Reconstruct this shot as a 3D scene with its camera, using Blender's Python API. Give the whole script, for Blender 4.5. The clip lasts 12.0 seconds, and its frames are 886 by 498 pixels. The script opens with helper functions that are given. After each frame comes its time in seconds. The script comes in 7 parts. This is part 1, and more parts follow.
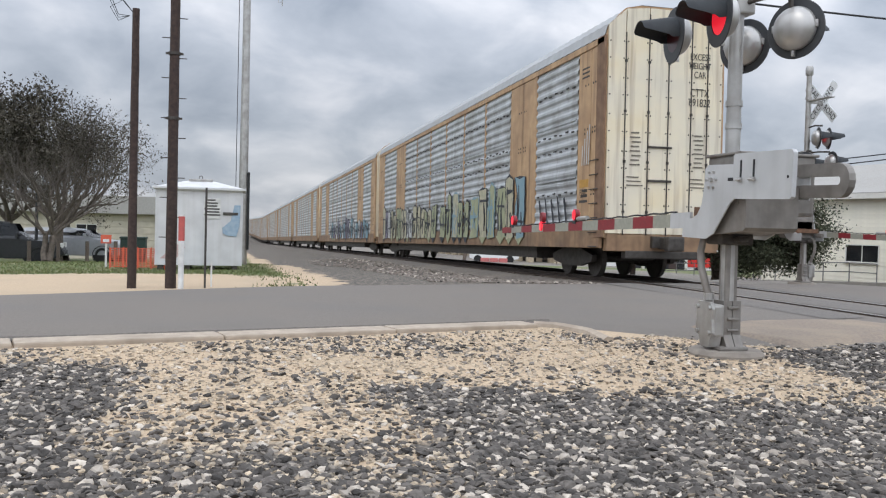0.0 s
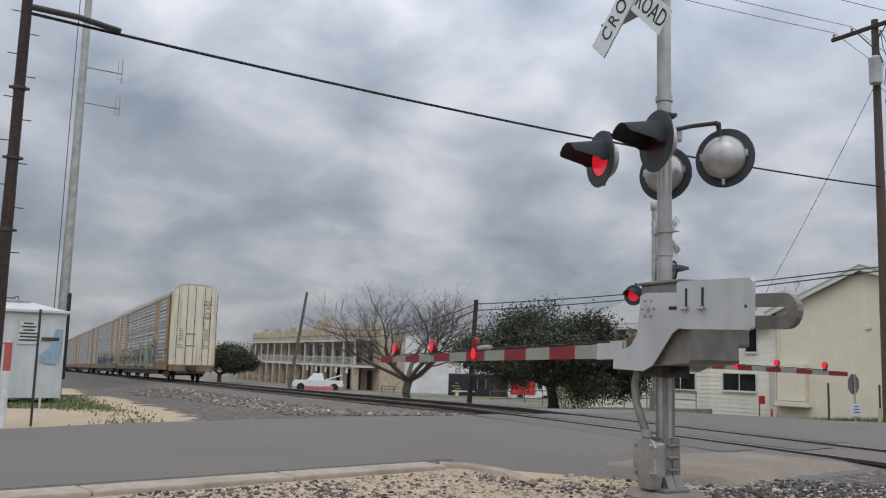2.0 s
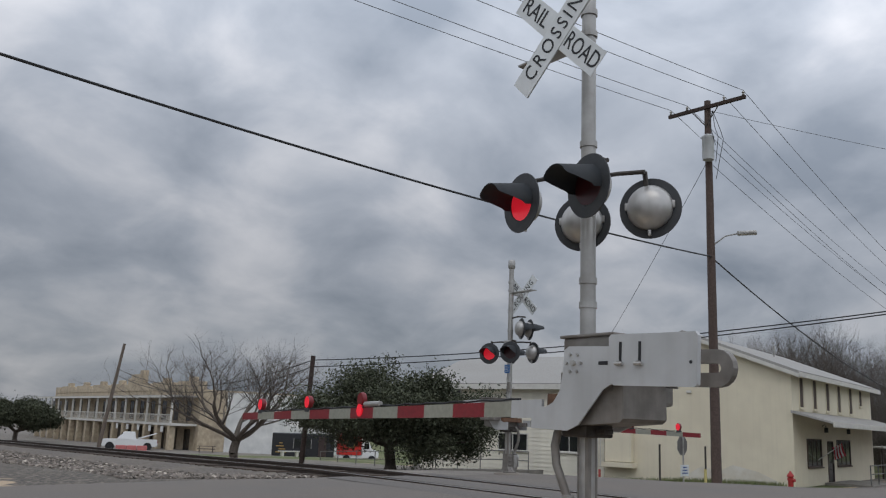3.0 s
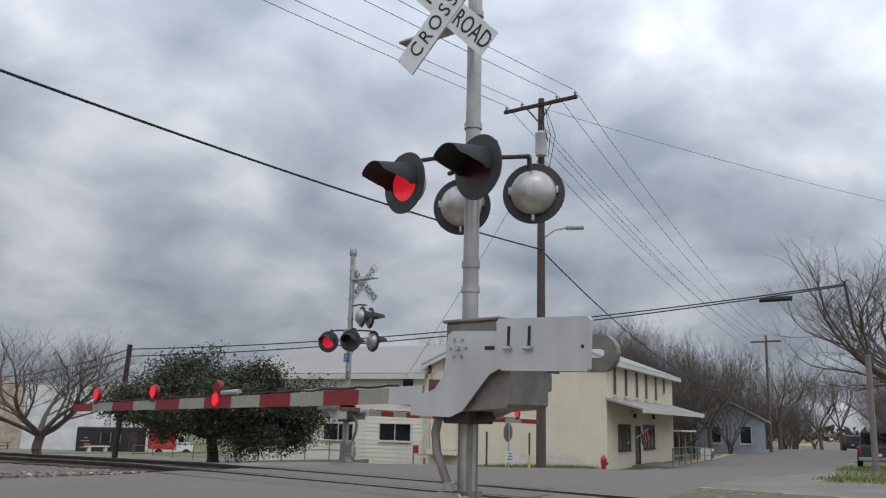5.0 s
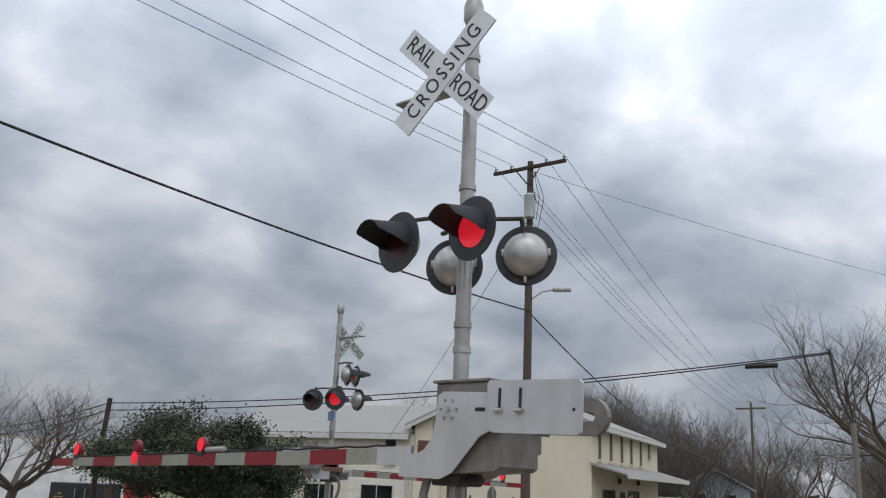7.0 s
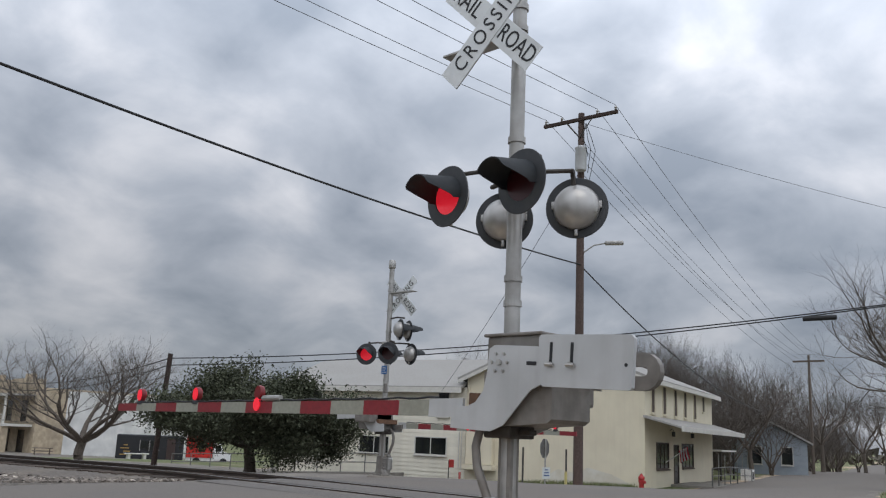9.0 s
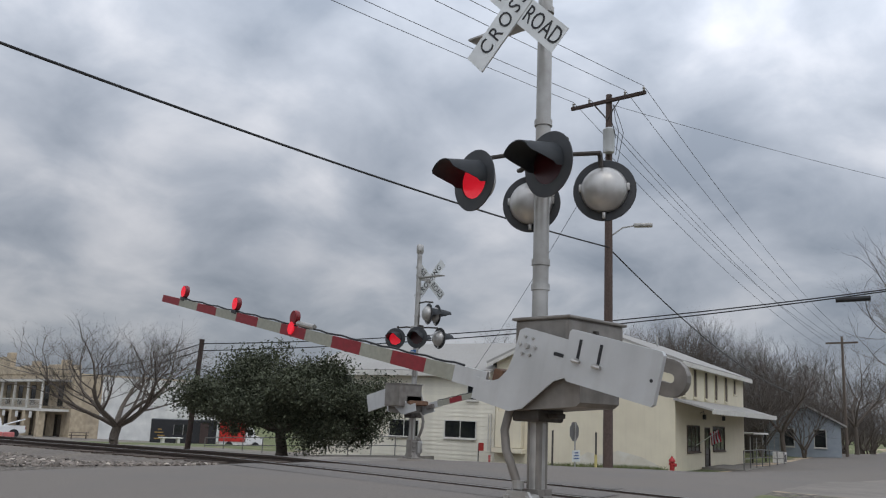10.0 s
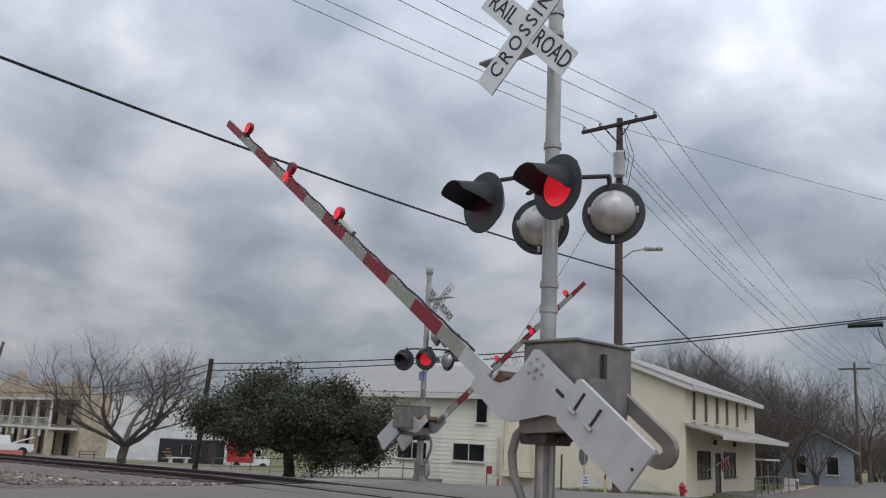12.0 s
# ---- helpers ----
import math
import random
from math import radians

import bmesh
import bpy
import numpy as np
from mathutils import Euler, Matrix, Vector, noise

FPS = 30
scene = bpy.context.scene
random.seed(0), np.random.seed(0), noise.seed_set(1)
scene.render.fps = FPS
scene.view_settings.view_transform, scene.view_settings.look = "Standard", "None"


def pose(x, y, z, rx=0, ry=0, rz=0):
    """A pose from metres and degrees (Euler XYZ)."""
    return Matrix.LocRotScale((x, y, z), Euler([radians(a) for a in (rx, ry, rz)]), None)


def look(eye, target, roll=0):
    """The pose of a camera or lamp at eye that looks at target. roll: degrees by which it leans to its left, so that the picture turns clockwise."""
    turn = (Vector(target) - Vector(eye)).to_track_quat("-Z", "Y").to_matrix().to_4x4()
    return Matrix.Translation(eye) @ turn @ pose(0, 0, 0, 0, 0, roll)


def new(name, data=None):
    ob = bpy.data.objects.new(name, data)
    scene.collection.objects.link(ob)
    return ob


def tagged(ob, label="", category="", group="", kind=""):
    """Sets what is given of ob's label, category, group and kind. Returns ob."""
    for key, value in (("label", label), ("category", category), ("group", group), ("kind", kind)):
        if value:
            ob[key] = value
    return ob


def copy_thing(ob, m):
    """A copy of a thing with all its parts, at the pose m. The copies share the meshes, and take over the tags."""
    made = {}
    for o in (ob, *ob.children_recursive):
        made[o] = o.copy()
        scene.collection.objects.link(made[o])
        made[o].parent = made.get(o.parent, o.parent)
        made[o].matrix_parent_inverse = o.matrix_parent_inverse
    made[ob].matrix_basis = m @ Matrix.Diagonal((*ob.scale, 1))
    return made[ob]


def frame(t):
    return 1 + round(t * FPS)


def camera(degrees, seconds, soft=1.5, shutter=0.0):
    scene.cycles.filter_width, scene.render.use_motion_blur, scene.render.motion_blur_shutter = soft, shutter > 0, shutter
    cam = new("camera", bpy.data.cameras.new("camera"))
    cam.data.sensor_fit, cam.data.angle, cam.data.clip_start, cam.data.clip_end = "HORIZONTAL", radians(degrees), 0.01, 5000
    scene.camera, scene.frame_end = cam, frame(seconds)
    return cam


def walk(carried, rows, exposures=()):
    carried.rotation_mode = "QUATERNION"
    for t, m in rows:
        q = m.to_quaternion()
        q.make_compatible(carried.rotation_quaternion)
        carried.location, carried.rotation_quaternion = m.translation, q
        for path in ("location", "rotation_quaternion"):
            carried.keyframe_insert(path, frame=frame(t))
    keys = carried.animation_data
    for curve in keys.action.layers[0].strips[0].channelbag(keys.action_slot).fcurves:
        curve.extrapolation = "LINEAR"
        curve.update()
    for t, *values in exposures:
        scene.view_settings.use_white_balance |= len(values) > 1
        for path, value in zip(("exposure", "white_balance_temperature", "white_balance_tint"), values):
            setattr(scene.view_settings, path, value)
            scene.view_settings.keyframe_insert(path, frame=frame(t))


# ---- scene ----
cam = camera(53.9, 12.0, soft=1.2)
METRES, EYE, TILT, LEAN, TURN = 3.25, 1.105, 0.0, 0.0, -14.2
ROWS = [
    (0.0, 0.0, 0.0, 0.0, 0.03, -1.32, -1.47),
    (0.5, 0.0018, 0.006, 0.0003, 0.42, -1.78, -1.73),
    (1.0, -0.0503, 0.051, -0.0058, -1.58, -1.12, -2.05),
    (1.5, -0.1574, 0.1534, 0.0066, -7.94, 2.98, -1.66),
    (2.0, -0.2622, 0.2854, 0.0036, -11.92, 7.3, -1.62),
    (2.5, -0.3524, 0.4185, -0.0025, -18.82, 10.64, -1.95),
    (3.0, -0.4174, 0.5699, -0.0091, -23.54, 11.49, -2.12),
    (3.5, -0.4761, 0.6586, -0.016, -28.91, 12.37, -2.55),
    (5.5, -0.5119, 0.7272, -0.0204, -36.15, 11.11, -1.55),
    (6.0, -0.519, 0.7268, -0.0207, -37.07, 11.89, -2.4),
    (6.5, -0.5296, 0.7254, -0.021, -36.71, 15.36, -2.22),
    (8.5, -0.5234, 0.7324, -0.0227, -34.61, 12.71, -2.32),
    (9.0, -0.5218, 0.7321, -0.0218, -33.08, 12.05, -2.44),
    (9.5, -0.5215, 0.7321, -0.0215, -31.73, 11.13, -2.18),
    (10.0, -0.5202, 0.7313, -0.0213, -31.17, 10.93, -2.25),
    (10.5, -0.5185, 0.7315, -0.0212, -31.27, 11.2, -2.32),
    (11.0, -0.5205, 0.7268, -0.0226, -31.13, 11.42, -2.54),
    (11.5, -0.5206, 0.7246, -0.0233, -30.55, 11.87, -2.73),
    (12.0, -0.519, 0.7255, -0.0227, -30.61, 12.34, -2.86),
]
walk(cam, [(t, pose(0, 0, EYE, TILT, LEAN, TURN) @ pose(METRES * x, METRES * y, METRES * z, 90 + pitch, roll, yaw)) for t, x, y, z, yaw, pitch, roll in ROWS],
     exposures=[(0.0, 0.6), (0.8, 0.52), (1.5, 0.28), (2.0, 0.05), (2.5, -0.18), (3.0, -0.26), (3.6, -0.12), (5.5, 0.0), (9.0, -0.03), (12.0, -0.08)])

# ---- world, sun, exposure ----
world = bpy.data.worlds.new("overcast_world")
scene.world = world
world.use_nodes = True
wn, wl = world.node_tree.nodes, world.node_tree.links
wn.clear()
w_out, w_bg, w_sky = wn.new("ShaderNodeOutputWorld"), wn.new("ShaderNodeBackground"), wn.new("ShaderNodeTexSky")
w_sky.sky_type, w_sky.sun_disc, w_sky.sun_elevation, w_sky.sun_rotation = "NISHITA", False, radians(50), radians(200)
w_tc, w_sep = wn.new("ShaderNodeTexCoord"), wn.new("ShaderNodeSeparateXYZ")
wl.new(w_tc.outputs["Generated"], w_sep.inputs[0])


def wmath(op, a, b=None):
    n = wn.new("ShaderNodeMath")
    n.operation = op
    for k, v in enumerate((a, b)):
        if v is None:
            continue
        if isinstance(v, (int, float)):
            n.inputs[k].default_value = v
        else:
            wl.new(v, n.inputs[k])
    return n.outputs[0]


w_up = wmath("MAXIMUM", w_sep.outputs[2], 0.0)
w_den = wmath("ADD", w_up, 0.42)
w_comb = wn.new("ShaderNodeCombineXYZ")
wl.new(wmath("DIVIDE", w_sep.outputs[0], w_den), w_comb.inputs[0])
wl.new(wmath("DIVIDE", w_sep.outputs[1], w_den), w_comb.inputs[1])


def cloud_noise(scale, detail, rough, offset, distortion=0.0):
    mp, n = wn.new("ShaderNodeMapping"), wn.new("ShaderNodeTexNoise")
    mp.inputs["Location"].default_value = offset
    wl.new(w_comb.outputs[0], mp.inputs[0])
    wl.new(mp.outputs[0], n.inputs["Vector"])
    n.inputs["Scale"].default_value, n.inputs["Detail"].default_value = scale, detail
    n.inputs["Roughness"].default_value, n.inputs["Distortion"].default_value = rough, distortion
    return n.outputs["Fac"]


w_big = cloud_noise(1.5, 3.0, 0.5, (3.1, 1.7, 0.0), 0.15)
w_mid = cloud_noise(4.2, 6.0, 0.5, (0.4, 5.2, 0.0), 0.25)
w_mix = wmath("ADD", wmath("MULTIPLY", w_big, 0.38), wmath("MULTIPLY", w_mid, 0.62))
w_ramp = wn.new("ShaderNodeValToRGB")
w_ramp.color_ramp.elements[0].position, w_ramp.color_ramp.elements[0].color = 0.35, (0.26, 0.297, 0.358, 1)
w_ramp.color_ramp.elements[1].position, w_ramp.color_ramp.elements[1].color = 0.66, (0.705, 0.715, 0.76, 1)
el = w_ramp.color_ramp.elements.new(0.50)
el.color = (0.43, 0.465, 0.53, 1)
wl.new(w_mix, w_ramp.inputs[0])
# an overcast dome is up to three times brighter overhead than at its foot
w_rise = wmath("MINIMUM", wmath("ADD", wmath("ADD", 0.80, wmath("MULTIPLY", w_up, 0.5)), wmath("MULTIPLY", wmath("MULTIPLY", w_up, w_up), 5.2)), 2.25)
# the cloud deck is thicker, and darker, towards the north
w_gain = wmath("MULTIPLY", w_rise, wmath("SUBTRACT", 1.10, wmath("MULTIPLY", w_sep.outputs[1], 0.31)))
w_cloud = wn.new("ShaderNodeVectorMath")
w_cloud.operation = "SCALE"
wl.new(w_ramp.outputs[0], w_cloud.inputs[0])
wl.new(w_gain, w_cloud.inputs["Scale"])
w_skyv = wn.new("ShaderNodeVectorMath")
w_skyv.operation = "SCALE"
w_skyv.inputs["Scale"].default_value = 0.08
wl.new(w_sky.outputs[0], w_skyv.inputs[0])
w_blend = wn.new("ShaderNodeMix")
w_blend.data_type = "RGBA"
w_blend.inputs[0].default_value = 0.93
wl.new(w_skyv.outputs[0], w_blend.inputs[6])
wl.new(w_cloud.outputs[0], w_blend.inputs[7])
wl.new(w_blend.outputs[2], w_bg.inputs[0])
w_bg.inputs[1].default_value = 1.0
wl.new(w_bg.outputs[0], w_out.inputs[0])

sun = new("sun", bpy.data.lights.new("sun", "SUN"))
sun.data.energy, sun.data.angle, sun.data.color = 0.4, radians(30), (1.0, 0.96, 0.9)
sun.matrix_world = look((-20, -18, 40), (0, 0, 0))

# ---- materials ----
MATS = {}


def material(name, color, rough=0.7, metal=0.0, color2=None, scale=8.0, bump=0.0, bump_scale=60.0, stain=None, stain_scale=1.2,
             stain_amount=0.5, rand=0.0, emit=0.0, streak=0.0, spec=0.5, streak_color=(0.08, 0.05, 0.03), island=False):
    """A procedural surface: two colours mixed by fine noise, larger stains, vertical streaks, bump and variation from piece to piece."""
    m = bpy.data.materials.new(name)
    m.use_nodes = True
    nt = m.node_tree
    N, L = nt.nodes, nt.links
    b = N["Principled BSDF"]
    b.inputs["Roughness"].default_value, b.inputs["Metallic"].default_value = rough, metal
    b.inputs["Specular IOR Level"].default_value = spec
    tc = N.new("ShaderNodeTexCoord")
    geo = N.new("ShaderNodeNewGeometry")

    def noise_tex(sc, detail=5.0, stretch=None):
        n = N.new("ShaderNodeTexNoise")
        n.inputs["Scale"].default_value, n.inputs["Detail"].default_value = sc, detail
        if stretch:
            mp = N.new("ShaderNodeMapping")
            mp.inputs["Scale"].default_value = stretch
            L.new(tc.outputs["Object"], mp.inputs[0])
            L.new(mp.outputs[0], n.inputs["Vector"])
        else:
            L.new(tc.outputs["Object"], n.inputs["Vector"])
        return n.outputs["Fac"]

    def ramp(sock, lo, hi):
        r = N.new("ShaderNodeMapRange")
        r.inputs[1].default_value, r.inputs[2].default_value = lo, hi
        L.new(sock, r.inputs[0])
        return r.outputs[0]

    def mixc(fac, a, c):
        x = N.new("ShaderNodeMix")
        x.data_type = "RGBA"
        if isinstance(fac, float):
            x.inputs[0].default_value = fac
        else:
            L.new(fac, x.inputs[0])
        for k, v in ((6, a), (7, c)):
            if isinstance(v, tuple):
                x.inputs[k].default_value = (*v[:3], 1)
            else:
                L.new(v, x.inputs[k])
        return x.outputs[2]

    def mul(sock, v):
        x = N.new("ShaderNodeMath")
        x.operation = "MULTIPLY"
        L.new(sock, x.inputs[0])
        x.inputs[1].default_value = v
        return x.outputs[0]

    c2 = color2 or tuple(v * 0.78 for v in color)
    col = mixc(ramp(noise_tex(scale), 0.34, 0.66), tuple(color), tuple(c2))
    if stain:
        col = mixc(mul(ramp(noise_tex(stain_scale, 6.0), 0.46, 0.72), stain_amount), col, tuple(stain))
    if streak:
        col = mixc(mul(ramp(noise_tex(3.0, 4.0, (2.2, 2.2, 0.12)), 0.5, 0.78), streak), col, tuple(streak_color))
    if rand:
        info = N.new("ShaderNodeObjectInfo")
        hsv = N.new("ShaderNodeHueSaturation")
        r = N.new("ShaderNodeMapRange")
        r.inputs[3].default_value, r.inputs[4].default_value = 1 - rand, 1 + rand
        L.new(geo.outputs["Random Per Island"] if island else info.outputs["Random"], r.inputs[0])
        L.new(r.outputs[0], hsv.inputs["Value"])
        L.new(col, hsv.inputs["Color"])
        col = hsv.outputs[0]
    L.new(col, b.inputs["Base Color"])
    if bump:
        bp = N.new("ShaderNodeBump")
        bp.inputs["Strength"].default_value, bp.inputs["Distance"].default_value = min(bump, 1.0), 0.01
        L.new(noise_tex(bump_scale), bp.inputs["Height"])
        L.new(bp.outputs[0], b.inputs["Normal"])
    if emit:
        L.new(col, b.inputs["Emission Color"])
        b.inputs["Emission Strength"].default_value = emit
    MATS[name] = m
    return m


M = material
asphalt = M("asphalt", (0.180, 0.157, 0.134), 0.9, color2=(0.142, 0.124, 0.106), scale=40, bump=0.5, bump_scale=140, stain=(0.135, 0.125, 0.115), stain_scale=0.5, stain_amount=0.6)
concrete = M("concrete", (0.42, 0.35, 0.275), 0.9, color2=(0.33, 0.275, 0.215), scale=9, bump=0.4, bump_scale=70, stain=(0.2, 0.16, 0.12), stain_scale=1.5)
dirt = M("dirt", (0.55, 0.415, 0.26), 0.95, color2=(0.42, 0.33, 0.22), scale=22, bump=0.8, bump_scale=50, stain=(0.30, 0.26, 0.20), stain_scale=0.7)
grass_ground = M("grass_ground", (0.115, 0.15, 0.045), 0.95, color2=(0.17, 0.17, 0.075), scale=5, bump=0.8, bump_scale=40, stain=(0.24, 0.2, 0.12), stain_scale=0.35, stain_amount=0.6)
gravel_grey = M("gravel_grey", (0.18, 0.155, 0.13), 0.95, color2=(0.085, 0.073, 0.062), scale=14, bump=1.0, bump_scale=18, stain=(0.22, 0.18, 0.13), stain_scale=0.4)
stone_dark = M("stone_dark", (0.058, 0.050, 0.043), 0.85, color2=(0.105, 0.093, 0.082), scale=30, rand=0.6, island=True)
stone_light = M("stone_light", (0.44, 0.39, 0.33), 0.85, color2=(0.29, 0.25, 0.205), scale=22, rand=0.55, island=True)
stone_tan = M("stone_tan", (0.47, 0.375, 0.265), 0.9, color2=(0.28, 0.235, 0.18), scale=24, rand=0.5, island=True)
stone_brown = M("stone_brown", (0.20, 0.17, 0.14), 0.9, color2=(0.13, 0.11, 0.095), scale=20, rand=0.5, island=True)
rail_side = M("rail_side", (0.060, 0.043, 0.034), 0.85, 0.1, color2=(0.045, 0.034, 0.028), scale=12)
footing_mat = M("footing_concrete", (0.25, 0.22, 0.185), 0.95, color2=(0.19, 0.165, 0.14), scale=9, bump=0.4)
galv = M("galvanised_steel", (0.44, 0.43, 0.41), 0.4, 0.55, color2=(0.33, 0.32, 0.30), scale=6, bump=0.15, bump_scale=90, stain=(0.24, 0.22, 0.19), stain_scale=2.5, streak=0.3)
alu = M("aluminium_paint", (0.55, 0.555, 0.555), 0.42, 0.25, color2=(0.48, 0.485, 0.485), scale=3, stain=(0.36, 0.36, 0.355), stain_scale=2.0, stain_amount=0.4, streak=0.12)
alu_dull = M("cast_aluminium", (0.25, 0.232, 0.21), 0.55, 0.4, color2=(0.18, 0.165, 0.148), scale=7, bump=0.2, bump_scale=120, streak=0.35)
black_metal = M("black_metal", (0.030, 0.033, 0.037), 0.55, color2=(0.038, 0.04, 0.043), scale=20, stain=(0.05, 0.048, 0.045), stain_scale=6)
silver = M("silver_back", (0.52, 0.51, 0.49), 0.36, 0.65, color2=(0.44, 0.43, 0.41), scale=6, stain=(0.28, 0.26, 0.24), stain_scale=4, streak=0.2)
steel_dark = M("dark_steel", (0.075, 0.068, 0.06), 0.6, 0.4, color2=(0.05, 0.042, 0.036), scale=9, bump=0.3, bump_scale=60)
rust = M("rusty_steel", (0.16, 0.085, 0.048), 0.85, 0.1, color2=(0.10, 0.055, 0.035), scale=12, bump=0.4, bump_scale=70)
rail_top = M("rail_head", (0.4, 0.38, 0.36), 0.3, 0.8, color2=(0.3, 0.28, 0.26), scale=20)
red_refl = M("red_sheeting", (0.24, 0.018, 0.026), 0.45, color2=(0.19, 0.016, 0.022), scale=25, stain=(0.2, 0.03, 0.03), stain_scale=5, stain_amount=0.4)
white_refl = M("grey_white_sheeting", (0.31, 0.31, 0.255), 0.5, color2=(0.26, 0.26, 0.215), scale=25, stain=(0.24, 0.235, 0.19), stain_scale=4, stain_amount=0.5)
sign_white = M("sign_white", (0.70, 0.72, 0.72), 0.45, color2=(0.64, 0.66, 0.66), scale=6, stain=(0.5, 0.5, 0.48), stain_scale=4, stain_amount=0.4)
hood_black = M("matte_black_hood", (0.034, 0.038, 0.042), 0.7, color2=(0.026, 0.029, 0.032), scale=9, spec=0.3, stain=(0.055, 0.056, 0.056), stain_scale=5, stain_amount=0.5)
letter_black = M("letter_black", (0.018, 0.018, 0.02), 0.6)
red_lit = M("red_lens_lit", (1.0, 0.03, 0.055), 0.3, color2=(0.8, 0.012, 0.03), scale=90, emit=0.42)
red_dark = M("red_lens_dark", (0.05, 0.006, 0.008), 0.35)
red_plastic = M("red_plastic", (0.20, 0.010, 0.014), 0.35)
wood_pole = M("creosote_wood", (0.060, 0.038, 0.030), 0.9, color2=(0.032, 0.021, 0.018), scale=16, bump=0.5, bump_scale=30, streak=0.4, streak_color=(0.02, 0.015, 0.012))
wood_grey = M("grey_wood", (0.16, 0.125, 0.10), 0.9, color2=(0.10, 0.08, 0.065), scale=16, bump=0.5, bump_scale=30, streak=0.4, streak_color=(0.05, 0.04, 0.03))
tie_wood = M("tie_wood", (0.085, 0.062, 0.047), 0.95, color2=(0.05, 0.038, 0.03), scale=18, bump=0.5, rand=0.25)
cable_mat = M("cable_black", (0.012, 0.012, 0.013), 0.6)
wire_mat = M("wire_grey", (0.09, 0.09, 0.095), 0.5, 0.4)
hut_white = M("hut_white", (0.60, 0.60, 0.60), 0.5, color2=(0.54, 0.54, 0.545), scale=3, stain=(0.44, 0.43, 0.42), stain_scale=1.6, stain_amount=0.4, streak=0.25, streak_color=(0.33, 0.30, 0.27))
blue_paint = M("faded_blue_paint", (0.235, 0.33, 0.42), 0.7, color2=(0.31, 0.39, 0.46), scale=10)
white_plastic = M("white_plastic", (0.72, 0.71, 0.68), 0.5)
orange_plastic = M("orange_plastic", (0.62, 0.11, 0.05), 0.5, color2=(0.5, 0.09, 0.05), scale=8)

# ---- mesh helpers ----


def part(name, bm, mat, parent=None, label="", smooth=False):
    """Links a bmesh as one mesh object, under a thing or a part."""
    me = bpy.data.meshes.new(name)
    bm.normal_update()
    bm.to_mesh(me)
    bm.free()
    me.materials.append(mat)
    if smooth:
        for p in me.polygons:
            p.use_smooth = True
        me.set_sharp_from_angle(angle=radians(40))
    ob = new(name, me)
    if parent:
        ob.parent = parent
    if label:
        ob["label"] = label
    return ob


def thing(name, label, category, m=None, group="", kind=""):
    ob = tagged(new(name), label, category, group, kind)
    if m is not None:
        ob.matrix_basis = m
    return ob


def box(bm, x0, y0, z0, x1, y1, z1, bevel=0.0, m=None):
    """A box between two corners, with its edges rounded."""
    r = bmesh.ops.create_cube(bm, size=1.0)
    vs = r["verts"]
    bmesh.ops.transform(bm, verts=vs, matrix=Matrix.LocRotScale(((x0 + x1) / 2, (y0 + y1) / 2, (z0 + z1) / 2), None, (abs(x1 - x0), abs(y1 - y0), abs(z1 - z0))))
    if bevel:
        es = list({e for v in vs for e in v.link_edges})
        g = bmesh.ops.bevel(bm, geom=es, offset=bevel, segments=2, affect="EDGES", profile=0.6)
        vs = list({v for f in g["faces"] for v in f.verts} | {v for v in vs if v.is_valid})
    if m is not None:
        bmesh.ops.transform(bm, verts=vs, matrix=m)
    return bm


def B(*a, **k):
    return box(bmesh.new(), *a, **k)


def cyl(bm, p0, p1, r0, r1=None, seg=16, caps=True):
    """A tapered round bar from p0 to p1."""
    p0, p1 = Vector(p0), Vector(p1)
    d = p1 - p0
    q = d.to_track_quat("Z", "Y").to_matrix().to_4x4()
    bmesh.ops.create_cone(bm, cap_ends=caps, segments=seg, radius1=r0, radius2=r0 if r1 is None else r1, depth=d.length,
                          matrix=Matrix.Translation((p0 + p1) / 2) @ q)
    return bm


def C(*a, **k):
    return cyl(bmesh.new(), *a, **k)


def lathe(bm, prof, seg=24, m=None):
    """A turned body: prof is a row of (radius, height)."""
    rings = []
    for r, z in prof:
        rings.append([bm.verts.new((r * math.cos(2 * math.pi * k / seg), r * math.sin(2 * math.pi * k / seg), z)) for k in range(seg)])
    for a, b in zip(rings, rings[1:]):
        for k in range(seg):
            bm.faces.new((a[k], a[(k + 1) % seg], b[(k + 1) % seg], b[k]))
    if prof[0][0] > 1e-4:
        bm.faces.new(rings[0][::-1])
    if prof[-1][0] > 1e-4:
        bm.faces.new(rings[-1])
    if m is not None:
        bmesh.ops.transform(bm, verts=[v for ring in rings for v in ring], matrix=m)
    bmesh.ops.remove_doubles(bm, verts=[v for ring in rings for v in ring], dist=1e-5)
    return bm


def prism(bm, pts, d0, d1, m=None):
    """A plate: the outline pts in x and z, from y = d0 to y = d1."""
    a = [bm.verts.new((x, d0, z)) for x, z in pts]
    b = [bm.verts.new((x, d1, z)) for x, z in pts]
    n = len(pts)
    fs = [bm.faces.new(a), bm.faces.new(b[::-1])]
    fs += [bm.faces.new((a[k], b[k], b[(k + 1) % n], a[(k + 1) % n])) for k in range(n)]
    bmesh.ops.recalc_face_normals(bm, faces=fs)
    if m is not None:
        bmesh.ops.transform(bm, verts=a + b, matrix=m)
    return bm


def P(*a, **k):
    return prism(bmesh.new(), *a, **k)


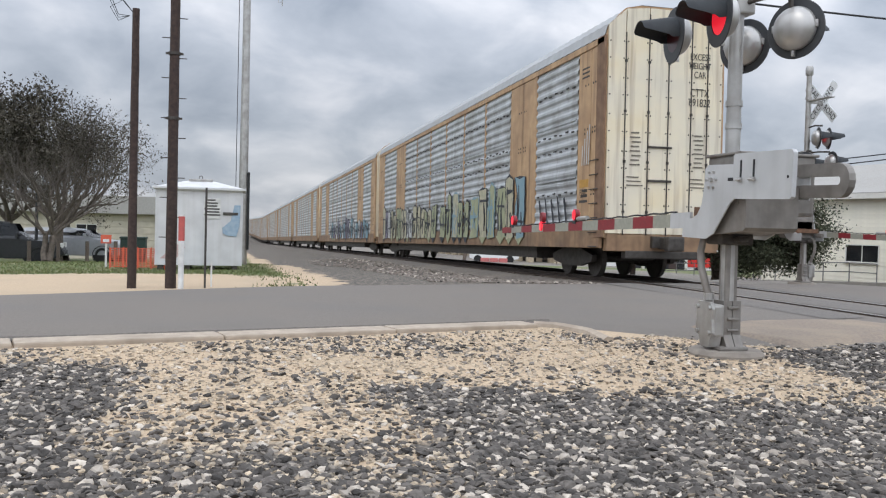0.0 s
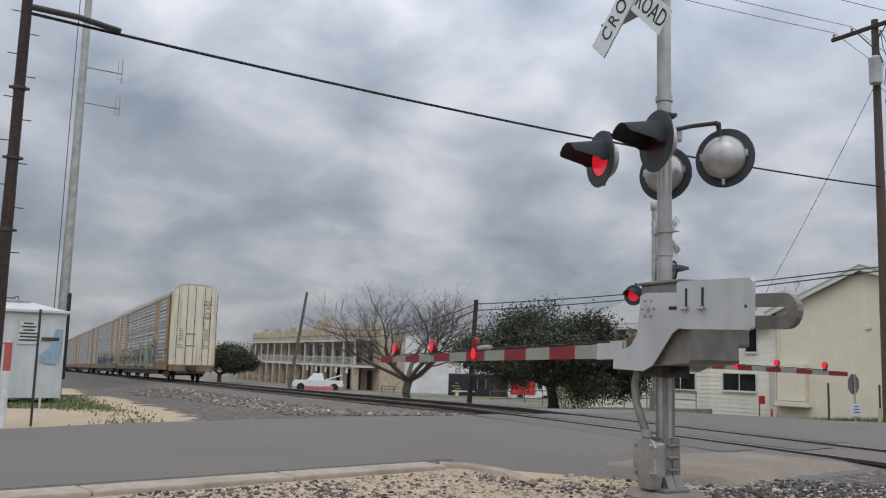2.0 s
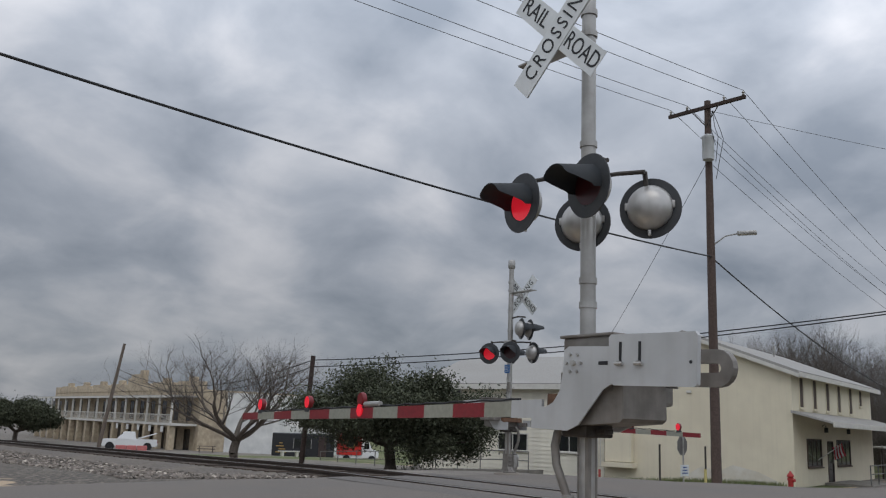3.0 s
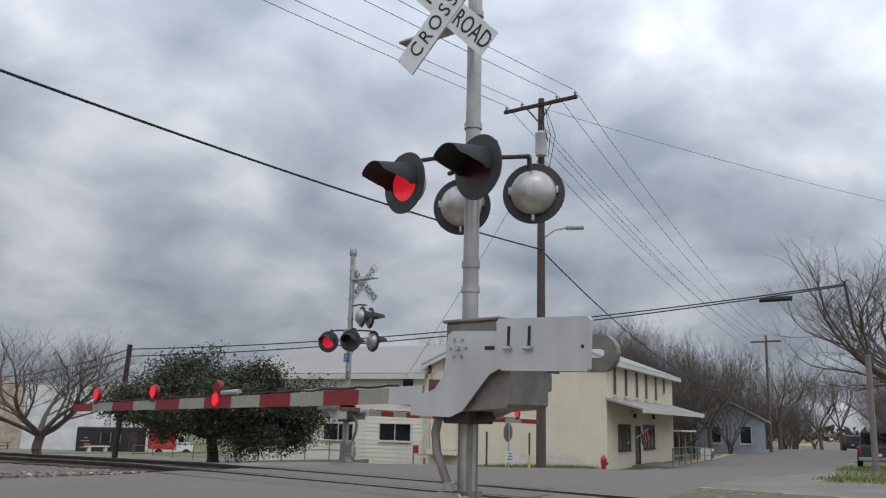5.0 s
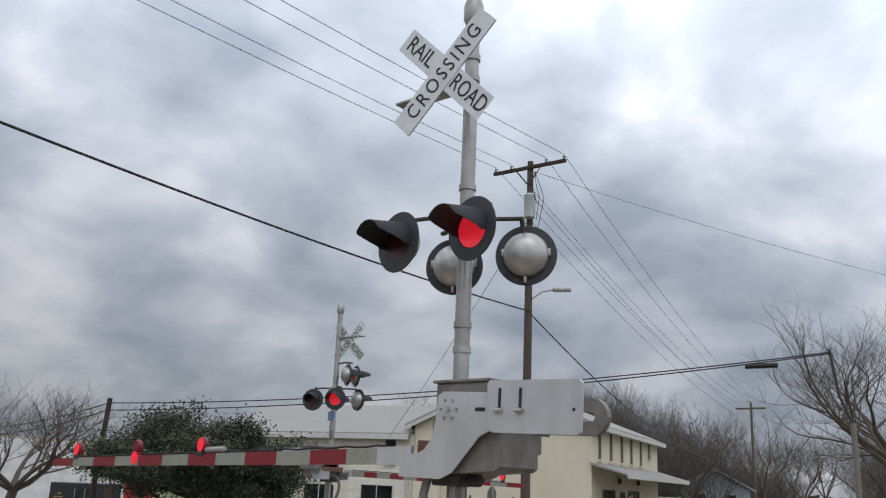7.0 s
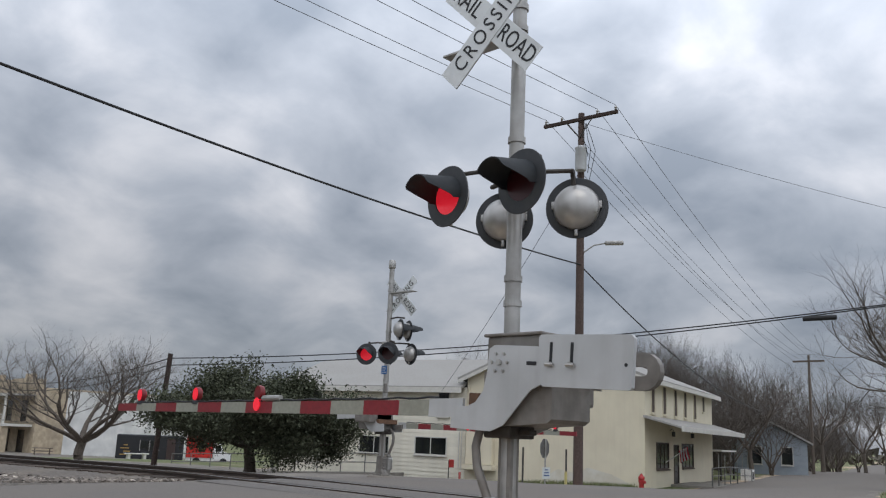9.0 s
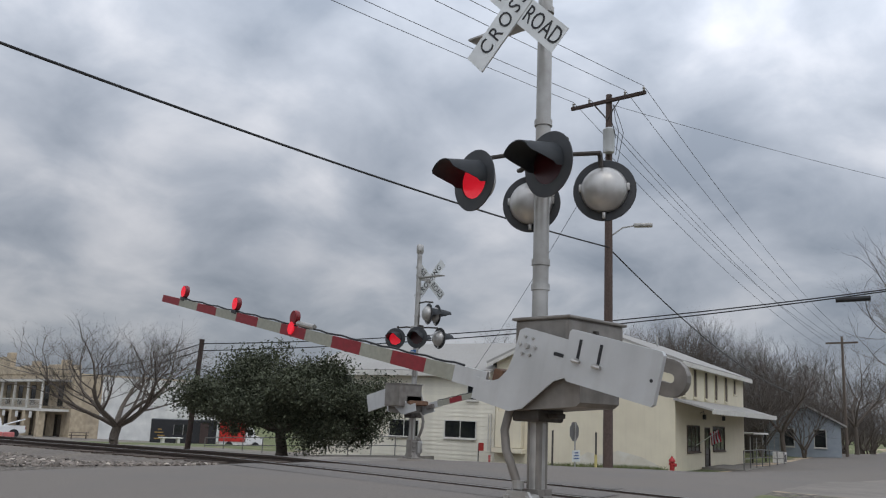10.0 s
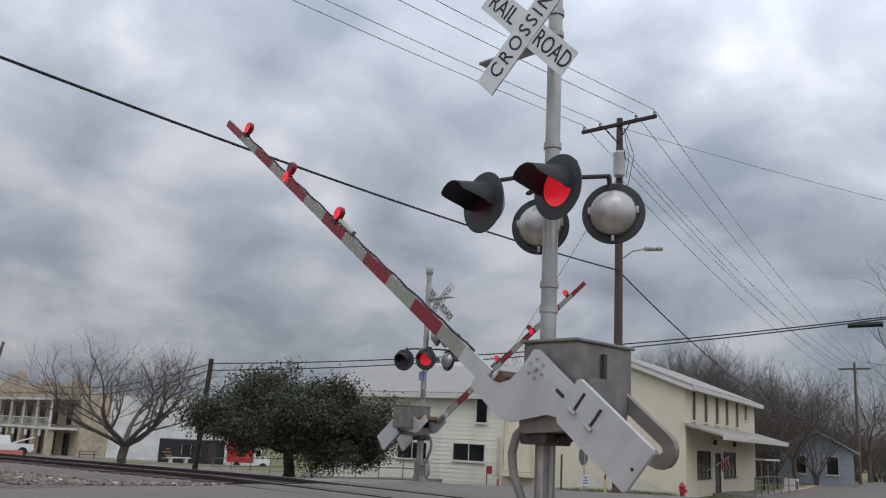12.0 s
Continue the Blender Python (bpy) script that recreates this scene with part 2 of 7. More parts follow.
def tube(bm, pts, r, seg=8):
    """A bent pipe or cable along pts."""
    pts = [Vector(p) for p in pts]
    rings, side = [], None
    for k, p in enumerate(pts):
        d = (pts[min(k + 1, len(pts) - 1)] - pts[max(k - 1, 0)]).normalized()
        if side is None:
            side = d.orthogonal().normalized()
        side = (side - d * side.dot(d)).normalized()
        up = d.cross(side)
        rad = r[k] if isinstance(r, (list, tuple)) else r
        rings.append([bm.verts.new(p + side * (rad * math.cos(2 * math.pi * j / seg)) + up * (rad * math.sin(2 * math.pi * j / seg))) for j in range(seg)])
    for a, b in zip(rings, rings[1:]):
        for j in range(seg):
            bm.faces.new((a[j], a[(j + 1) % seg], b[(j + 1) % seg], b[j]))
    bm.faces.new(rings[0][::-1])
    bm.faces.new(rings[-1])
    return bm


def sag(a, b, drop, n=24):
    a, b = Vector(a), Vector(b)
    return [a.lerp(b, k / n) - Vector((0, 0, drop * 4 * (k / n) * (1 - k / n))) for k in range(n + 1)]


def text_mesh(name, words, size, mat, parent, m, depth=0.002, wide=1.0, label="", spacing=1.0):
    """Raised letters from the built-in font, centred on the pose m (they read along its x, upright along its y)."""
    cu = bpy.data.curves.new(name, "FONT")
    cu.body, cu.size, cu.extrude, cu.align_x, cu.align_y = words, size, depth, "CENTER", "CENTER"
    cu.resolution_u, cu.space_character = 3, spacing
    tmp = bpy.data.objects.new(name, cu)
    scene.collection.objects.link(tmp)
    me = bpy.data.meshes.new_from_object(tmp.evaluated_get(bpy.context.evaluated_depsgraph_get()))
    bpy.data.objects.remove(tmp)
    me.materials.clear()
    me.materials.append(mat)
    me.transform(Matrix.Diagonal((wide, 1, 1, 1)))
    ob = new(name, me)
    ob.parent, ob.matrix_basis = parent, m
    if label:
        ob["label"] = label
    return ob


# ---- lie of the land ----
RD = Vector((math.cos(radians(14.5)), math.sin(radians(14.5)), 0))  # along the street
RN = Vector((-RD.y, RD.x, 0))  # across it
TRACK = 9.45
def track_z(y):
    """The railway falls gently to the north."""
    return 0.0 if y < 19 else -0.0175 * (y - 19) if y < 190 else -0.0175 * 171


LAND = [(0, 0, 0), (5, 8, 0), (-6, 6, 0), (3, 14, 0), (-6, 14, -0.02), (9, 12, 0.0), (13.4, 18, -0.03), (14, 9, -0.02), (16, 13, -0.12), (-1, 24.5, -0.19), (-3, 26, -0.2),
        (-7, 38, -0.75), (-12, 59, -1.45), (-4, 60, -1.4), (1, 46, -0.8), (23.8, 19.5, -0.6), (34, 23, -1.0), (39, 24.8, -1.05), (50, 27.5, -1.0), (36.5, 35, -1.62),
        (35, 42, -1.75), (21, 33.7, -0.86), (18, 43.4, -1.1), (19.5, 39.4, -1.15), (44, 83, -2.8), (50, 79, -2.55), (50, 105, -3.3), (38.8, 98.8, -2.7), (31, 96.5, -2.6),
        (20.5, 73.5, -1.85), (35, 147, -3.1), (74, 30, -0.9), (76, 25, -0.8), (31, 11, -0.22), (34, 12, -0.35), (18, 8.4, -0.08), (68, 32, -0.9), (120, 50, -1.5), (120, 0, -1),
        (-60, 60, -1.8), (-60, 0, -0.6), (10, -60, -0.5), (-30, 150, -2.5), (120, 150, -3.5), (90, 70, -2.0), (20, -10, 0), (0, -8, 0)]
LAND_A = np.array(LAND, float)


def land(x, y):
    """Height of the open ground: falls away from the raised crossing on every side."""
    d2 = (LAND_A[:, 0] - x) ** 2 + (LAND_A[:, 1] - y) ** 2 + 4.0
    w = d2 ** -1.6
    z = float((w * LAND_A[:, 2]).sum() / w.sum())
    near = math.hypot(x - 4, (y - 9))
    k = min(max((near - 8) / 10, 0), 1)
    z *= k * k * (3 - 2 * k)
    # the railway keeps its level on a low bank
    e = min(max((abs(x - TRACK) - 2.2) / 4.0, 0), 1)
    e = e * e * (3 - 2 * e)
    far = min(max((y - 17) / 4, 0), 1) if y > 12 else min(max((7 - y) / 4, 0), 1)
    return z * e + (1 - e) * (0.005 - 0.165 * far + track_z(y))

# ---- ground ----


def smooth01(v):
    v = min(max(v, 0.0), 1.0)
    return v * v * (3 - 2 * v)


def cover(x, y):
    """What lies on the ground: shares of grass, loose ballast and hard surface; the rest is pale dirt."""
    s, n = x * RD.x + y * RD.y, x * RN.x + y * RN.y
    grass = ballast = hard = 0.0
    if n > 13.4 and x < 7:  # far side of the street, west of the railway
        grass = smooth01((n - 14.6) / 0.5) * smooth01((1.9 - x) / 1.0)
        grass *= 1 - smooth01((2.3 - math.hypot((x + 2.1) / 1.8, (y - 17.4) / 2.0)) / 0.8)
        ballast = smooth01((x - 1.8) / 1.0) * smooth01((n - 13.6) / 0.4)
        hard = smooth01((y - 29) / 1.0) * smooth01((-x - 3.5) / 2) * (1 - smooth01((y - 33) / 1.0))
    elif x >= 7 and n > 13.2:
        ballast = smooth01((12.0 - x) / 0.8)
        hard = smooth01((x - 12.2) / 0.6) * smooth01((60 - y) / 8)
        grass = 0.0 if y < 45 else smooth01((y - 48) / 6) * 0.8 * smooth01((x - 12) / 2)
        if x > 22 and n < 15.3 and x < 42:
            hard, grass = 0.0, 0.85
        if 18 < x < 34 and 50 < y < 66:
            grass, hard = 1.0, 0.0
        if y > 66:
            grass, hard = 0.15, 0.85
    elif n < 9:
        ballast = max(0.62 * smooth01((5.3 - y) / 1.3), smooth01((x - 0.8) / 0.6) * smooth01((6.2 - 0.36 * (x - 1) - y) / 0.45), smooth01((-0.3 - x) / 0.7) * smooth01((7.5 - y) / 0.8))
        if x > 6.2:
            ballast = 1.0
        elif x > 4.7:
            ballast = max(ballast, smooth01((7.6 - y) / 0.5) * smooth01((x - 4.7) / 0.4))
        if x > 11.5:
            ballast, grass = 0.8, 0.42
        if x > 14:
            grass = smooth01((4.4 - n) / 0.5) * smooth01((x - 19.5) / 0.8)
            hard, ballast = 1 - grass, 0.0
    if x > 44 and n < 13:
        grass = smooth01((4.6 - n) / 0.5)
    if x > 52 and n > 13.5:
        grass, hard, ballast = 0.95, 0.0, 0.0
    return grass, ballast, hard


def lines(segs):
    out = []
    for a, b, step in segs:
        k = max(1, round((b - a) / step))
        out += [a + (b - a) * i / k for i in range(k)]
    return out + [segs[-1][1]]


GX = lines([(-2500, -300, 550), (-300, -60, 40), (-60, -10, 5), (-10, 16, 0.4), (16, 40, 0.8), (40, 130, 5), (130, 300, 40), (300, 2500, 550)])
GY = lines([(-2500, -300, 550), (-300, -60, 40), (-60, -2, 4), (-2, 30, 0.4), (30, 60, 1.2), (60, 160, 5), (160, 300, 35), (300, 2500, 550)])
me = bpy.data.meshes.new("ground")
verts = [(x, y, land(x, y)) for y in GY for x in GX]
nx = len(GX)
faces = [(j * nx + i, j * nx + i + 1, (j + 1) * nx + i + 1, (j + 1) * nx + i) for j in range(len(GY) - 1) for i in range(nx - 1)]
me.from_pydata(verts, [], faces)
att = me.color_attributes.new("cover", "FLOAT_COLOR", "POINT")
cols = np.ones((len(verts), 4), np.float32)
for k, (x, y, z) in enumerate(verts):
    cols[k, :3] = cover(x, y)
att.data.foreach_set("color", cols.ravel())
for p in me.polygons:
    p.use_smooth = True


def ground_material():
    m = bpy.data.materials.new("ground_cover")
    m.use_nodes = True
    N, L = m.node_tree.nodes, m.node_tree.links
    b = N["Principled BSDF"]
    b.inputs["Roughness"].default_value = 0.95
    tc, at = N.new("ShaderNodeTexCoord"), N.new("ShaderNodeAttribute")
    at.attribute_name = "cover"
    sp = N.new("ShaderNodeSeparateColor")
    L.new(at.outputs["Color"], sp.inputs[0])

    def nz(scale, detail=6.0):
        n = N.new("ShaderNodeTexNoise")
        n.inputs["Scale"].default_value, n.inputs["Detail"].default_value = scale, detail
        L.new(tc.outputs["Object"], n.inputs["Vector"])
        return n.outputs["Fac"]

    def vor(scale):
        n = N.new("ShaderNodeTexVoronoi")
        n.inputs["Scale"].default_value = scale
        L.new(tc.outputs["Object"], n.inputs["Vector"])
        return n

    def mr(s, a, c, d=0.0, e=1.0):
        r = N.new("ShaderNodeMapRange")
        for k, v in enumerate((a, c, d, e)):
            r.inputs[k + 1].default_value = v
        L.new(s, r.inputs[0])
        return r.outputs[0]

    def mix(f, a, c):
        x = N.new("ShaderNodeMix")
        x.data_type = "RGBA"
        L.new(f, x.inputs[0])
        for k, v in ((6, a), (7, c)):
            if isinstance(v, tuple):
                x.inputs[k].default_value = (*v, 1)
            else:
                L.new(v, x.inputs[k])
        return x.outputs[2]

    def add(a, c, op="ADD"):
        x = N.new("ShaderNodeMath")
        x.operation = op
        for k, v in ((0, a), (1, c)):
            if isinstance(v, float):
                x.inputs[k].default_value = v
            else:
                L.new(v, x.inputs[k])
        return x.outputs[0]

    wob = mr(nz(1.6), 0.3, 0.7, -0.35, 0.35)

    def mask(ch):
        return mr(add(sp.outputs[ch], wob), 0.42, 0.58)

    fine, broad = nz(30), nz(0.8)
    pale = mix(mr(fine, 0.35, 0.65), (0.54, 0.41, 0.275), (0.39, 0.295, 0.20))
    pale = mix(mr(broad, 0.45, 0.7), pale, (0.42, 0.325, 0.22))
    v1 = vor(26)
    grit = mix(mr(v1.outputs["Distance"], 0.1, 0.6), (0.19, 0.165, 0.135), (0.06, 0.052, 0.045))
    grit = mix(mr(nz(9), 0.5, 0.7), grit, (0.30, 0.255, 0.20))
    turf = mix(mr(nz(7), 0.35, 0.65), (0.085, 0.12, 0.035), (0.15, 0.155, 0.065))
    turf = mix(mr(nz(0.5), 0.5, 0.75), turf, (0.23, 0.205, 0.115))
    tar = mix(mr(nz(45), 0.35, 0.65), (0.20, 0.178, 0.153), (0.155, 0.138, 0.12))
    tar = mix(mr(broad, 0.4, 0.7), tar, (0.235, 0.21, 0.18))
    col = mix(mask(1), pale, grit)
    col = mix(mask(2), col, tar)
    col = mix(mask(0), col, turf)
    L.new(col, b.inputs["Base Color"])
    bp = N.new("ShaderNodeBump")
    bp.inputs["Strength"].default_value, bp.inputs["Distance"].default_value = 0.7, 0.02
    L.new(add(nz(24), v1.outputs["Distance"]), bp.inputs["Height"])
    L.new(bp.outputs[0], b.inputs["Normal"])
    return m


me.materials.append(ground_material())
tagged(new("ground", me), "pale caliche dirt with ballast, grass and asphalt lots", "ground", kind="structure")


# ---- street ----
def street_near(s):
    return 8.6 if s < 5.8 else 8.6 - 2.9 * smooth01((s - 5.8) / 1.6) if s < 26 else 5.7 - 1.2 * smooth01((s - 26) / 6)


def street_far(s):
    z = 13.65 + 1.5 * smooth01((s + 1) / 7) if s < 14 else 15.15
    return z - 2.35 * smooth01((s - 17) / 4)


bm = bmesh.new()
SS = lines([(-160, -20, 5), (-20, 36, 0.5), (36, 220, 4)])
prev = None
for s in SS:
    a, c = street_near(s), street_far(s)
    row = []
    for k in range(13):
        n = a + (c - a) * k / 12
        p = RD * s + RN * n
        edge = 0.012 * noise.noise((s * 1.7, k * 3.1, 0)) + (0.09 * noise.noise((s * 0.9, 7.0 * (k > 6), 4)) if k in (0, 12) else 0)
        p = p + RN * edge
        crown = 0.05 * (1 - abs(k / 6 - 1) ** 2)
        row.append(bm.verts.new((p.x, p.y, land(p.x, p.y) + 0.018 + crown * (0.3 if -2 < s < 22 else 1) + (0.02 if k not in (0, 12) else -0.02))))
    if prev:
        for u in range(12):
            bm.faces.new((prev[u], row[u], row[u + 1], prev[u + 1]))
    prev = row
tagged(part("road", bm, asphalt, smooth=True), "worn grey asphalt street over the railway crossing", "road", kind="structure")

# dark seams and patches in the asphalt beside the rails
for k, (y0, y1, x0, x1) in enumerate(((10.2, 17.2, TRACK - 1.75, TRACK - 1.05), (10.2, 17.4, TRACK + 1.05, TRACK + 1.6), (9.8, 17.0, TRACK - 0.42, TRACK + 0.42))):
    bm = bmesh.new()
    rows = []
    for i in range(30):
        y = y0 + (y1 - y0) * i / 29
        rows.append([bm.verts.new((x + 0.03 * noise.noise((y, x, k)), y + 0.25 * (x - TRACK), 0.060)) for x in (x0, (x0 + x1) / 2, x1)])
    for a, c in zip(rows, rows[1:]):
        for u in range(2):
            bm.faces.new((a[u], a[u + 1], c[u + 1], c[u]))
    asphalt_patch = MATS.get("asphalt_patch") or M("asphalt_patch", (0.165, 0.148, 0.132), 0.9, color2=(0.11, 0.10, 0.09), scale=18, bump=0.5, bump_scale=80)
    tagged(part("asphalt_seam", bm, asphalt_patch), "dark tarred strip along a rail in the crossing", "road", kind="structure")

# gravelly apron between the near signal and the rails
bm = bmesh.new()
rows = []
for i in range(22):
    s_ = 7.2 + 3.0 * i / 21
    rows.append([])
    for j in range(8):
        n = 5.75 + (2.2 - 0.35 * abs(i / 10.5 - 1)) * j / 7 + 0.12 * noise.noise((i * 0.5, j * 0.8, 3))
        p = RD * s_ + RN * n
        rows[-1].append(bm.verts.new((p.x, p.y, land(p.x, p.y) + 0.066 - 0.11 * (j in (0, 7) or i in (0, 21)))))
for a, c in zip(rows, rows[1:]):
    for u in range(7):
        bm.faces.new((a[u], c[u], c[u + 1], a[u + 1]))
tagged(part("gravel_apron", bm, M("apron_gravel", (0.27, 0.215, 0.165), 0.95, color2=(0.19, 0.155, 0.125), scale=30, bump=0.8, bump_scale=50, stain=(0.34, 0.27, 0.19), stain_scale=1.5), smooth=True), "brown gravelly apron beside the crossing", "road", kind="structure")

# dark, rough, uneven-edged strip along the gutter
bm = bmesh.new()
rows = []
for i in range(90):
    s_ = -12 + 18.2 * i / 89
    a, c = 8.52, 8.72 + 0.10 * noise.noise((s_ * 1.3, 1, 0)) + 0.05 * noise.noise((s_ * 5, 2, 0))
    rows.append([bm.verts.new((*(RD * s_ + RN * n).xy, land(*(RD * s_ + RN * n).xy) + z)) for n, z in ((a, 0.024), ((a + c) / 2, 0.047), (c, 0.034))])
for a, c in zip(rows, rows[1:]):
    for u in range(2):
        bm.faces.new((a[u], c[u], c[u + 1], a[u + 1]))
tagged(part("gutter_grit", bm, M("gutter_grit", (0.075, 0.066, 0.058), 0.95, color2=(0.15, 0.13, 0.11), scale=30, bump=1.0, bump_scale=60)), "dark rough strip along the gutter of the street", "road", kind="structure")

# kerb in cast lengths along the near side, with a rounded return at its end
kerb = thing("kerb", "worn tan concrete kerb along the street", "kerb", kind="structure")
for k in range(14):
    s1 = 5.75 - k * 1.8
    s0 = s1 - 1.785
    bm = bmesh.new()
    a, c = RD * s0 + RN * 8.18, RD * s1 + RN * 8.18
    base = pose(a.x, a.y, 0, 0, 0, 14.5)
    tilt = 0.006 * noise.noise((k * 1.3, 0, 0))
    box(bm, 0, 0, -0.15, 1.785, 0.36, 0.048 + tilt, bevel=0.02)
    ob = part("kerb_length", bm, concrete, kerb)
    ob.matrix_basis = base
bm = bmesh.new()
tube(bm, [(RD * 5.8 + RN * 8.35) + Vector((0, 0, -0.01))] + [RD * (5.8 + 0.25 * math.sin(a)) + RN * (8.0 + 0.3 * math.cos(a)) + Vector((0, 0, -0.015)) for a in (0.5, 0.9, 1.3)] + [RD * 5.95 + RN * 7.5 + Vector((0, 0, 0.0)), RD * 5.8 + RN * 7.0 + Vector((0, 0, -0.03))], 0.075, 8)
part("kerb_return", bm, concrete, kerb)

# ---- railway ----
track = thing("railway_track", "single railway track with wooden ties on grey ballast", "railway", kind="structure")
for side in (-1, 1):
    x = TRACK + side * 0.755
    prof = [(-0.07, -0.11), (0.07, -0.11), (0.07, -0.095), (0.012, -0.075), (0.012, 0.03), (0.036, 0.04), (0.036, 0.075), (-0.036, 0.075), (-0.036, 0.04), (-0.012, 0.03), (-0.012, -0.075), (-0.07, -0.095)]
    bm = bmesh.new()
    rows = [[bm.verts.new((x + px, y, track_z(y) + pz)) for px, pz in prof] for y in lines([(-80, 14, 10), (14, 26, 1), (26, 460, 12)])]
    for a, c in zip(rows, rows[1:]):
        for u in range(len(prof)):
            bm.faces.new((a[u], a[(u + 1) % len(prof)], c[(u + 1) % len(prof)], c[u]))
    bmesh.ops.recalc_face_normals(bm, faces=bm.faces[:])
    part("rail", bm, rail_side, track)
    bm = bmesh.new()
    rows = [[bm.verts.new((x + px, y, track_z(y) + 0.079)) for px in (-0.03, 0.03)] for y in lines([(-80, 14, 10), (14, 26, 1), (26, 460, 12)])]
    for a, c in zip(rows, rows[1:]):
        bm.faces.new((a[0], a[1], c[1], c[0]))
    part("rail_head", bm, rail_top, track)
bm = bmesh.new()
rows = []
for y in lines([(18.2, 80, 1.0), (80, 460, 20)]):
    rows.append([bm.verts.new((TRACK + dx + 0.06 * noise.noise((y, dx, 1)), y, track_z(y) + z + 0.02 * noise.noise((y * 2, dx * 3, 2)))) for dx, z in ((-4.2, -0.55), (-2.9, -0.22), (-1.7, -0.05), (-1.2, -0.04), (0, -0.05), (1.2, -0.04), (1.7, -0.05), (2.9, -0.3), (4.0, -0.7))])
for a, c in zip(rows, rows[1:]):
    for u in range(8):
        bm.faces.new((a[u], a[u + 1], c[u + 1], c[u]))
part("ballast_bed", bm, gravel_grey, track, smooth=True)
tie_me = None
for k in range(110):
    y = 18.4 + 0.55 * k
    if tie_me is None:
        ob = part("tie", B(-1.3, -0.115, -0.12, 1.3, 0.115, 0.0, bevel=0.012), tie_wood, track)
        tie_me = ob.data
    else:
        ob = new("tie", tie_me)
        ob.parent = track
    ob.matrix_basis = pose(TRACK + random.uniform(-0.04, 0.04), y, track_z(y) - 0.012 + random.uniform(-0.012, 0.008), 0, 0, random.uniform(-1, 1))


# ---- loose stones ----
def stones(name, label, mat, count, place, size, flat=0.48, seed=1):
    """Loose angular stones as one mesh: squashed, uneven bodies half sunk in the ground."""
    rng = np.random.default_rng(seed)
    t = (1 + 5 ** 0.5) / 2
    ico = np.array([(-1, t, 0), (1, t, 0), (-1, -t, 0), (1, -t, 0), (0, -1, t), (0, 1, t), (0, -1, -t), (0, 1, -t), (t, 0, -1), (t, 0, 1), (-t, 0, -1), (-t, 0, 1)]) / 1.902
    tri = np.array([(0, 11, 5), (0, 5, 1), (0, 1, 7), (0, 7, 10), (0, 10, 11), (1, 5, 9), (5, 11, 4), (11, 10, 2), (10, 7, 6), (7, 1, 8), (3, 9, 4), (3, 4, 2), (3, 2, 6), (3, 6, 8), (3, 8, 9), (4, 9, 5), (2, 4, 11), (6, 2, 10), (8, 6, 7), (9, 8, 1)])
    vs, fs, k, tries = [], [], 0, 0
    while k < count and tries < count * 30:
        tries += 1
        p = place(rng)
        if p is None:
            continue
        x, y = p
        r = size * (0.5 + 1.1 * rng.random() ** 2.2)
        body = ico * (0.62 + 0.7 * rng.random((12, 1))) * np.array([1.0, 0.62 + 0.35 * rng.random(), flat * (0.7 + 0.5 * rng.random())]) * r
        e = Euler((rng.uniform(-0.5, 0.5), rng.uniform(-0.5, 0.5), rng.uniform(0, 6.28))).to_matrix()
        body = body @ np.array(e).T + np.array([x, y, land(x, y) + r * flat * (0.1 + 0.35 * rng.random())])
        vs.append(body)
        fs.append(tri + 12 * k)
        k += 1
    mesh = bpy.data.meshes.new(name)
    mesh.from_pydata(np.concatenate(vs).tolist(), [], np.concatenate(fs).tolist())
    mesh.materials.append(mat)
    return tagged(new(name, mesh), label, "gravel", kind="stuff")


def near_spot(kind):
    def pick(rng):
        # stones thin out with distance from the place where one stands
        r = 2.2 + 8.0 * rng.random() ** 1.15
        a = radians(rng.uniform(-56, 30))
        x, y = -r * math.sin(a), r * math.cos(a)
        n = x * RN.x + y * RN.y
        s = x * RD.x + y * RD.y
        if n > (8.1 if s < 5.9 else 6.0 + 1.2 * (x < 6)) or math.hypot(x - 4.56, y - 7.19) < 0.33:
            return None
        b = cover(x, y)[1] + 0.13 + 0.5 * noise.noise((x * 0.8, y * 0.8, 3.0)) + 0.2 * noise.noise((x * 2.3, y * 2.3, 9.0))
        want = {"dark": b, "light": 0.10 + 0.6 * b, "tan": 0.85 - 0.5 * b}[kind]
        return (x, y) if rng.random() < want else None
    return pick


def track_spot(rng):
    y = 17.6 + 30 * rng.random() ** 1.6
    x = rng.uniform(4.2, TRACK - 1.2)
    return (x, y) if rng.random() < 0.4 + smooth01((x - 4.5) / 2) and x * RN.x + y * RN.y > 15.2 else None


stones("ballast_stones", "loose dark grey angular ballast stones scattered on dirt", stone_dark, 42000, near_spot("dark"), 0.0255, seed=2)
stones("pale_stones", "loose pale limestone ballast stones among dark ones", stone_light, 12000, near_spot("light"), 0.0245, seed=3)
stones("tan_pebbles", "small tan pebbles strewn on pale dirt", stone_tan, 22000, near_spot("tan"), 0.0175, seed=4)
stones("trackside_stones", "grey and pale ballast stones beside the track", stone_light, 900, track_spot, 0.055, seed=5)
stones("trackside_brown_stones", "brown-grey ballast stones beside the track", stone_brown, 6500, track_spot, 0.055, seed=6)

# ---- crossing signals ----
# A signal stands at its own origin; its gate arm reaches along +x and it faces traffic along +y.


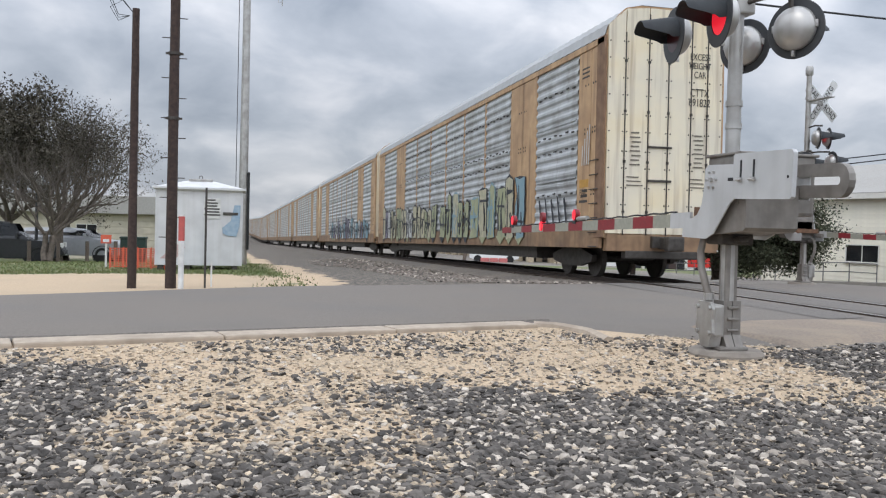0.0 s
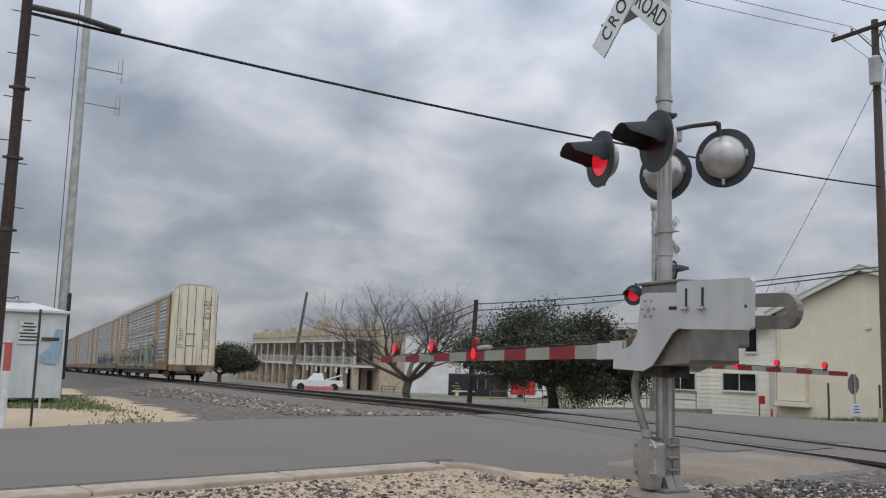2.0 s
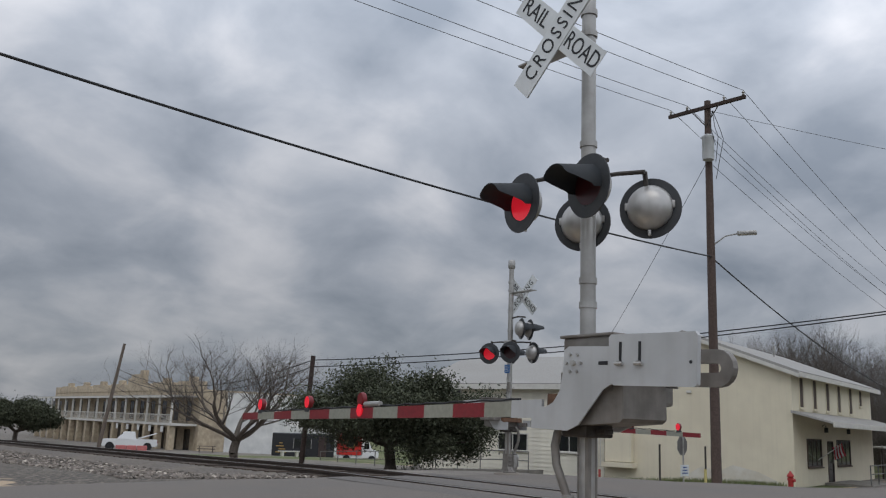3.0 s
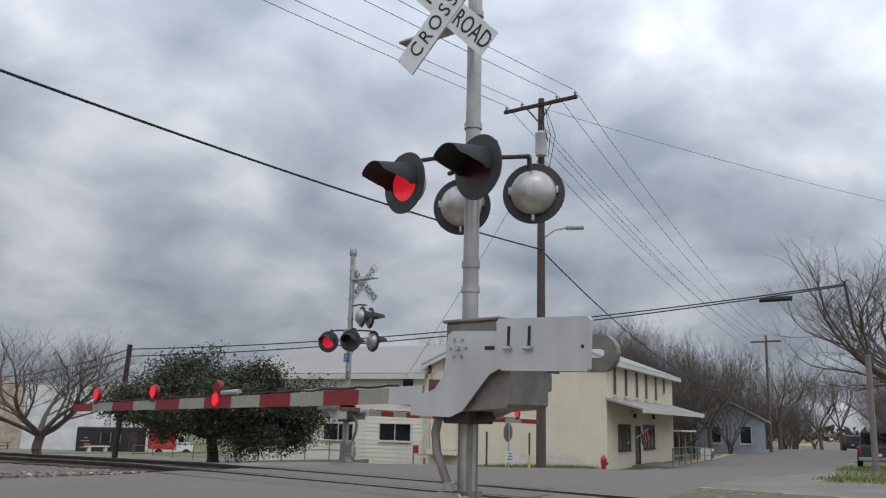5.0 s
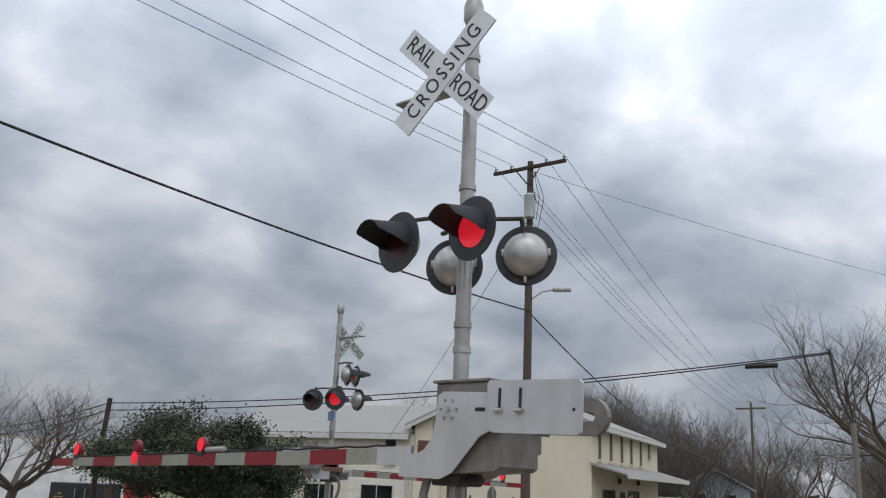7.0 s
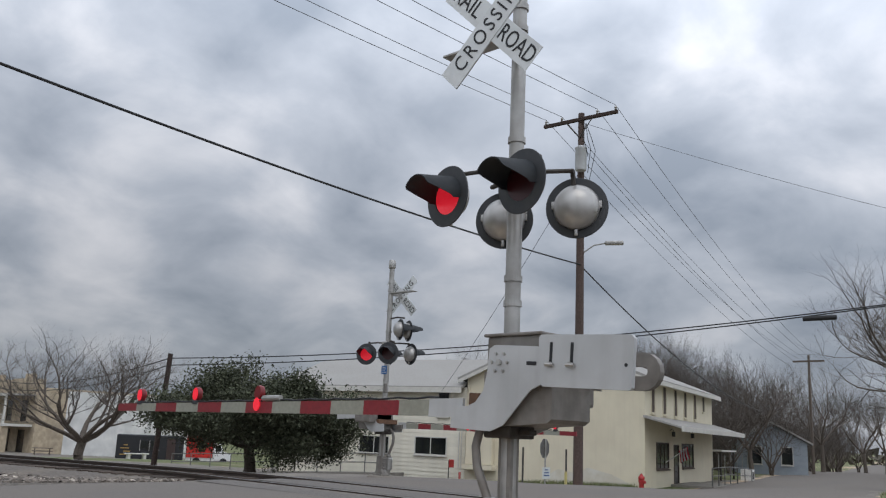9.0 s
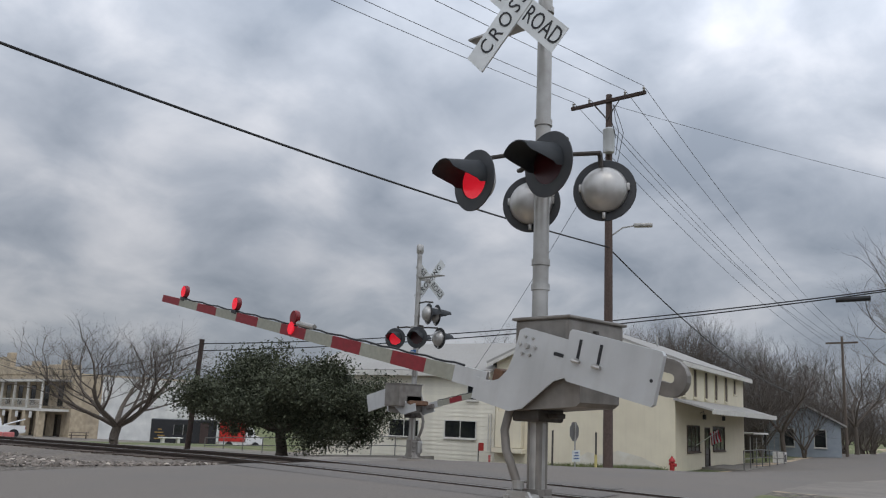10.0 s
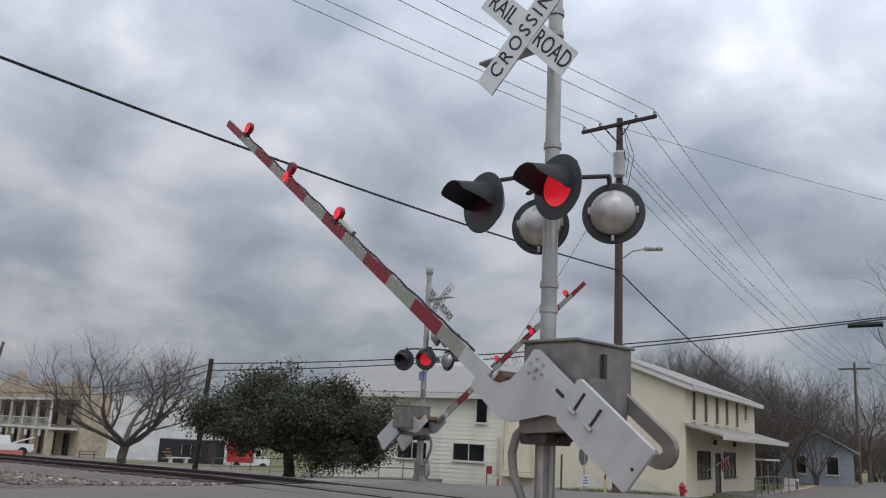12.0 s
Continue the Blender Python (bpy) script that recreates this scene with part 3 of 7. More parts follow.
def lamp_unit(parent, x, y, z, turn, hood=True):
    """One flashing lamp: black round background, hood, lens, silver housing behind, and an added dark blade that stands
    for the unlit lens.
    """
    m = pose(x, y, z, 0, 0, turn)  # faces its own +y
    unit = new("flasher_lamp")
    unit.parent, unit.matrix_basis = parent, m
    face = pose(0, 0, 0, -90, 0, 0)
    disc = lathe(bmesh.new(), [(0.155, 0.0), (0.252, 0.0), (0.256, 0.006), (0.252, 0.012), (0.155, 0.012), (0.155, 0.0)], 40, face)
    part("background_disc", disc, black_metal, unit, smooth=True)
    dome = lathe(bmesh.new(), [(0.185, -0.002), (0.19, -0.02), (0.18, -0.055), (0.15, -0.10), (0.10, -0.13), (0.05, -0.142), (0.0, -0.145)], 32, face)
    box(dome, -0.205, -0.03, -0.012, -0.16, -0.005, 0.05, 0.006)
    box(dome, 0.16, -0.03, -0.012, 0.205, -0.005, 0.05, 0.006)
    box(dome, -0.012, -0.05, -0.24, 0.012, -0.012, -0.19, 0.004)
    part("housing", dome, silver, unit, "silver-painted domed lamp housing", smooth=True)
    glow = lathe(bmesh.new(), [(0.0, 0.006), (0.15, 0.006), (0.15, 0.0), (0.0, 0.0)], 32, face)
    part("lens", glow, red_lit, unit, "glowing red lens")
    if hood:
        bm = bmesh.new()
        n = 22
        outer, inner = [], []
        for k in range(n + 1):
            a = radians(-14 + 208 * k / n)
            c, s = math.cos(a), math.sin(a)
            reach = 0.07 + 0.27 * min(1.0, max(0.0, (s + 0.16) / 0.6))
            drop = -0.05 * reach / 0.37
            outer.append([bm.verts.new((0.168 * c, 0.012, 0.168 * s)), bm.verts.new((0.160 * c, reach, 0.160 * s + drop))])
            inner.append([bm.verts.new((0.160 * c, 0.012, 0.160 * s)), bm.verts.new((0.153 * c, reach - 0.002, 0.153 * s + drop))])
        for k in range(n):
            bm.faces.new((outer[k][0], outer[k][1], outer[k + 1][1], outer[k + 1][0]))
            bm.faces.new((inner[k][0], inner[k + 1][0], inner[k + 1][1], inner[k][1]))
            bm.faces.new((outer[k][1], inner[k][1], inner[k + 1][1], outer[k + 1][1]))
        for k in (0, n):
            bm.faces.new((outer[k][0], inner[k][0], inner[k][1], outer[k][1]))
        part("hood", bm, hood_black, unit, smooth=True)
    # added blade, no real lamp part: covers the ever-glowing lens to show it unlit
    shutter = lathe(bmesh.new(), [(0.0, 0.004), (0.154, 0.004), (0.154, -0.002), (0.0, -0.002)], 32, face)
    sh = part("shutter", shutter, red_dark, unit, "dark red blade added to stand for the unlit lens")
    return unit, sh


def crossbuck(parent, m, name="crossbuck"):
    """Two white boards crossed at right angles, lettered on the face along the pose's +y... built upright in x and z."""
    cb = new(name)
    cb.parent, cb.matrix_basis = parent, m
    up = pose(0, 0, 0, 90, 0, 0)
    for ang, words, dy in ((45, "CROSSING", 0.006), (-45, "RAIL ROAD", 0.0)):
        tilt = pose(0, 0, 0, 0, -ang, 0)
        bd = part("board", B(-0.60, -0.003 - dy, -0.114, 0.60, 0.002 - dy, 0.114, bevel=0.001), sign_white, cb, "white board of a crossbuck sign")
        bd.matrix_basis = tilt
        for flip in (0, 180):
            face = tilt @ pose(0, 0, 0, 0, 0, flip) if not flip else pose(0, 0, 0, 0, 0, 180) @ pose(0, 0, 0, 0, -ang, 0)
            off = -0.0045 - dy if not flip else (-0.0045 if words == "CROSSING" else -0.009)
            sets = ((0.0, "CROSSING", 0.80),) if words == "CROSSING" else ((-0.36, "RAIL", 0.90), (0.36, "ROAD", 0.80))
            for dx, w, wide in sets:
                text_mesh("lettering", w, 0.205, letter_black, cb, face @ pose(dx, off, 0, 90, 0, 0), wide=wide, label="black block letters", spacing=1.28 if w == "CROSSING" else 1.0)
        if words != "CROSSING":
            bk = part("board", B(-0.60, 0.003, -0.114, 0.60, 0.006, 0.114, bevel=0.001), sign_white, cb)
            bk.matrix_basis = pose(0, 0, 0, 0, ang, 0)
    part("bracket", B(-0.03, 0.003, -0.05, 0.03, 0.10, 0.05, bevel=0.005), galv, cb)
    return cb




def gate_arm(parent, lift_parts, ARM_LEN=5.37):
    """The striped arm with its lights, the counterweight plates, all on the pivot."""
    arm = new("gate_arm")
    arm.parent, arm.matrix_basis = parent, pose(-0.096, 0.25, 1.585)
    # outline of the side plate, pivot at the origin
    plate = [(-0.02, 0.13), (0.06, 0.13), (0.11, 0.10), (0.12, -0.08), (0.15, -0.22), (0.22, -0.31), (0.30, -0.345), (0.46, -0.345), (0.46, -0.52), (0.06, -0.52), (-0.06, -0.47), (-0.30, -0.20), (-0.40, -0.15), (-0.52, -0.16), (-0.52, 0.12)]
    for name, y0, y1 in (("side_plate", -0.006, 0.006), ("rear_side_plate", -0.606, -0.594)):
        part(name, P(plate, y0, y1), alu, arm, "smooth grey aluminium gate arm support plate")
    # front counterweight plate; black bars on its face stand in for the shade in its slots
    cw = [(-1.17, -0.15), (-1.15, -0.168), (-0.44, -0.168), (-0.40, -0.13), (-0.385, 0.185), (-0.405, 0.206), (-1.155, 0.206), (-1.175, 0.18)]
    part("counterweight_plate", P(cw, 0.008, 0.045), alu, arm, "flat grey counterweight plate")
    for sx in (-0.50, -0.68):
        part("slot", B(sx - 0.012, 0.044, 0.0, sx + 0.012, 0.048, 0.15, bevel=0.004), letter_black, arm)
        bolt = C((sx - 0.035, 0.065, -0.01), (sx + 0.035, 0.065, -0.01), 0.014, seg=8)
        cyl(bolt, (sx, 0.03, -0.005), (sx, 0.075, -0.005), 0.016, seg=6)
        part("clamp_bolt", bolt, silver, arm)
    part("slot", C((-1.12, 0.044, 0.0), (-1.12, 0.047, 0.0), 0.013, seg=10), letter_black, arm)
    part("slot", B(-0.345, 0.006, -0.015, -0.255, 0.010, 0.012, bevel=0.004), letter_black, arm)
    for k in range(7):
        a = radians(60 * k)
        r = 0.075 if k < 6 else 0.0
        part("bolt", C((r * math.cos(a) - 0.0, 0.006, r * math.sin(a)), (r * math.cos(a), 0.024 if k < 6 else 0.035, r * math.sin(a)), 0.012 if k < 6 else 0.022, seg=6), silver, arm)
    # rear counterweight channel, round ended with a long slot
    n = 8
    ang = [radians(90 + 180 * k / n) for k in range(n + 1)]
    outer = [(-0.90 + 0.14 * math.cos(a), 0.14 * math.sin(a)) for a in ang]
    inner = [(-0.90 + 0.035 * math.cos(a), 0.035 * math.sin(a)) for a in ang[::-1]]
    part("rear_counterweight", P([(-0.4, 0.14)] + outer + [(-0.4, -0.14), (-0.4, -0.035)] + inner + [(-0.4, 0.035)], -0.62, -0.56), alu_dull, arm, "weathered slotted counterweight bar")
    # cross channel that carries the arm
    part("arm_socket", B(0.20, -0.60, -0.34, 0.30, -0.008, -0.24, bevel=0.008), rust, arm, "rusty steel cross channel")
    part("arm_socket", B(0.30, -0.10, -0.44, 0.52, -0.04, -0.35, bevel=0.008), alu_dull, arm)
    # the arm itself, tapering, in red and grey-white fields
    x0 = 0.46
    fall = lambda x: -0.378 - 0.054 * (x - 0.7)  # the arm hangs a little below its plates' line
    part("arm_butt", P([(x, fall(x) + d) for x, d in ((x0 - 0.1, -0.072), (x0 + 0.26, -0.072), (x0 + 0.26, 0.072), (x0 - 0.1, 0.072))], -0.035, -0.007), alu, arm)
    fields = 12
    x1 = x0 + 0.17
    step = (ARM_LEN + 0.52 - x1) / fields
    for k in range(fields):
        a, c = x1 + k * step, x1 + (k + 1) * step
        ha, hc = 0.064 - 0.022 * k / fields, 0.064 - 0.022 * (k + 1) / fields
        bm = bmesh.new()
        prism(bm, [(a, fall(a) - ha), (c, fall(c) - hc), (c, fall(c) + hc), (a, fall(a) + ha)], -0.042, -0.008)
        part("arm_stripe", bm, red_refl if k % 2 else white_refl, arm, "dark red reflective stripe" if k % 2 else "grey-white reflective stripe")
    cabl = tube(bmesh.new(), [(x1 + (ARM_LEN - 0.7) * k / 40, -0.025, fall(x1 + (ARM_LEN - 0.7) * k / 40) + 0.080 - 0.024 * k / 40 + 0.006 * math.sin(k * 1.9)) for k in range(41)], 0.009, 6)
    part("arm_cable", cabl, cable_mat, arm)
    lamps = {"a": [], "b": []}
    for lx, state in ((ARM_LEN + 0.02, "steady"), (ARM_LEN - 1.17, "a"), (ARM_LEN - 2.30, "b")):
        unit = new("arm_light")
        unit.parent, unit.matrix_basis = arm, pose(lx, -0.025, fall(lx) + 0.042)
        part("lamp_foot", B(-0.045, -0.03, -0.01, 0.045, 0.03, 0.03, bevel=0.006), black_metal, unit)
        squash = pose(0, 0, 0.098, 90, 0, 0) @ Matrix.Diagonal((1, 1.3, 1, 1))
        part("lamp_case", lathe(bmesh.new(), [(0.0, -0.028), (0.054, -0.028), (0.059, 0.0), (0.054, 0.028), (0.0, 0.028)], 18, squash), red_plastic, unit, "dark red gate arm lamp case", smooth=True)
        lens = lathe(bmesh.new(), [(0.0, -0.031), (0.050, -0.031), (0.050, 0.031), (0.0, 0.031)], 18, squash)
        lens = part("lens", lens, red_lit, unit, "glowing red gate arm lamp lens")
        if state != "steady":
            lamps[state].append(lens)
    part("conduit_box", C((ARM_LEN - 2.37, -0.025, fall(ARM_LEN - 2.37) + 0.09), (ARM_LEN - 2.65, -0.025, fall(ARM_LEN - 2.65) + 0.09), 0.028, seg=12), galv, arm)
    lift_parts.append(lamps)
    return arm


def crossing_signal(m, label, arm_len=5.37):
    sig = thing("crossing_signal", label, "railroad signal", m, group="crossing signals")
    shutters, arms = {"a": [], "b": []}, []
    part("footing", lathe(bmesh.new(), [(0.33, -0.12), (0.33, 0.05), (0.30, 0.085), (0.0, 0.085)], 28), footing_mat, sig, "round concrete footing", smooth=True)
    bm = B(-0.15, -0.13, 0.08, 0.15, 0.15, 0.12, bevel=0.015)
    prism(bm, [(-0.14, 0.12), (0.14, 0.12), (0.085, 0.22), (0.08, 0.52), (-0.08, 0.52), (-0.085, 0.22)], -0.085, -0.004)
    prism(bm, [(-0.14, 0.12), (0.14, 0.12), (0.085, 0.22), (0.08, 0.52), (-0.08, 0.52), (-0.085, 0.22)], 0.004, 0.085)
    for bz in (0.26, 0.36, 0.46):
        for bx in (-0.092, 0.092):
            cyl(bm, (bx, -0.05, bz), (bx, 0.05, bz), 0.014, seg=8)
    part("mast_base", bm, alu_dull, sig, "cast grey mast base in two clamped halves")
    bm = B(-0.11, 0.09, 0.20, 0.13, 0.20, 0.49, bevel=0.025)
    prism(bm, [(-0.13, 0.24), (-0.10, 0.19), (0.08, 0.19), (0.13, 0.23), (0.145, 0.30), (0.13, 0.36), (0.145, 0.43), (0.11, 0.51), (-0.09, 0.51), (-0.13, 0.45), (-0.115, 0.36)], 0.20, 0.225)
    for bx in (-0.09, 0.10):
        for bz in (0.24, 0.46):
            cyl(bm, (bx, 0.22, bz), (bx, 0.25, bz), 0.020, seg=8)
    prism(bm, [(-0.10, 0.22), (0.10, 0.22), (0.07, 0.11), (-0.07, 0.11)], 0.11, 0.22)
    part("junction_box", bm, galv, sig, "cast junction box with bolted cover")
    part("mast", C((0, 0, 0.5), (0, 0, 5.05), 0.066, 0.060, seg=24), galv, sig, "galvanised steel mast", smooth=True)
    part("lower_post", B(-0.062, -0.058, 0.5, 0.062, 0.058, 1.2, bevel=0.02), alu_dull, sig)
    part("mast_cap", lathe(bmesh.new(), [(0.068, 4.98), (0.088, 5.02), (0.088, 5.16), (0.075, 5.20), (0.0, 5.21)], 20), galv, sig, smooth=True)
    for z in (4.62, 4.42, 3.42, 2.25, 2.05):
        part("band", C((0, 0, z), (0, 0, z + 0.05), 0.074, seg=20), galv, sig)
    part("side_box", B(0.03, -0.1, 1.98, 0.085, -0.03, 2.2, bevel=0.01), alu_dull, sig)
    # gate mechanism
    bm = B(-0.42, -0.55, 1.28, 0.10, 0.18, 1.80, bevel=0.03)
    part("mechanism", bm, alu_dull, sig, "weathered cast mechanism housing")
    bm = bmesh.new()
    prism(bm, [(-0.54, 1.52), (-0.54, 1.17), (-0.50, 1.14), (0.06, 1.10), (0.10, 1.14), (0.10, 1.52)], -0.30, 0.20)
    part("mechanism_case", bm, alu_dull, sig, "cast aluminium lower gate mechanism case")
    part("mechanism_lid", B(-0.44, -0.57, 1.79, 0.12, 0.20, 1.815, bevel=0.01), alu_dull, sig)
    bm = B(-0.455, -0.16, 1.42, -0.42, -0.12, 1.72, bevel=0.006)
    box(bm, -0.47, -0.18, 1.42, -0.42, -0.10, 1.52, bevel=0.008)
    part("cover_latch", bm, steel_dark, sig)
    part("case_badge", B(-0.44, 0.20, 1.37, -0.36, 0.204, 1.44, bevel=0.006), alu_dull, sig)
    part("case_lettering", B(-0.50, 0.20, 1.285, -0.36, 0.2025, 1.305, bevel=0.001), alu_dull, sig)
    bm = B(-0.13, -0.16, 1.02, 0.13, 0.16, 1.12, bevel=0.02)
    for bx in (-0.18, 0.18):
        box(bm, bx - 0.05, -0.05, 1.05, bx + 0.05, 0.05, 1.09, bevel=0.01)
    part("mast_clamp", bm, steel_dark, sig)
    part("conduit", tube(bmesh.new(), [(0.10, 0.12, 1.16), (0.16, 0.16, 1.08), (0.19, 0.17, 0.95), (0.17, 0.17, 0.80), (0.11, 0.16, 0.66), (0.07, 0.15, 0.56), (0.06, 0.15, 0.48)], 0.034, 10), alu_dull, sig, "bent grey flexible conduit", smooth=True)
    part("conduit_collar", C((0.06, 0.15, 0.52), (0.06, 0.15, 0.58), 0.045, seg=12), galv, sig)
    # lamp cross bars and lamps
    z = 2.93
    part("junction_head", B(-0.09, -0.13, z + 0.13, 0.09, 0.12, z + 0.27, bevel=0.02), galv, sig)
    for yy, turn, key in ((0.40, -8, "front"), (-0.33, -152, "back")):
        bar = tube(bmesh.new(), [(-0.43, yy * 0.62, z + 0.23), (-0.2, yy * 0.4, z + 0.245), (0, 0.0, z + 0.22), (0.2, yy * 0.4, z + 0.245), (0.43, yy * 0.62, z + 0.23)], 0.019, 8)
        part("lamp_bar", bar, steel_dark, sig)
        for lx in (-0.38, 0.38):
            lz = z if key == "front" else z - 0.045
            unit, sh = lamp_unit(sig, lx, yy, lz, turn)
            part("lamp_hanger", tube(bmesh.new(), [(lx * 1.08, yy * 0.62, z + 0.23), (lx, yy * 0.8, z + 0.25), (lx, yy * 0.86, lz + 0.15)], 0.022, 8), steel_dark, sig)
            shutters["a" if lx > 0 else "b"].append(sh)
    crossbuck(sig, pose(0, 0.37, 4.36, 0, 0, 180 + 4))
    part("sign_wing", B(0.02, -0.06, 4.37, 0.80, 0.10, 4.39, bevel=0.004), galv, sig, "flat grey metal bracket plate")
    part("crossbuck_strut", B(-0.02, 0.0, 4.33, 0.02, 0.28, 4.39, bevel=0.004), galv, sig)
    arm = gate_arm(sig, arms, arm_len)
    return sig, shutters, arm, arms[0]


near_signal, near_shutters, near_arm, near_lamps = crossing_signal(pose(4.56, 7.19, -0.03, 0, 0, 90) @ Matrix.Scale(1.037, 4), "railroad crossing signal with crossbuck, red flashing lamps and striped gate arm")
FAR_SIGNAL = (13.4, 18.0)
far_signal, far_shutters, far_arm, far_lamps = crossing_signal(pose(*FAR_SIGNAL, land(*FAR_SIGNAL), 0, 0, -90), "second crossing signal beyond the track, with lamps and striped gate arm", 4.85)
part("counterweight_plate", P([(-1.1, -0.2), (-0.42, -0.2), (-0.42, 0.2), (-1.1, 0.2)], -0.68, -0.64), alu, far_arm, "flat grey counterweight plate")
bm = B(-0.09, -0.085, 2.42, 0.09, -0.075, 2.62, bevel=0.004)
part("blue_notice", bm, M("blue_notice", (0.03, 0.13, 0.36), 0.5, color2=(0.035, 0.15, 0.40), scale=8), far_signal, "small blue emergency notice with white lines")
for k in range(4):
    part("notice_line", B(-0.07, -0.088, 2.455 + 0.04 * k, 0.07 - 0.02 * (k % 2), -0.086, 2.467 + 0.04 * k), sign_white, far_signal)
# a second lamp pair, higher, aimed along the side street
part("lamp_bar", tube(bmesh.new(), [(0, 0, 3.75), (0.25, 0.02, 3.78), (0.5, 0.02, 3.75)], 0.02, 8), steel_dark, far_signal)
for ly in (0.02, 0.30):
    u, sh = lamp_unit(far_signal, 0.36, ly, 3.48, -22)
    far_shutters["a" if ly > 0 else "b"].append(sh)

# ---- train of autorack wagons ----
tan_steel = M("tan_wagon_paint", (0.47, 0.31, 0.17), 0.65, color2=(0.38, 0.24, 0.13), scale=3, bump=0.2, bump_scale=40, stain=(0.24, 0.14, 0.08), stain_scale=0.9, stain_amount=0.75, streak=0.75, streak_color=(0.12, 0.07, 0.045))
wagon_grey = M("wagon_galvanised", (0.46, 0.48, 0.49), 0.55, 0.1, color2=(0.36, 0.375, 0.385), scale=2, stain=(0.24, 0.23, 0.215), stain_scale=1.0, stain_amount=0.55, streak=0.4, streak_color=(0.16, 0.13, 0.10))
wagon_cream = M("wagon_cream", (0.70, 0.60, 0.41), 0.6, color2=(0.70, 0.67, 0.57), scale=0.8, stain=(0.42, 0.33, 0.2), stain_scale=0.8, stain_amount=0.4, streak=0.55, streak_color=(0.20, 0.12, 0.07))
roof_grey = M("wagon_roof", (0.36, 0.37, 0.375), 0.6, 0.1, color2=(0.30, 0.31, 0.315), scale=2, stain=(0.33, 0.31, 0.28), stain_scale=0.6)
paint_cream = M("spray_cream", (0.46, 0.42, 0.28), 0.7, color2=(0.30, 0.29, 0.22), scale=4)
paint_olive = M("spray_olive", (0.33, 0.34, 0.20), 0.7, color2=(0.25, 0.27, 0.18), scale=4)
paint_teal = M("spray_teal", (0.20, 0.29, 0.32), 0.7, color2=(0.17, 0.28, 0.33), scale=4)
paint_violet = M("spray_violet", (0.21, 0.19, 0.25), 0.7, color2=(0.16, 0.155, 0.19), scale=4)
paint_black = M("spray_black", (0.03, 0.032, 0.04), 0.7)
paint_white = M("spray_white", (0.5, 0.5, 0.48), 0.7)
text_dark = M("stencil_dark", (0.05, 0.045, 0.04), 0.7)
line_grey = M("stencil_grey", (0.17, 0.15, 0.12), 0.7)

sill_brown = M("sill_brown", (0.30, 0.19, 0.105), 0.8, color2=(0.20, 0.12, 0.07), scale=3, bump=0.3, bump_scale=40, stain=(0.10, 0.075, 0.055), stain_scale=1.1, stain_amount=0.7, streak=0.6)
W2, LEN, EAVE, TOP = 1.45, 28.2, 5.35, 6.08


def louvre_panel(y0, y1, z0, z1, x):
    """A pressed side panel with horizontal ribs, on the side x (faces outwards)."""
    bm = bmesh.new()
    n = 34
    sgn = 1 if x > 0 else -1
    rows = []
    for k in range(n * 2 + 1):
        z = z0 + (z1 - z0) * k / (2 * n)
        dx = (0.02 if k % 4 in (1, 2) else -0.014) * sgn
        rows.append((bm.verts.new((x + dx, y0, z)), bm.verts.new((x + dx, y1, z))))
    for (a, b), (c, d) in zip(rows, rows[1:]):
        bm.faces.new((a, b, d, c) if sgn > 0 else (a, c, d, b))
    return bm


def bogie(car, yc):
    frame_bm = bmesh.new()
    for sx in (-1, 1):
        prism(frame_bm, [(-1.25, 0.55), (-0.5, 0.72), (0.5, 0.72), (1.25, 0.55), (1.2, 0.4), (0.45, 0.28), (-0.45, 0.28), (-1.2, 0.4)], sx * 1.02 - 0.06, sx * 1.02 + 0.06, pose(0, yc, 0, 0, 0, 90) @ Matrix.Diagonal((1, 1, 1, 1)))
    box(frame_bm, -1.0, yc - 0.25, 0.4, 1.0, yc + 0.25, 0.7, bevel=0.03)
    bg = part("bogie", frame_bm, steel_dark, car, "dark steel bogie")
    for dy in (-0.85, 0.85):
        wb = C((-0.85, yc + dy, 0.46), (0.85, yc + dy, 0.46), 0.08, seg=10)
        for sx in (-1, 1):
            lathe(wb, [(0.0, -0.07), (0.40, -0.07), (0.46, -0.05), (0.42, 0.06), (0.3, 0.05), (0.0, 0.05)], 20, pose(sx * 0.78, yc + dy, 0.46, 0, 90 * sx, 0))
        part("wheelset", wb, steel_dark, bg)


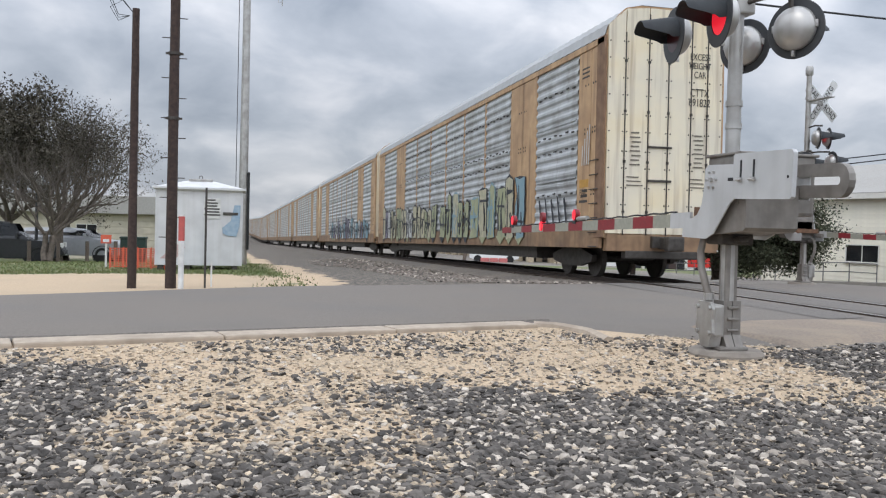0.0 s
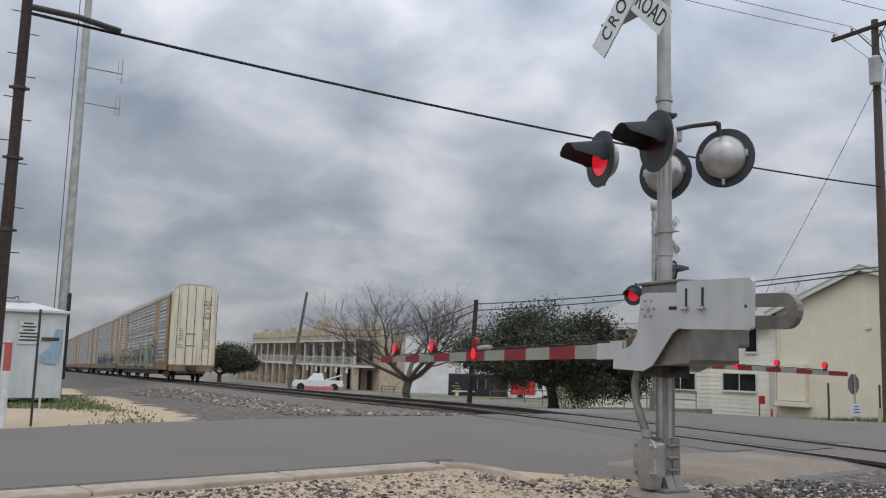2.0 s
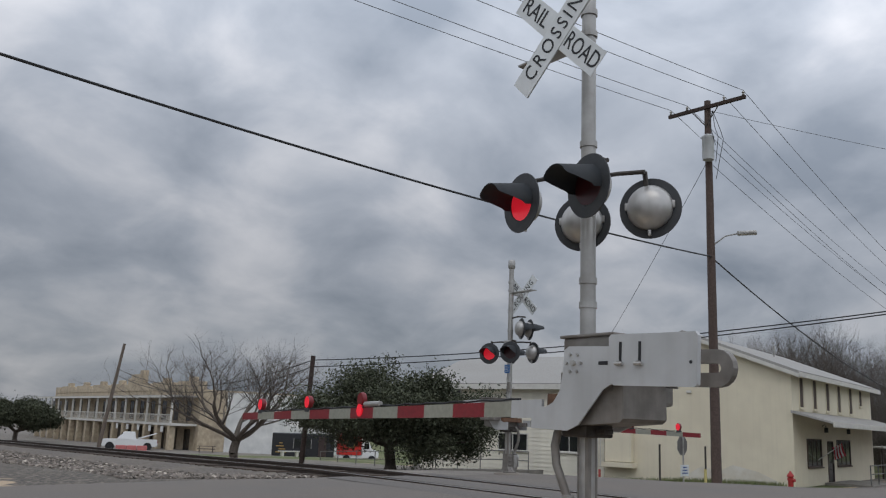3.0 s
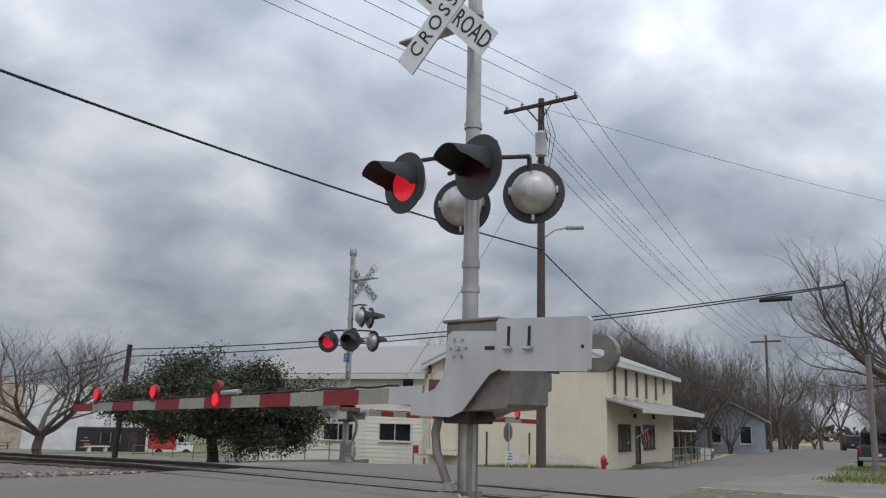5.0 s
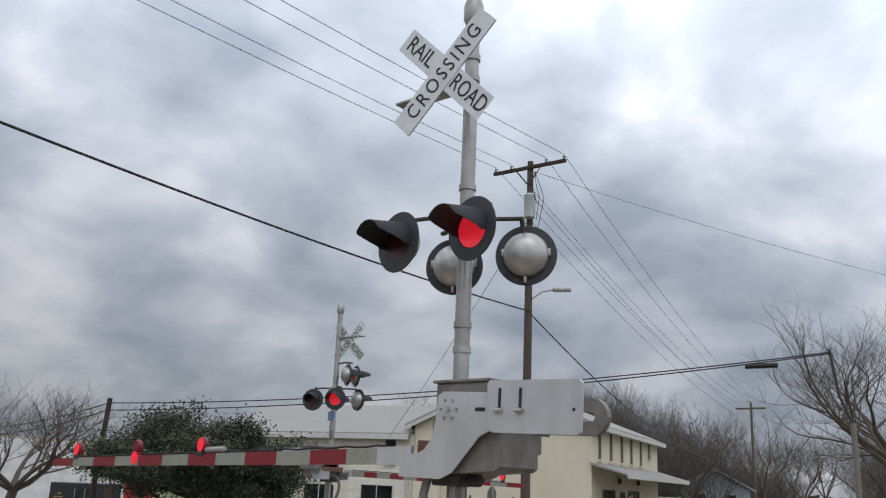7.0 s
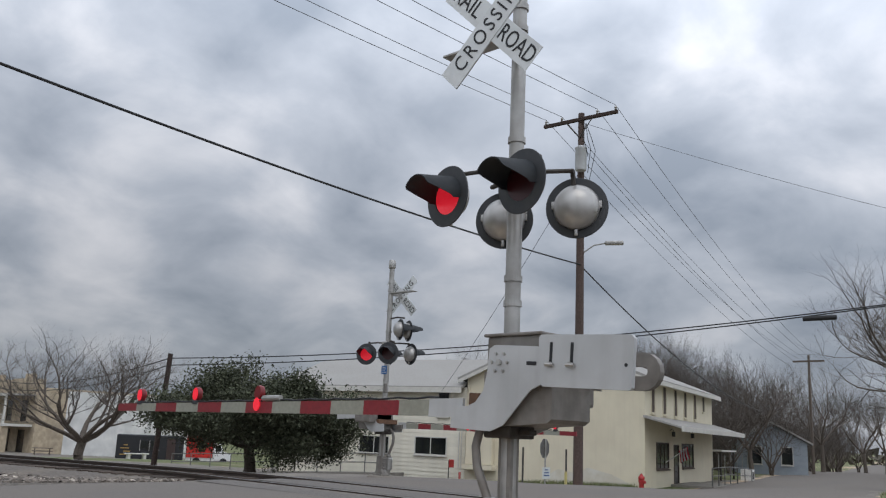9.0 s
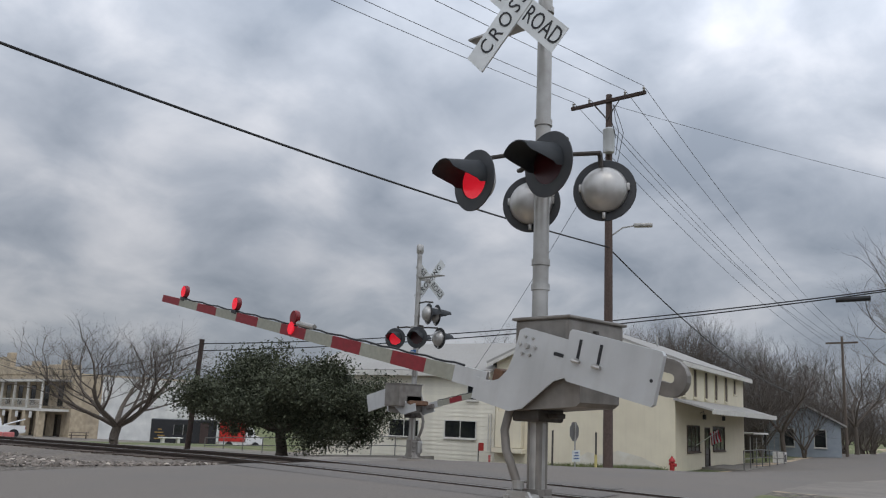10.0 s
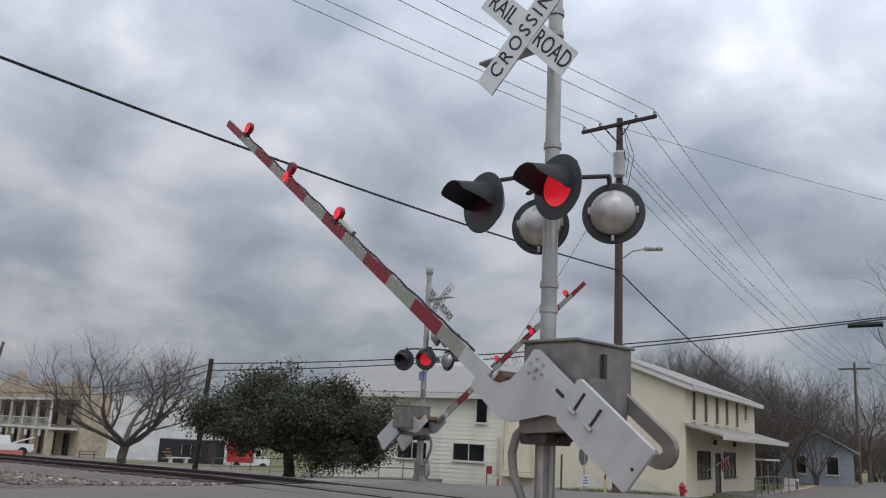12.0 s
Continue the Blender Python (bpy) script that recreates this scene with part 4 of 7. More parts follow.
def wagon(first):
    car = thing("autorack_wagon", "tall tan and grey autorack wagon with graffiti along its side" if first else "tall tan and grey autorack wagon coupled in the train", "train wagon", group="wagons of the train")
    # frame and skirt
    bm = B(-W2 + 0.1, 0.5, 0.82, W2 - 0.1, LEN - 0.5, 1.05)
    box(bm, -0.3, -0.1, 0.75, 0.3, LEN + 0.1, 1.0)
    box(bm, -1.25, 4.6, 0.42, 1.25, LEN - 4.6, 0.84)
    part("underframe", bm, steel_dark, car)
    for sx in (-1, 1):
        part("side_sill", B(sx * (W2 - 0.06), 0.15, 0.72, sx * (W2 + 0.02), LEN - 0.15, 1.22, bevel=0.01), sill_brown, car, "rust-streaked tan side sill")
        part("eave_rail", B(sx * (W2 - 0.05), 0.05, EAVE - 0.14, sx * (W2 + 0.03), LEN - 0.05, EAVE, bevel=0.01), tan_steel, car)
        # side: end posts, paired tan panels, ribbed panels between thin posts
        spans = [(0.05, 1.45, "t"), (1.45, 4.3, "g"), (4.3, 6.4, "t"), (6.4, 8.9, "g"), (8.9, 11.4, "g"), (11.4, 13.9, "g"), (13.9, 16.4, "g"), (16.4, 18.9, "g"), (18.9, 21.4, "g"), (21.4, 23.4, "t"), (23.4, 26.6, "g"), (26.6, 28.15, "t")]
        for a, b, kind in spans:
            if kind == "g":
                ob = part("louvre_panel", louvre_panel(a + 0.05, b - 0.05, 1.22, EAVE - 0.14, sx * (W2 - 0.005)), wagon_grey, car, "ribbed galvanised side panel")
                part("post", B(sx * (W2 - 0.04), b - 0.05, 1.22, sx * (W2 + 0.022), b + 0.05, EAVE - 0.14, bevel=0.008), tan_steel, car)
                for zz in (2.35, 3.7):
                    part("rivet_strip", B(sx * (W2 + 0.0), a + 0.12, zz, sx * (W2 + 0.03), b - 0.12, zz + 0.04), wagon_grey, car)
            else:
                mid = (a + b) / 2
                part("tan_panel", B(sx * (W2 - 0.05), a, 1.22, sx * (W2 + 0.01), mid - 0.01, EAVE - 0.14, bevel=0.008), tan_steel, car, "tan steel side panel")
                part("tan_panel", B(sx * (W2 - 0.05), mid + 0.01, 1.22, sx * (W2 + 0.01), b, EAVE - 0.14, bevel=0.008), tan_steel, car)
                for zz in (1.9, 2.0, 3.3, 3.4, 4.4):
                    for yy in (mid - 0.25, mid - 0.12, mid + 0.14, mid + 0.3):
                        part("rivet", B(sx * (W2 + 0.005), yy - 0.02, zz, sx * (W2 + 0.018), yy + 0.02, zz + 0.045), steel_dark, car)
    # roof: ribbed, sloping sides and a flat crown
    prof = [(-W2 - 0.03, EAVE), (-W2 + 0.05, EAVE + 0.25), (-0.95, TOP - 0.10), (-0.6, TOP), (0.6, TOP), (0.95, TOP - 0.10), (W2 - 0.05, EAVE + 0.25), (W2 + 0.03, EAVE)]
    bm = bmesh.new()
    rows = []
    for k in range(150):
        y = 0.05 + (LEN - 0.1) * k / 149
        d = 0.022 if k % 2 else 0.0
        rows.append([bm.verts.new((px, y, pz + d)) for px, pz in prof])
    for a, b in zip(rows, rows[1:]):
        for u in range(7):
            bm.faces.new((a[u], b[u], b[u + 1], a[u + 1]))
    part("roof", bm, roof_grey, car, "ribbed grey steel roof")
    # ends: an arched frame and four tall folding door leaves
    arch = [(-W2, 0.95), (-W2, EAVE), (-W2 + 0.07, EAVE + 0.25), (-0.97, TOP - 0.08), (-0.62, TOP - 0.005), (0.62, TOP - 0.005), (0.97, TOP - 0.08), (W2 - 0.07, EAVE + 0.25), (W2, EAVE), (W2, 0.95)]
    for y0, y1, sgn in ((0.06, 0.16, -1), (LEN - 0.16, LEN - 0.06, 1)):
        part("end_wall", P(arch, y0, y1), tan_steel, car)
        edges = (-1.40, -0.98, -0.42, 0.06, 0.62, 1.02, 1.40)
        for k in range(6):
            a, b = edges[k] + 0.012, edges[k + 1] - 0.012
            tops = [min(TOP - 0.06, EAVE + 0.20 + (W2 - abs(v)) * 0.86) for v in (a, b)]
            yy0 = y0 - 0.05 if sgn < 0 else y1
            part("end_door_leaf", P([(a, 1.05), (b, 1.05), (b, tops[1]), (a, tops[0])], yy0, yy0 + 0.05), wagon_cream, car, "cream end door leaf with rust streaks")
        yy = y0 - 0.06 if sgn < 0 else y1 + 0.06
        for xx in edges[1:-1]:
            bm = C((xx, yy, 1.02), (xx, yy, TOP - 0.2 if abs(xx) < 0.9 else EAVE + 0.1), 0.014, seg=8)
            for zz in (1.5, 2.6, 3.7, 4.8):
                box(bm, xx - 0.026, yy - 0.024, zz, xx + 0.026, yy + 0.024, zz + 0.055)
            part("door_hinge_rod", bm, steel_dark, car)
        for zz, h in ((2.95, 0.04), (2.2, 0.05)):
            part("latch_bar", B(-0.40, yy - 0.03, zz, 0.16, yy + 0.01, zz + h, bevel=0.006), steel_dark, car)
        bm = B(-1.35, y0 - 0.05, 0.66, 1.35, y1 + 0.05, 1.03, bevel=0.02)
        part("end_sill", bm, sill_brown, car)
        bm = B(-0.9, y0 - 0.06, 0.5, 0.9, y1 + 0.06, 0.68, bevel=0.03)
        part("draft_sill", bm, steel_dark, car)
        yc = y0 - 0.25 if sgn < 0 else y1 + 0.25
        bm = B(-0.12, yc - 0.35, 0.72, 0.12, yc + 0.35, 0.98, bevel=0.03)
        box(bm, -0.2, yc - 0.42 if sgn < 0 else yc + 0.2, 0.68, 0.2, yc - 0.2 if sgn < 0 else yc + 0.42, 1.0, bevel=0.05)
        part("coupler", bm, steel_dark, car)
        for sx in (-1, 1):
            lad = bmesh.new()
            for k in range(7):
                cyl(lad, (sx * (W2 + 0.05), 0.22 if sgn < 0 else LEN - 0.7, 0.75 + 0.32 * k), (sx * (W2 + 0.05), 0.68 if sgn < 0 else LEN - 0.24, 0.75 + 0.32 * k), 0.012, seg=6)
            part("ladder", lad, steel_dark, car)
    for yc in (2.6, LEN - 2.6):
        bogie(car, yc)
    return car


wagon_first = wagon(True)
# stencils on the end
t_end = pose(0, -0.012, 0, 90, 0, 0)
for words, zz, size in (("EXCESS", 5.02, 0.21), ("HEIGHT", 4.82, 0.21), ("CAR", 4.62, 0.21), ("CTTX", 4.22, 0.25), ("691822", 4.0, 0.25)):
    text_mesh("stencil", words, size, text_dark, wagon_first, pose(0.82, -0.008, zz, 90, 0, 0), wide=0.72, label="black stencilled words")
for cx in (-0.72, 0.82):
    for k in range(8):
        part("stencil_line", B(cx - 0.13 + 0.02 * (k % 3), -0.006, 2.55 + 0.1 * k, cx + 0.13 - 0.02 * ((k + 1) % 3), -0.002, 2.582 + 0.1 * k), line_grey, wagon_first)
    for k in range(3):
        part("stencil_line", B(cx - 0.2, -0.006, 2.1 + 0.09 * k, cx + 0.2 - 0.05 * k, -0.002, 2.125 + 0.09 * k), line_grey, wagon_first)
for k in range(3):
    part("stencil_line", B(-W2 - 0.014, 0.85, 1.75 + 0.12 * k, -W2 - 0.010, 1.3 - 0.08 * k, 1.81 + 0.12 * k), text_dark, wagon_first)
    part("stencil_line", B(-W2 - 0.014, 0.85, 4.6 + 0.1 * k, -W2 - 0.010, 1.25, 4.64 + 0.1 * k), text_dark, wagon_first)
part("orange_notice", B(-W2 - 0.016, 0.8, 2.1, -W2 - 0.010, 1.3, 2.28), M("amber_notice", (0.50, 0.27, 0.05), 0.6), wagon_first)


def spray(name, pts, mat, lift, car=wagon_first):
    """A sprayed shape on the wagon's side: pts in y and z."""
    ob = part(name, P([(y, z) for y, z in pts], 0, 0.004), mat, car, "faded sprayed graffiti shape")
    ob.matrix_basis = Matrix(((0, -1, 0, -W2 - 0.045 - lift), (1, 0, 0, 0), (0, 0, 1, 0), (0, 0, 0, 1)))


rs = random.Random(5)


def letter(y, wide, h, fill, edge, car=wagon_first):
    """One drawn-out wavering letter: dark outline, pale fill and one or two dark inner strokes."""
    lean, n = rs.uniform(-0.14, 0.14), 7
    lft = [(y + lean * k / n + 0.06 * rs.uniform(-1, 1) * wide, 0.97 + (h - 0.97) * k / n) for k in range(n + 1)]
    rgt = [(y + wide * rs.uniform(0.72, 1.0) + lean * k / n, 0.95 + (h - 0.95) * k / n + 0.05 * rs.uniform(-1, 1)) for k in range(n + 1)]
    peak = [(y + lean + wide * 0.5, h + rs.uniform(-0.12, 0.14))]
    spray("graffiti_outline", [(p - 0.065, q) for p, q in lft[::-1]] + [(p + 0.065, q - 0.02) for p, q in rgt] + [(p, q + 0.09) for p, q in peak], edge, 0.0, car)
    spray("graffiti_fill", lft[::-1] + rgt + peak, fill, 0.006, car)
    for k in range(3 if wide > 0.55 else 2):
        c, z0, z1 = y + wide * rs.uniform(0.2, 0.75), rs.uniform(1.0, 1.45), rs.uniform(1.6, h - 0.12)
        m, t = rs.uniform(-0.14, 0.14), rs.uniform(0.03, 0.06)
        spray("graffiti_stroke", [(c - t, z0), (c + t, z0), (c + m + t, (z0 + z1) / 2), (c + lean + t * 0.6, z1), (c + lean - t * 0.6, z1), (c + m - t, (z0 + z1) / 2)], edge, 0.012, car)
    # a cross stroke and a dark foot on the sill
    zc = rs.uniform(1.35, h - 0.35)
    spray("graffiti_stroke", [(y + 0.05, zc), (y + wide * 0.85, zc + rs.uniform(-0.1, 0.1)), (y + wide * 0.85, zc + 0.1), (y + 0.05, zc + 0.07)], edge, 0.016, car)
    if rs.random() < 0.6:
        spray("graffiti_foot", [(y, 1.0), (y + wide * 0.5, 0.76), (y + wide, 1.0)], rs.choice((paint_black, paint_olive)), 0.003, car)


y = 5.0
while y < 14.0:  # nearer tag, broad letters
    wide = rs.uniform(0.55, 0.95)
    letter(y, wide, rs.uniform(2.0, 2.5) + (0.25 if y < 7 else 0), rs.choice((paint_cream, paint_cream, paint_olive, paint_olive, paint_teal)), paint_black if rs.random() < 0.75 else paint_teal)
    y += wide * rs.uniform(1.05, 1.35)
y = 15.2
while y < 26.6:  # farther tag, narrow letters
    wide = rs.uniform(0.38, 0.75)
    letter(y, wide, rs.uniform(1.95, 2.42), rs.choice((paint_cream, paint_cream, paint_olive, paint_white, paint_violet)), paint_black)
    y += wide * rs.uniform(1.0, 1.35)
for k in range(5):
    spray("graffiti_stroke", [(1.9 + 0.42 * k, 1.25), (2.0 + 0.42 * k, 1.25), (2.2 + 0.42 * k, 1.9 + 0.1 * (k % 2)), (2.1 + 0.42 * k, 1.92)], paint_black, 0.0)
for k in range(4):
    spray("graffiti_stroke", [(0.72 + 0.12 * k, 2.6), (0.76 + 0.12 * k, 2.6), (0.72 + 0.13 * k, 3.5 - 0.15 * k), (0.68 + 0.13 * k, 3.5 - 0.15 * k)], paint_white, 0.0)

wagon_plain = wagon(False)
side_rivet = slot_me = None


def dot(name, me_or_bm, mat, m):
    """A small fitting on the last wagon; alike ones share one mesh."""
    if isinstance(me_or_bm, bmesh.types.BMesh):
        ob = part(name, me_or_bm, mat, wagon_first)
    else:
        ob = new(name, me_or_bm)
        ob.parent = wagon_first
    ob.matrix_basis = m
    return ob.data


# rivets down the door leaves, pressed slots across the ribbed panels
for xx in (-1.35, -1.03, -0.93, -0.47, -0.37, 0.01, 0.12, 0.57, 0.68, 0.97, 1.07, 1.35):
    for k in range(11):
        side_rivet = dot("rivet", side_rivet or C((0, 0, 0), (0, -0.012, 0), 0.017, seg=8), steel_dark, pose(xx, 0.012, 1.25 + 0.4 * k + 0.03 * (k % 2)))
for a, b in ((1.45, 4.3), (6.4, 8.9), (8.9, 11.4), (11.4, 13.9), (13.9, 16.4), (16.4, 18.9), (18.9, 21.4)):
    for zz in (2.0, 3.05, 3.45, 4.5):
        for k in range(7):
            slot_me = dot("pressed_slot", slot_me or B(-0.012, -0.07, -0.018, 0.012, 0.07, 0.018), text_dark, pose(-W2 - 0.018, a + 0.3 + (b - a - 0.6) * k / 6, zz + 0.04 * (k % 2)))
corner_brown = M("corner_brown", (0.22, 0.13, 0.075), 0.75, color2=(0.15, 0.085, 0.05), scale=4, bump=0.3, streak=0.6)
part("corner_post", B(-W2 - 0.03, 0.02, 0.95, -W2 + 0.02, 0.42, EAVE + 0.02, bevel=0.012), corner_brown, wagon_first, "rust-brown corner post")
text_mesh("stencil", "FT-85", 0.2, text_dark, wagon_first, Matrix(((0, 0, -1, -W2 - 0.016), (-1, 0, 0, 1.08), (0, 1, 0, 1.98), (0, 0, 0, 1))), wide=0.8, label="black stencilled mark")
train_cars = [wagon_first, wagon_plain] + [copy_thing(wagon_plain, pose(TRACK, 60 + 29.3 * k, 0)) for k in range(7)]

y = 2.0
while y < 20:  # bluish tags on the wagon ahead
    wide = rs.uniform(0.5, 1.0)
    letter(y, wide, rs.uniform(1.8, 2.3), rs.choice((paint_teal, paint_teal, paint_white, paint_violet)), paint_black, wagon_plain)
    y += wide * rs.uniform(1.1, 1.7)

# ---- signal hut, poles and posts west of the track ----
HUT = (-0.62, 24.5)
hz = land(*HUT)
hut = thing("signal_hut", "white metal railway signal hut with faded blue paint patch", "equipment hut", pose(HUT[0], HUT[1] + 0.9, hz, 0, 0, 0))
bm = B(-1.12, -0.9, 0.12, 1.12, 0.9, 2.22, bevel=0.015)
part("hut_body", bm, hut_white, hut, "white sheet metal wall")
for xx in (-1.12, 0.06, 0.58, 1.12):
    part("seam_cap", B(xx - 0.02, -0.925, 0.12, xx + 0.02, -0.9, 2.22), hut_white, hut)
bm = bmesh.new()
vs = [bm.verts.new(p) for p in ((-1.2, -0.98, 2.22), (1.2, -0.98, 2.22), (1.2, 0.98, 2.22), (-1.2, 0.98, 2.22), (-0.3, 0, 2.46), (0.3, 0, 2.46))]
for f in ((0, 1, 5, 4), (1, 2, 5), (2, 3, 4, 5), (3, 0, 4), (3, 2, 1, 0)):
    bm.faces.new([vs[k] for k in f])
part("hut_roof", bm, hut_white, hut)
part("roof_edge", B(-1.22, -1.0, 2.17, 1.22, 1.0, 2.235, bevel=0.01), hut_white, hut)
bm = B(-0.32, -0.16, 2.36, 0.32, 0.16, 2.50, bevel=0.02)
part("roof_vent", bm, galv, hut)
part("lifting_eye", tube(bmesh.new(), [(0.05 * math.cos(a), 0, 2.54 + 0.05 * math.sin(a)) for a in [k * 0.7 for k in range(10)]], 0.01, 6), steel_dark, hut)
for xx in (-1.0, -0.3, 0.35, 0.95):
    part("hut_foot", B(xx - 0.07, -0.85, -0.02, xx + 0.07, 0.85, 0.13), steel_dark, hut)
part("door_hardware", B(0.62, -0.935, 1.50, 1.02, -0.90, 1.58, bevel=0.01), steel_dark, hut)
part("paint_patch", P([(0.72, 0.95), (0.98, 0.92), (1.06, 1.2), (1.08, 1.78), (0.92, 1.78), (0.82, 1.35), (0.60, 1.15), (0.62, 1.0)], -0.929, -0.927), blue_paint, hut, "faded blue painted patch")
part("paint_patch", P([(-1.0, 0.3), (-0.6, 0.28), (-0.35, 0.62), (-0.6, 0.7)], -0.906, -0.902), M("faded_rose_paint", (0.50, 0.36, 0.34), 0.7), hut)
part("notice_board", B(0.10, -0.93, 1.4, 0.55, -0.926, 1.95), M("notice_paper", (0.66, 0.66, 0.63), 0.7), hut, "pale notice sheet with stencilled lines")
for k, (a, b) in enumerate(((0.2, 0.42), (0.16, 0.48), (0.2, 0.46), (0.12, 0.53), (0.14, 0.52), (0.12, 0.54))):
    part("notice_line", B(a, -0.934, 1.88 - 0.08 * k, b, -0.931, 1.92 - 0.08 * k), text_dark, hut)


def wood_post(name, label, x, y, h, r0, r1, mat=None, lean=(0, 0), category="utility pole"):
    z = land(x, y)
    ob = thing(name, label, category, pose(x, y, z - 0.05, lean[0], lean[1], 0))
    n = 14
    bm = tube(bmesh.new(), [(0.004 * noise.noise((k, x, 0)), 0.004 * noise.noise((k, y, 5)), h * k / n) for k in range(n + 1)], [r0 + (r1 - r0) * k / n + 0.004 * noise.noise((k * 1.7, x, 2)) for k in range(n + 1)], 14)
    part("pole_shaft", bm, mat or wood_pole, ob, smooth=True)
    return ob


tall = wood_post("utility_pole", "dark creosoted wooden pole with step pegs and iron bands", -0.83, 15.18, 6.5, 0.092, 0.074)
for k in range(17):
    part("step_peg", C((0.06 if k % 2 else -0.06, 0, 0.9 + 0.33 * k), (0.2 if k % 2 else -0.2, 0, 0.9 + 0.33 * k), 0.008, seg=6), steel_dark, tall)
for zz in (2.85, 3.92, 4.98):
    part("iron_band", C((0, 0, zz), (0, 0, zz + 0.05), 0.098, seg=14), steel_dark, tall)
    part("iron_band", B(-0.14, -0.03, zz + 0.01, 0.14, 0.03, zz + 0.04), steel_dark, tall)
part("top_arm", tube(bmesh.new(), [(0, 0, 6.28), (0.7, 0.0, 6.25), (1.35, 0.1, 6.18)], 0.05, 8), steel_dark, tall)
short = wood_post("utility_pole", "dark weathered wooden pole with loose wires at its top", -1.44, 15.13, 4.62, 0.076, 0.058)
for k in range(3):
    part("loose_wire", tube(bmesh.new(), [(0, 0, 4.5), (-0.2 - 0.05 * k, 0, 4.75 + 0.05 * k), (-0.4, 0, 4.62 + 0.1 * k), (-0.28, 0.05, 4.42 + 0.05 * k), (-0.1, 0, 4.5)], 0.006, 5), cable_mat, short)


def marker(name, label, x, y, h, r, mat, top_mat=None, top=0.0, category="marker post"):
    ob = thing(name, label, category, pose(x, y, land(x, y) - 0.02))
    part("post_shaft", C((0, 0, 0), (0, 0, h - top), r, seg=12), mat, ob)
    if top_mat:
        part("post_head", C((0, 0, h - top), (0, 0, h), r * 1.08, seg=12), top_mat, ob)
        part("post_cap", C((0, 0, h), (0, 0, h + 0.03), r, seg=12), mat, ob)
    return ob


marker("cable_marker", "white plastic cable marker post with faded red head", -0.66, 15.0, 1.22, 0.047, white_plastic, M("faded_red", (0.50, 0.10, 0.085), 0.6, color2=(0.42, 0.09, 0.08), scale=12), 0.40)
marker("sign_stake", "thin dark green steel stake in grass", -0.28, 15.3, 1.72, 0.018, steel_dark)
marker("white_stake", "thin white stake in grass", -0.18, 15.6, 0.45, 0.015, white_plastic)
small = marker("warning_sign", "small red sign on a white post in the grass", -3.14, 25.8, 0.85, 0.03, white_plastic, category="sign")
part("sign_plate", B(-0.14, -0.04, 0.68, 0.14, -0.03, 0.92, bevel=0.004), orange_plastic, small)
part("sign_panel", B(-0.08, -0.046, 0.72, 0.08, -0.041, 0.80), sign_white, small)
fence = thing("barrier_fence", "orange plastic mesh barrier fence round a pit", "barrier", pose(-2.15, 24.6, land(-2.15, 24.6)))
for k in range(5):
    part("fence_post", C((-0.75 + 0.35 * k, 0, 0), (-0.75 + 0.35 * k, 0, 0.6), 0.015, seg=6), orange_plastic, fence)
for k in range(9):
    part("fence_strip", B(-0.76, -0.005, 0.06 + 0.06 * k, 0.66, 0.005, 0.085 + 0.06 * k), orange_plastic, fence)
for k in range(14):
    part("fence_strip", B(-0.74 + 0.1 * k, -0.006, 0.05, -0.715 + 0.1 * k, 0.006, 0.57), orange_plastic, fence)

mz = land(0.62, 29)
mast = thing("radio_mast", "tall grey steel radio monopole with whip antennas", "radio mast", pose(0.62, 29, mz))
part("mast_shaft", C((0, 0, 0), (0, 0, 16), 0.15, 0.09, seg=12), galv, mast)
part("mast_cable", tube(bmesh.new(), [(-0.24, 0, 0.2 + k * 1.5) for k in range(10)], 0.012, 5), wire_mat, mast)
part("mast_cable", tube(bmesh.new(), [(0.16, -0.1, 0.5 + k * 0.5) for k in range(6)], 0.04, 6), cable_mat, mast)
for zz, d in ((9.9, 1.1), (8.8, 1.1)):
    bm = tube(bmesh.new(), [(0, 0, zz), (d, -0.2, zz - 0.1)], 0.02, 6)
    cyl(bm, (d, -0.2, zz - 0.4), (d, -0.2, zz + 0.38), 0.018, seg=6)
    tube(bm, [(d, -0.2, zz + 0.28), (d - 0.12, -0.2, zz + 0.28), (d - 0.12, -0.2, zz - 0.28), (d, -0.2, zz - 0.28)], 0.01, 5)
    part("antenna", bm, galv, mast)

# ---- pole line east of the track ----
PP = Vector((23.8, 19.55, 0))
ppole = wood_post("utility_pole", "brown wooden power pole with crossarm, transformer and street lamp", PP.x, PP.y, 13.2, 0.17, 0.11, M("brown_pole_wood", (0.105, 0.073, 0.060), 0.9, color2=(0.068, 0.047, 0.040), scale=16, bump=0.5, bump_scale=30, streak=0.4, streak_color=(0.04, 0.03, 0.025)))
pz = land(PP.x, PP.y)
arm_m = pose(0, 0, 12.35 - pz, 0, 0, -86)
ca = part("crossarm", B(-1.5, -0.16, -0.06, 1.5, -0.05, 0.06, bevel=0.01), wood_pole, ppole)
ca.matrix_basis = arm_m
ob = part("arm_brace", tube(tube(bmesh.new(), [(-0.55, -0.16, -0.03), (0, -0.13, -0.7)], 0.02, 5), [(0.55, -0.16, -0.03), (0, -0.13, -0.7)], 0.02, 5), steel_dark, ppole)
ob.matrix_basis = arm_m
for dx in (-1.42, -0.75, 0.7, 1.42):
    ob = part("insulator", lathe(bmesh.new(), [(0.03, 0.05), (0.05, 0.10), (0.03, 0.13), (0.055, 0.17), (0.03, 0.22), (0.0, 0.23)], 10, pose(dx, -0.1, 0)), galv, ppole)
    ob.matrix_basis = arm_m
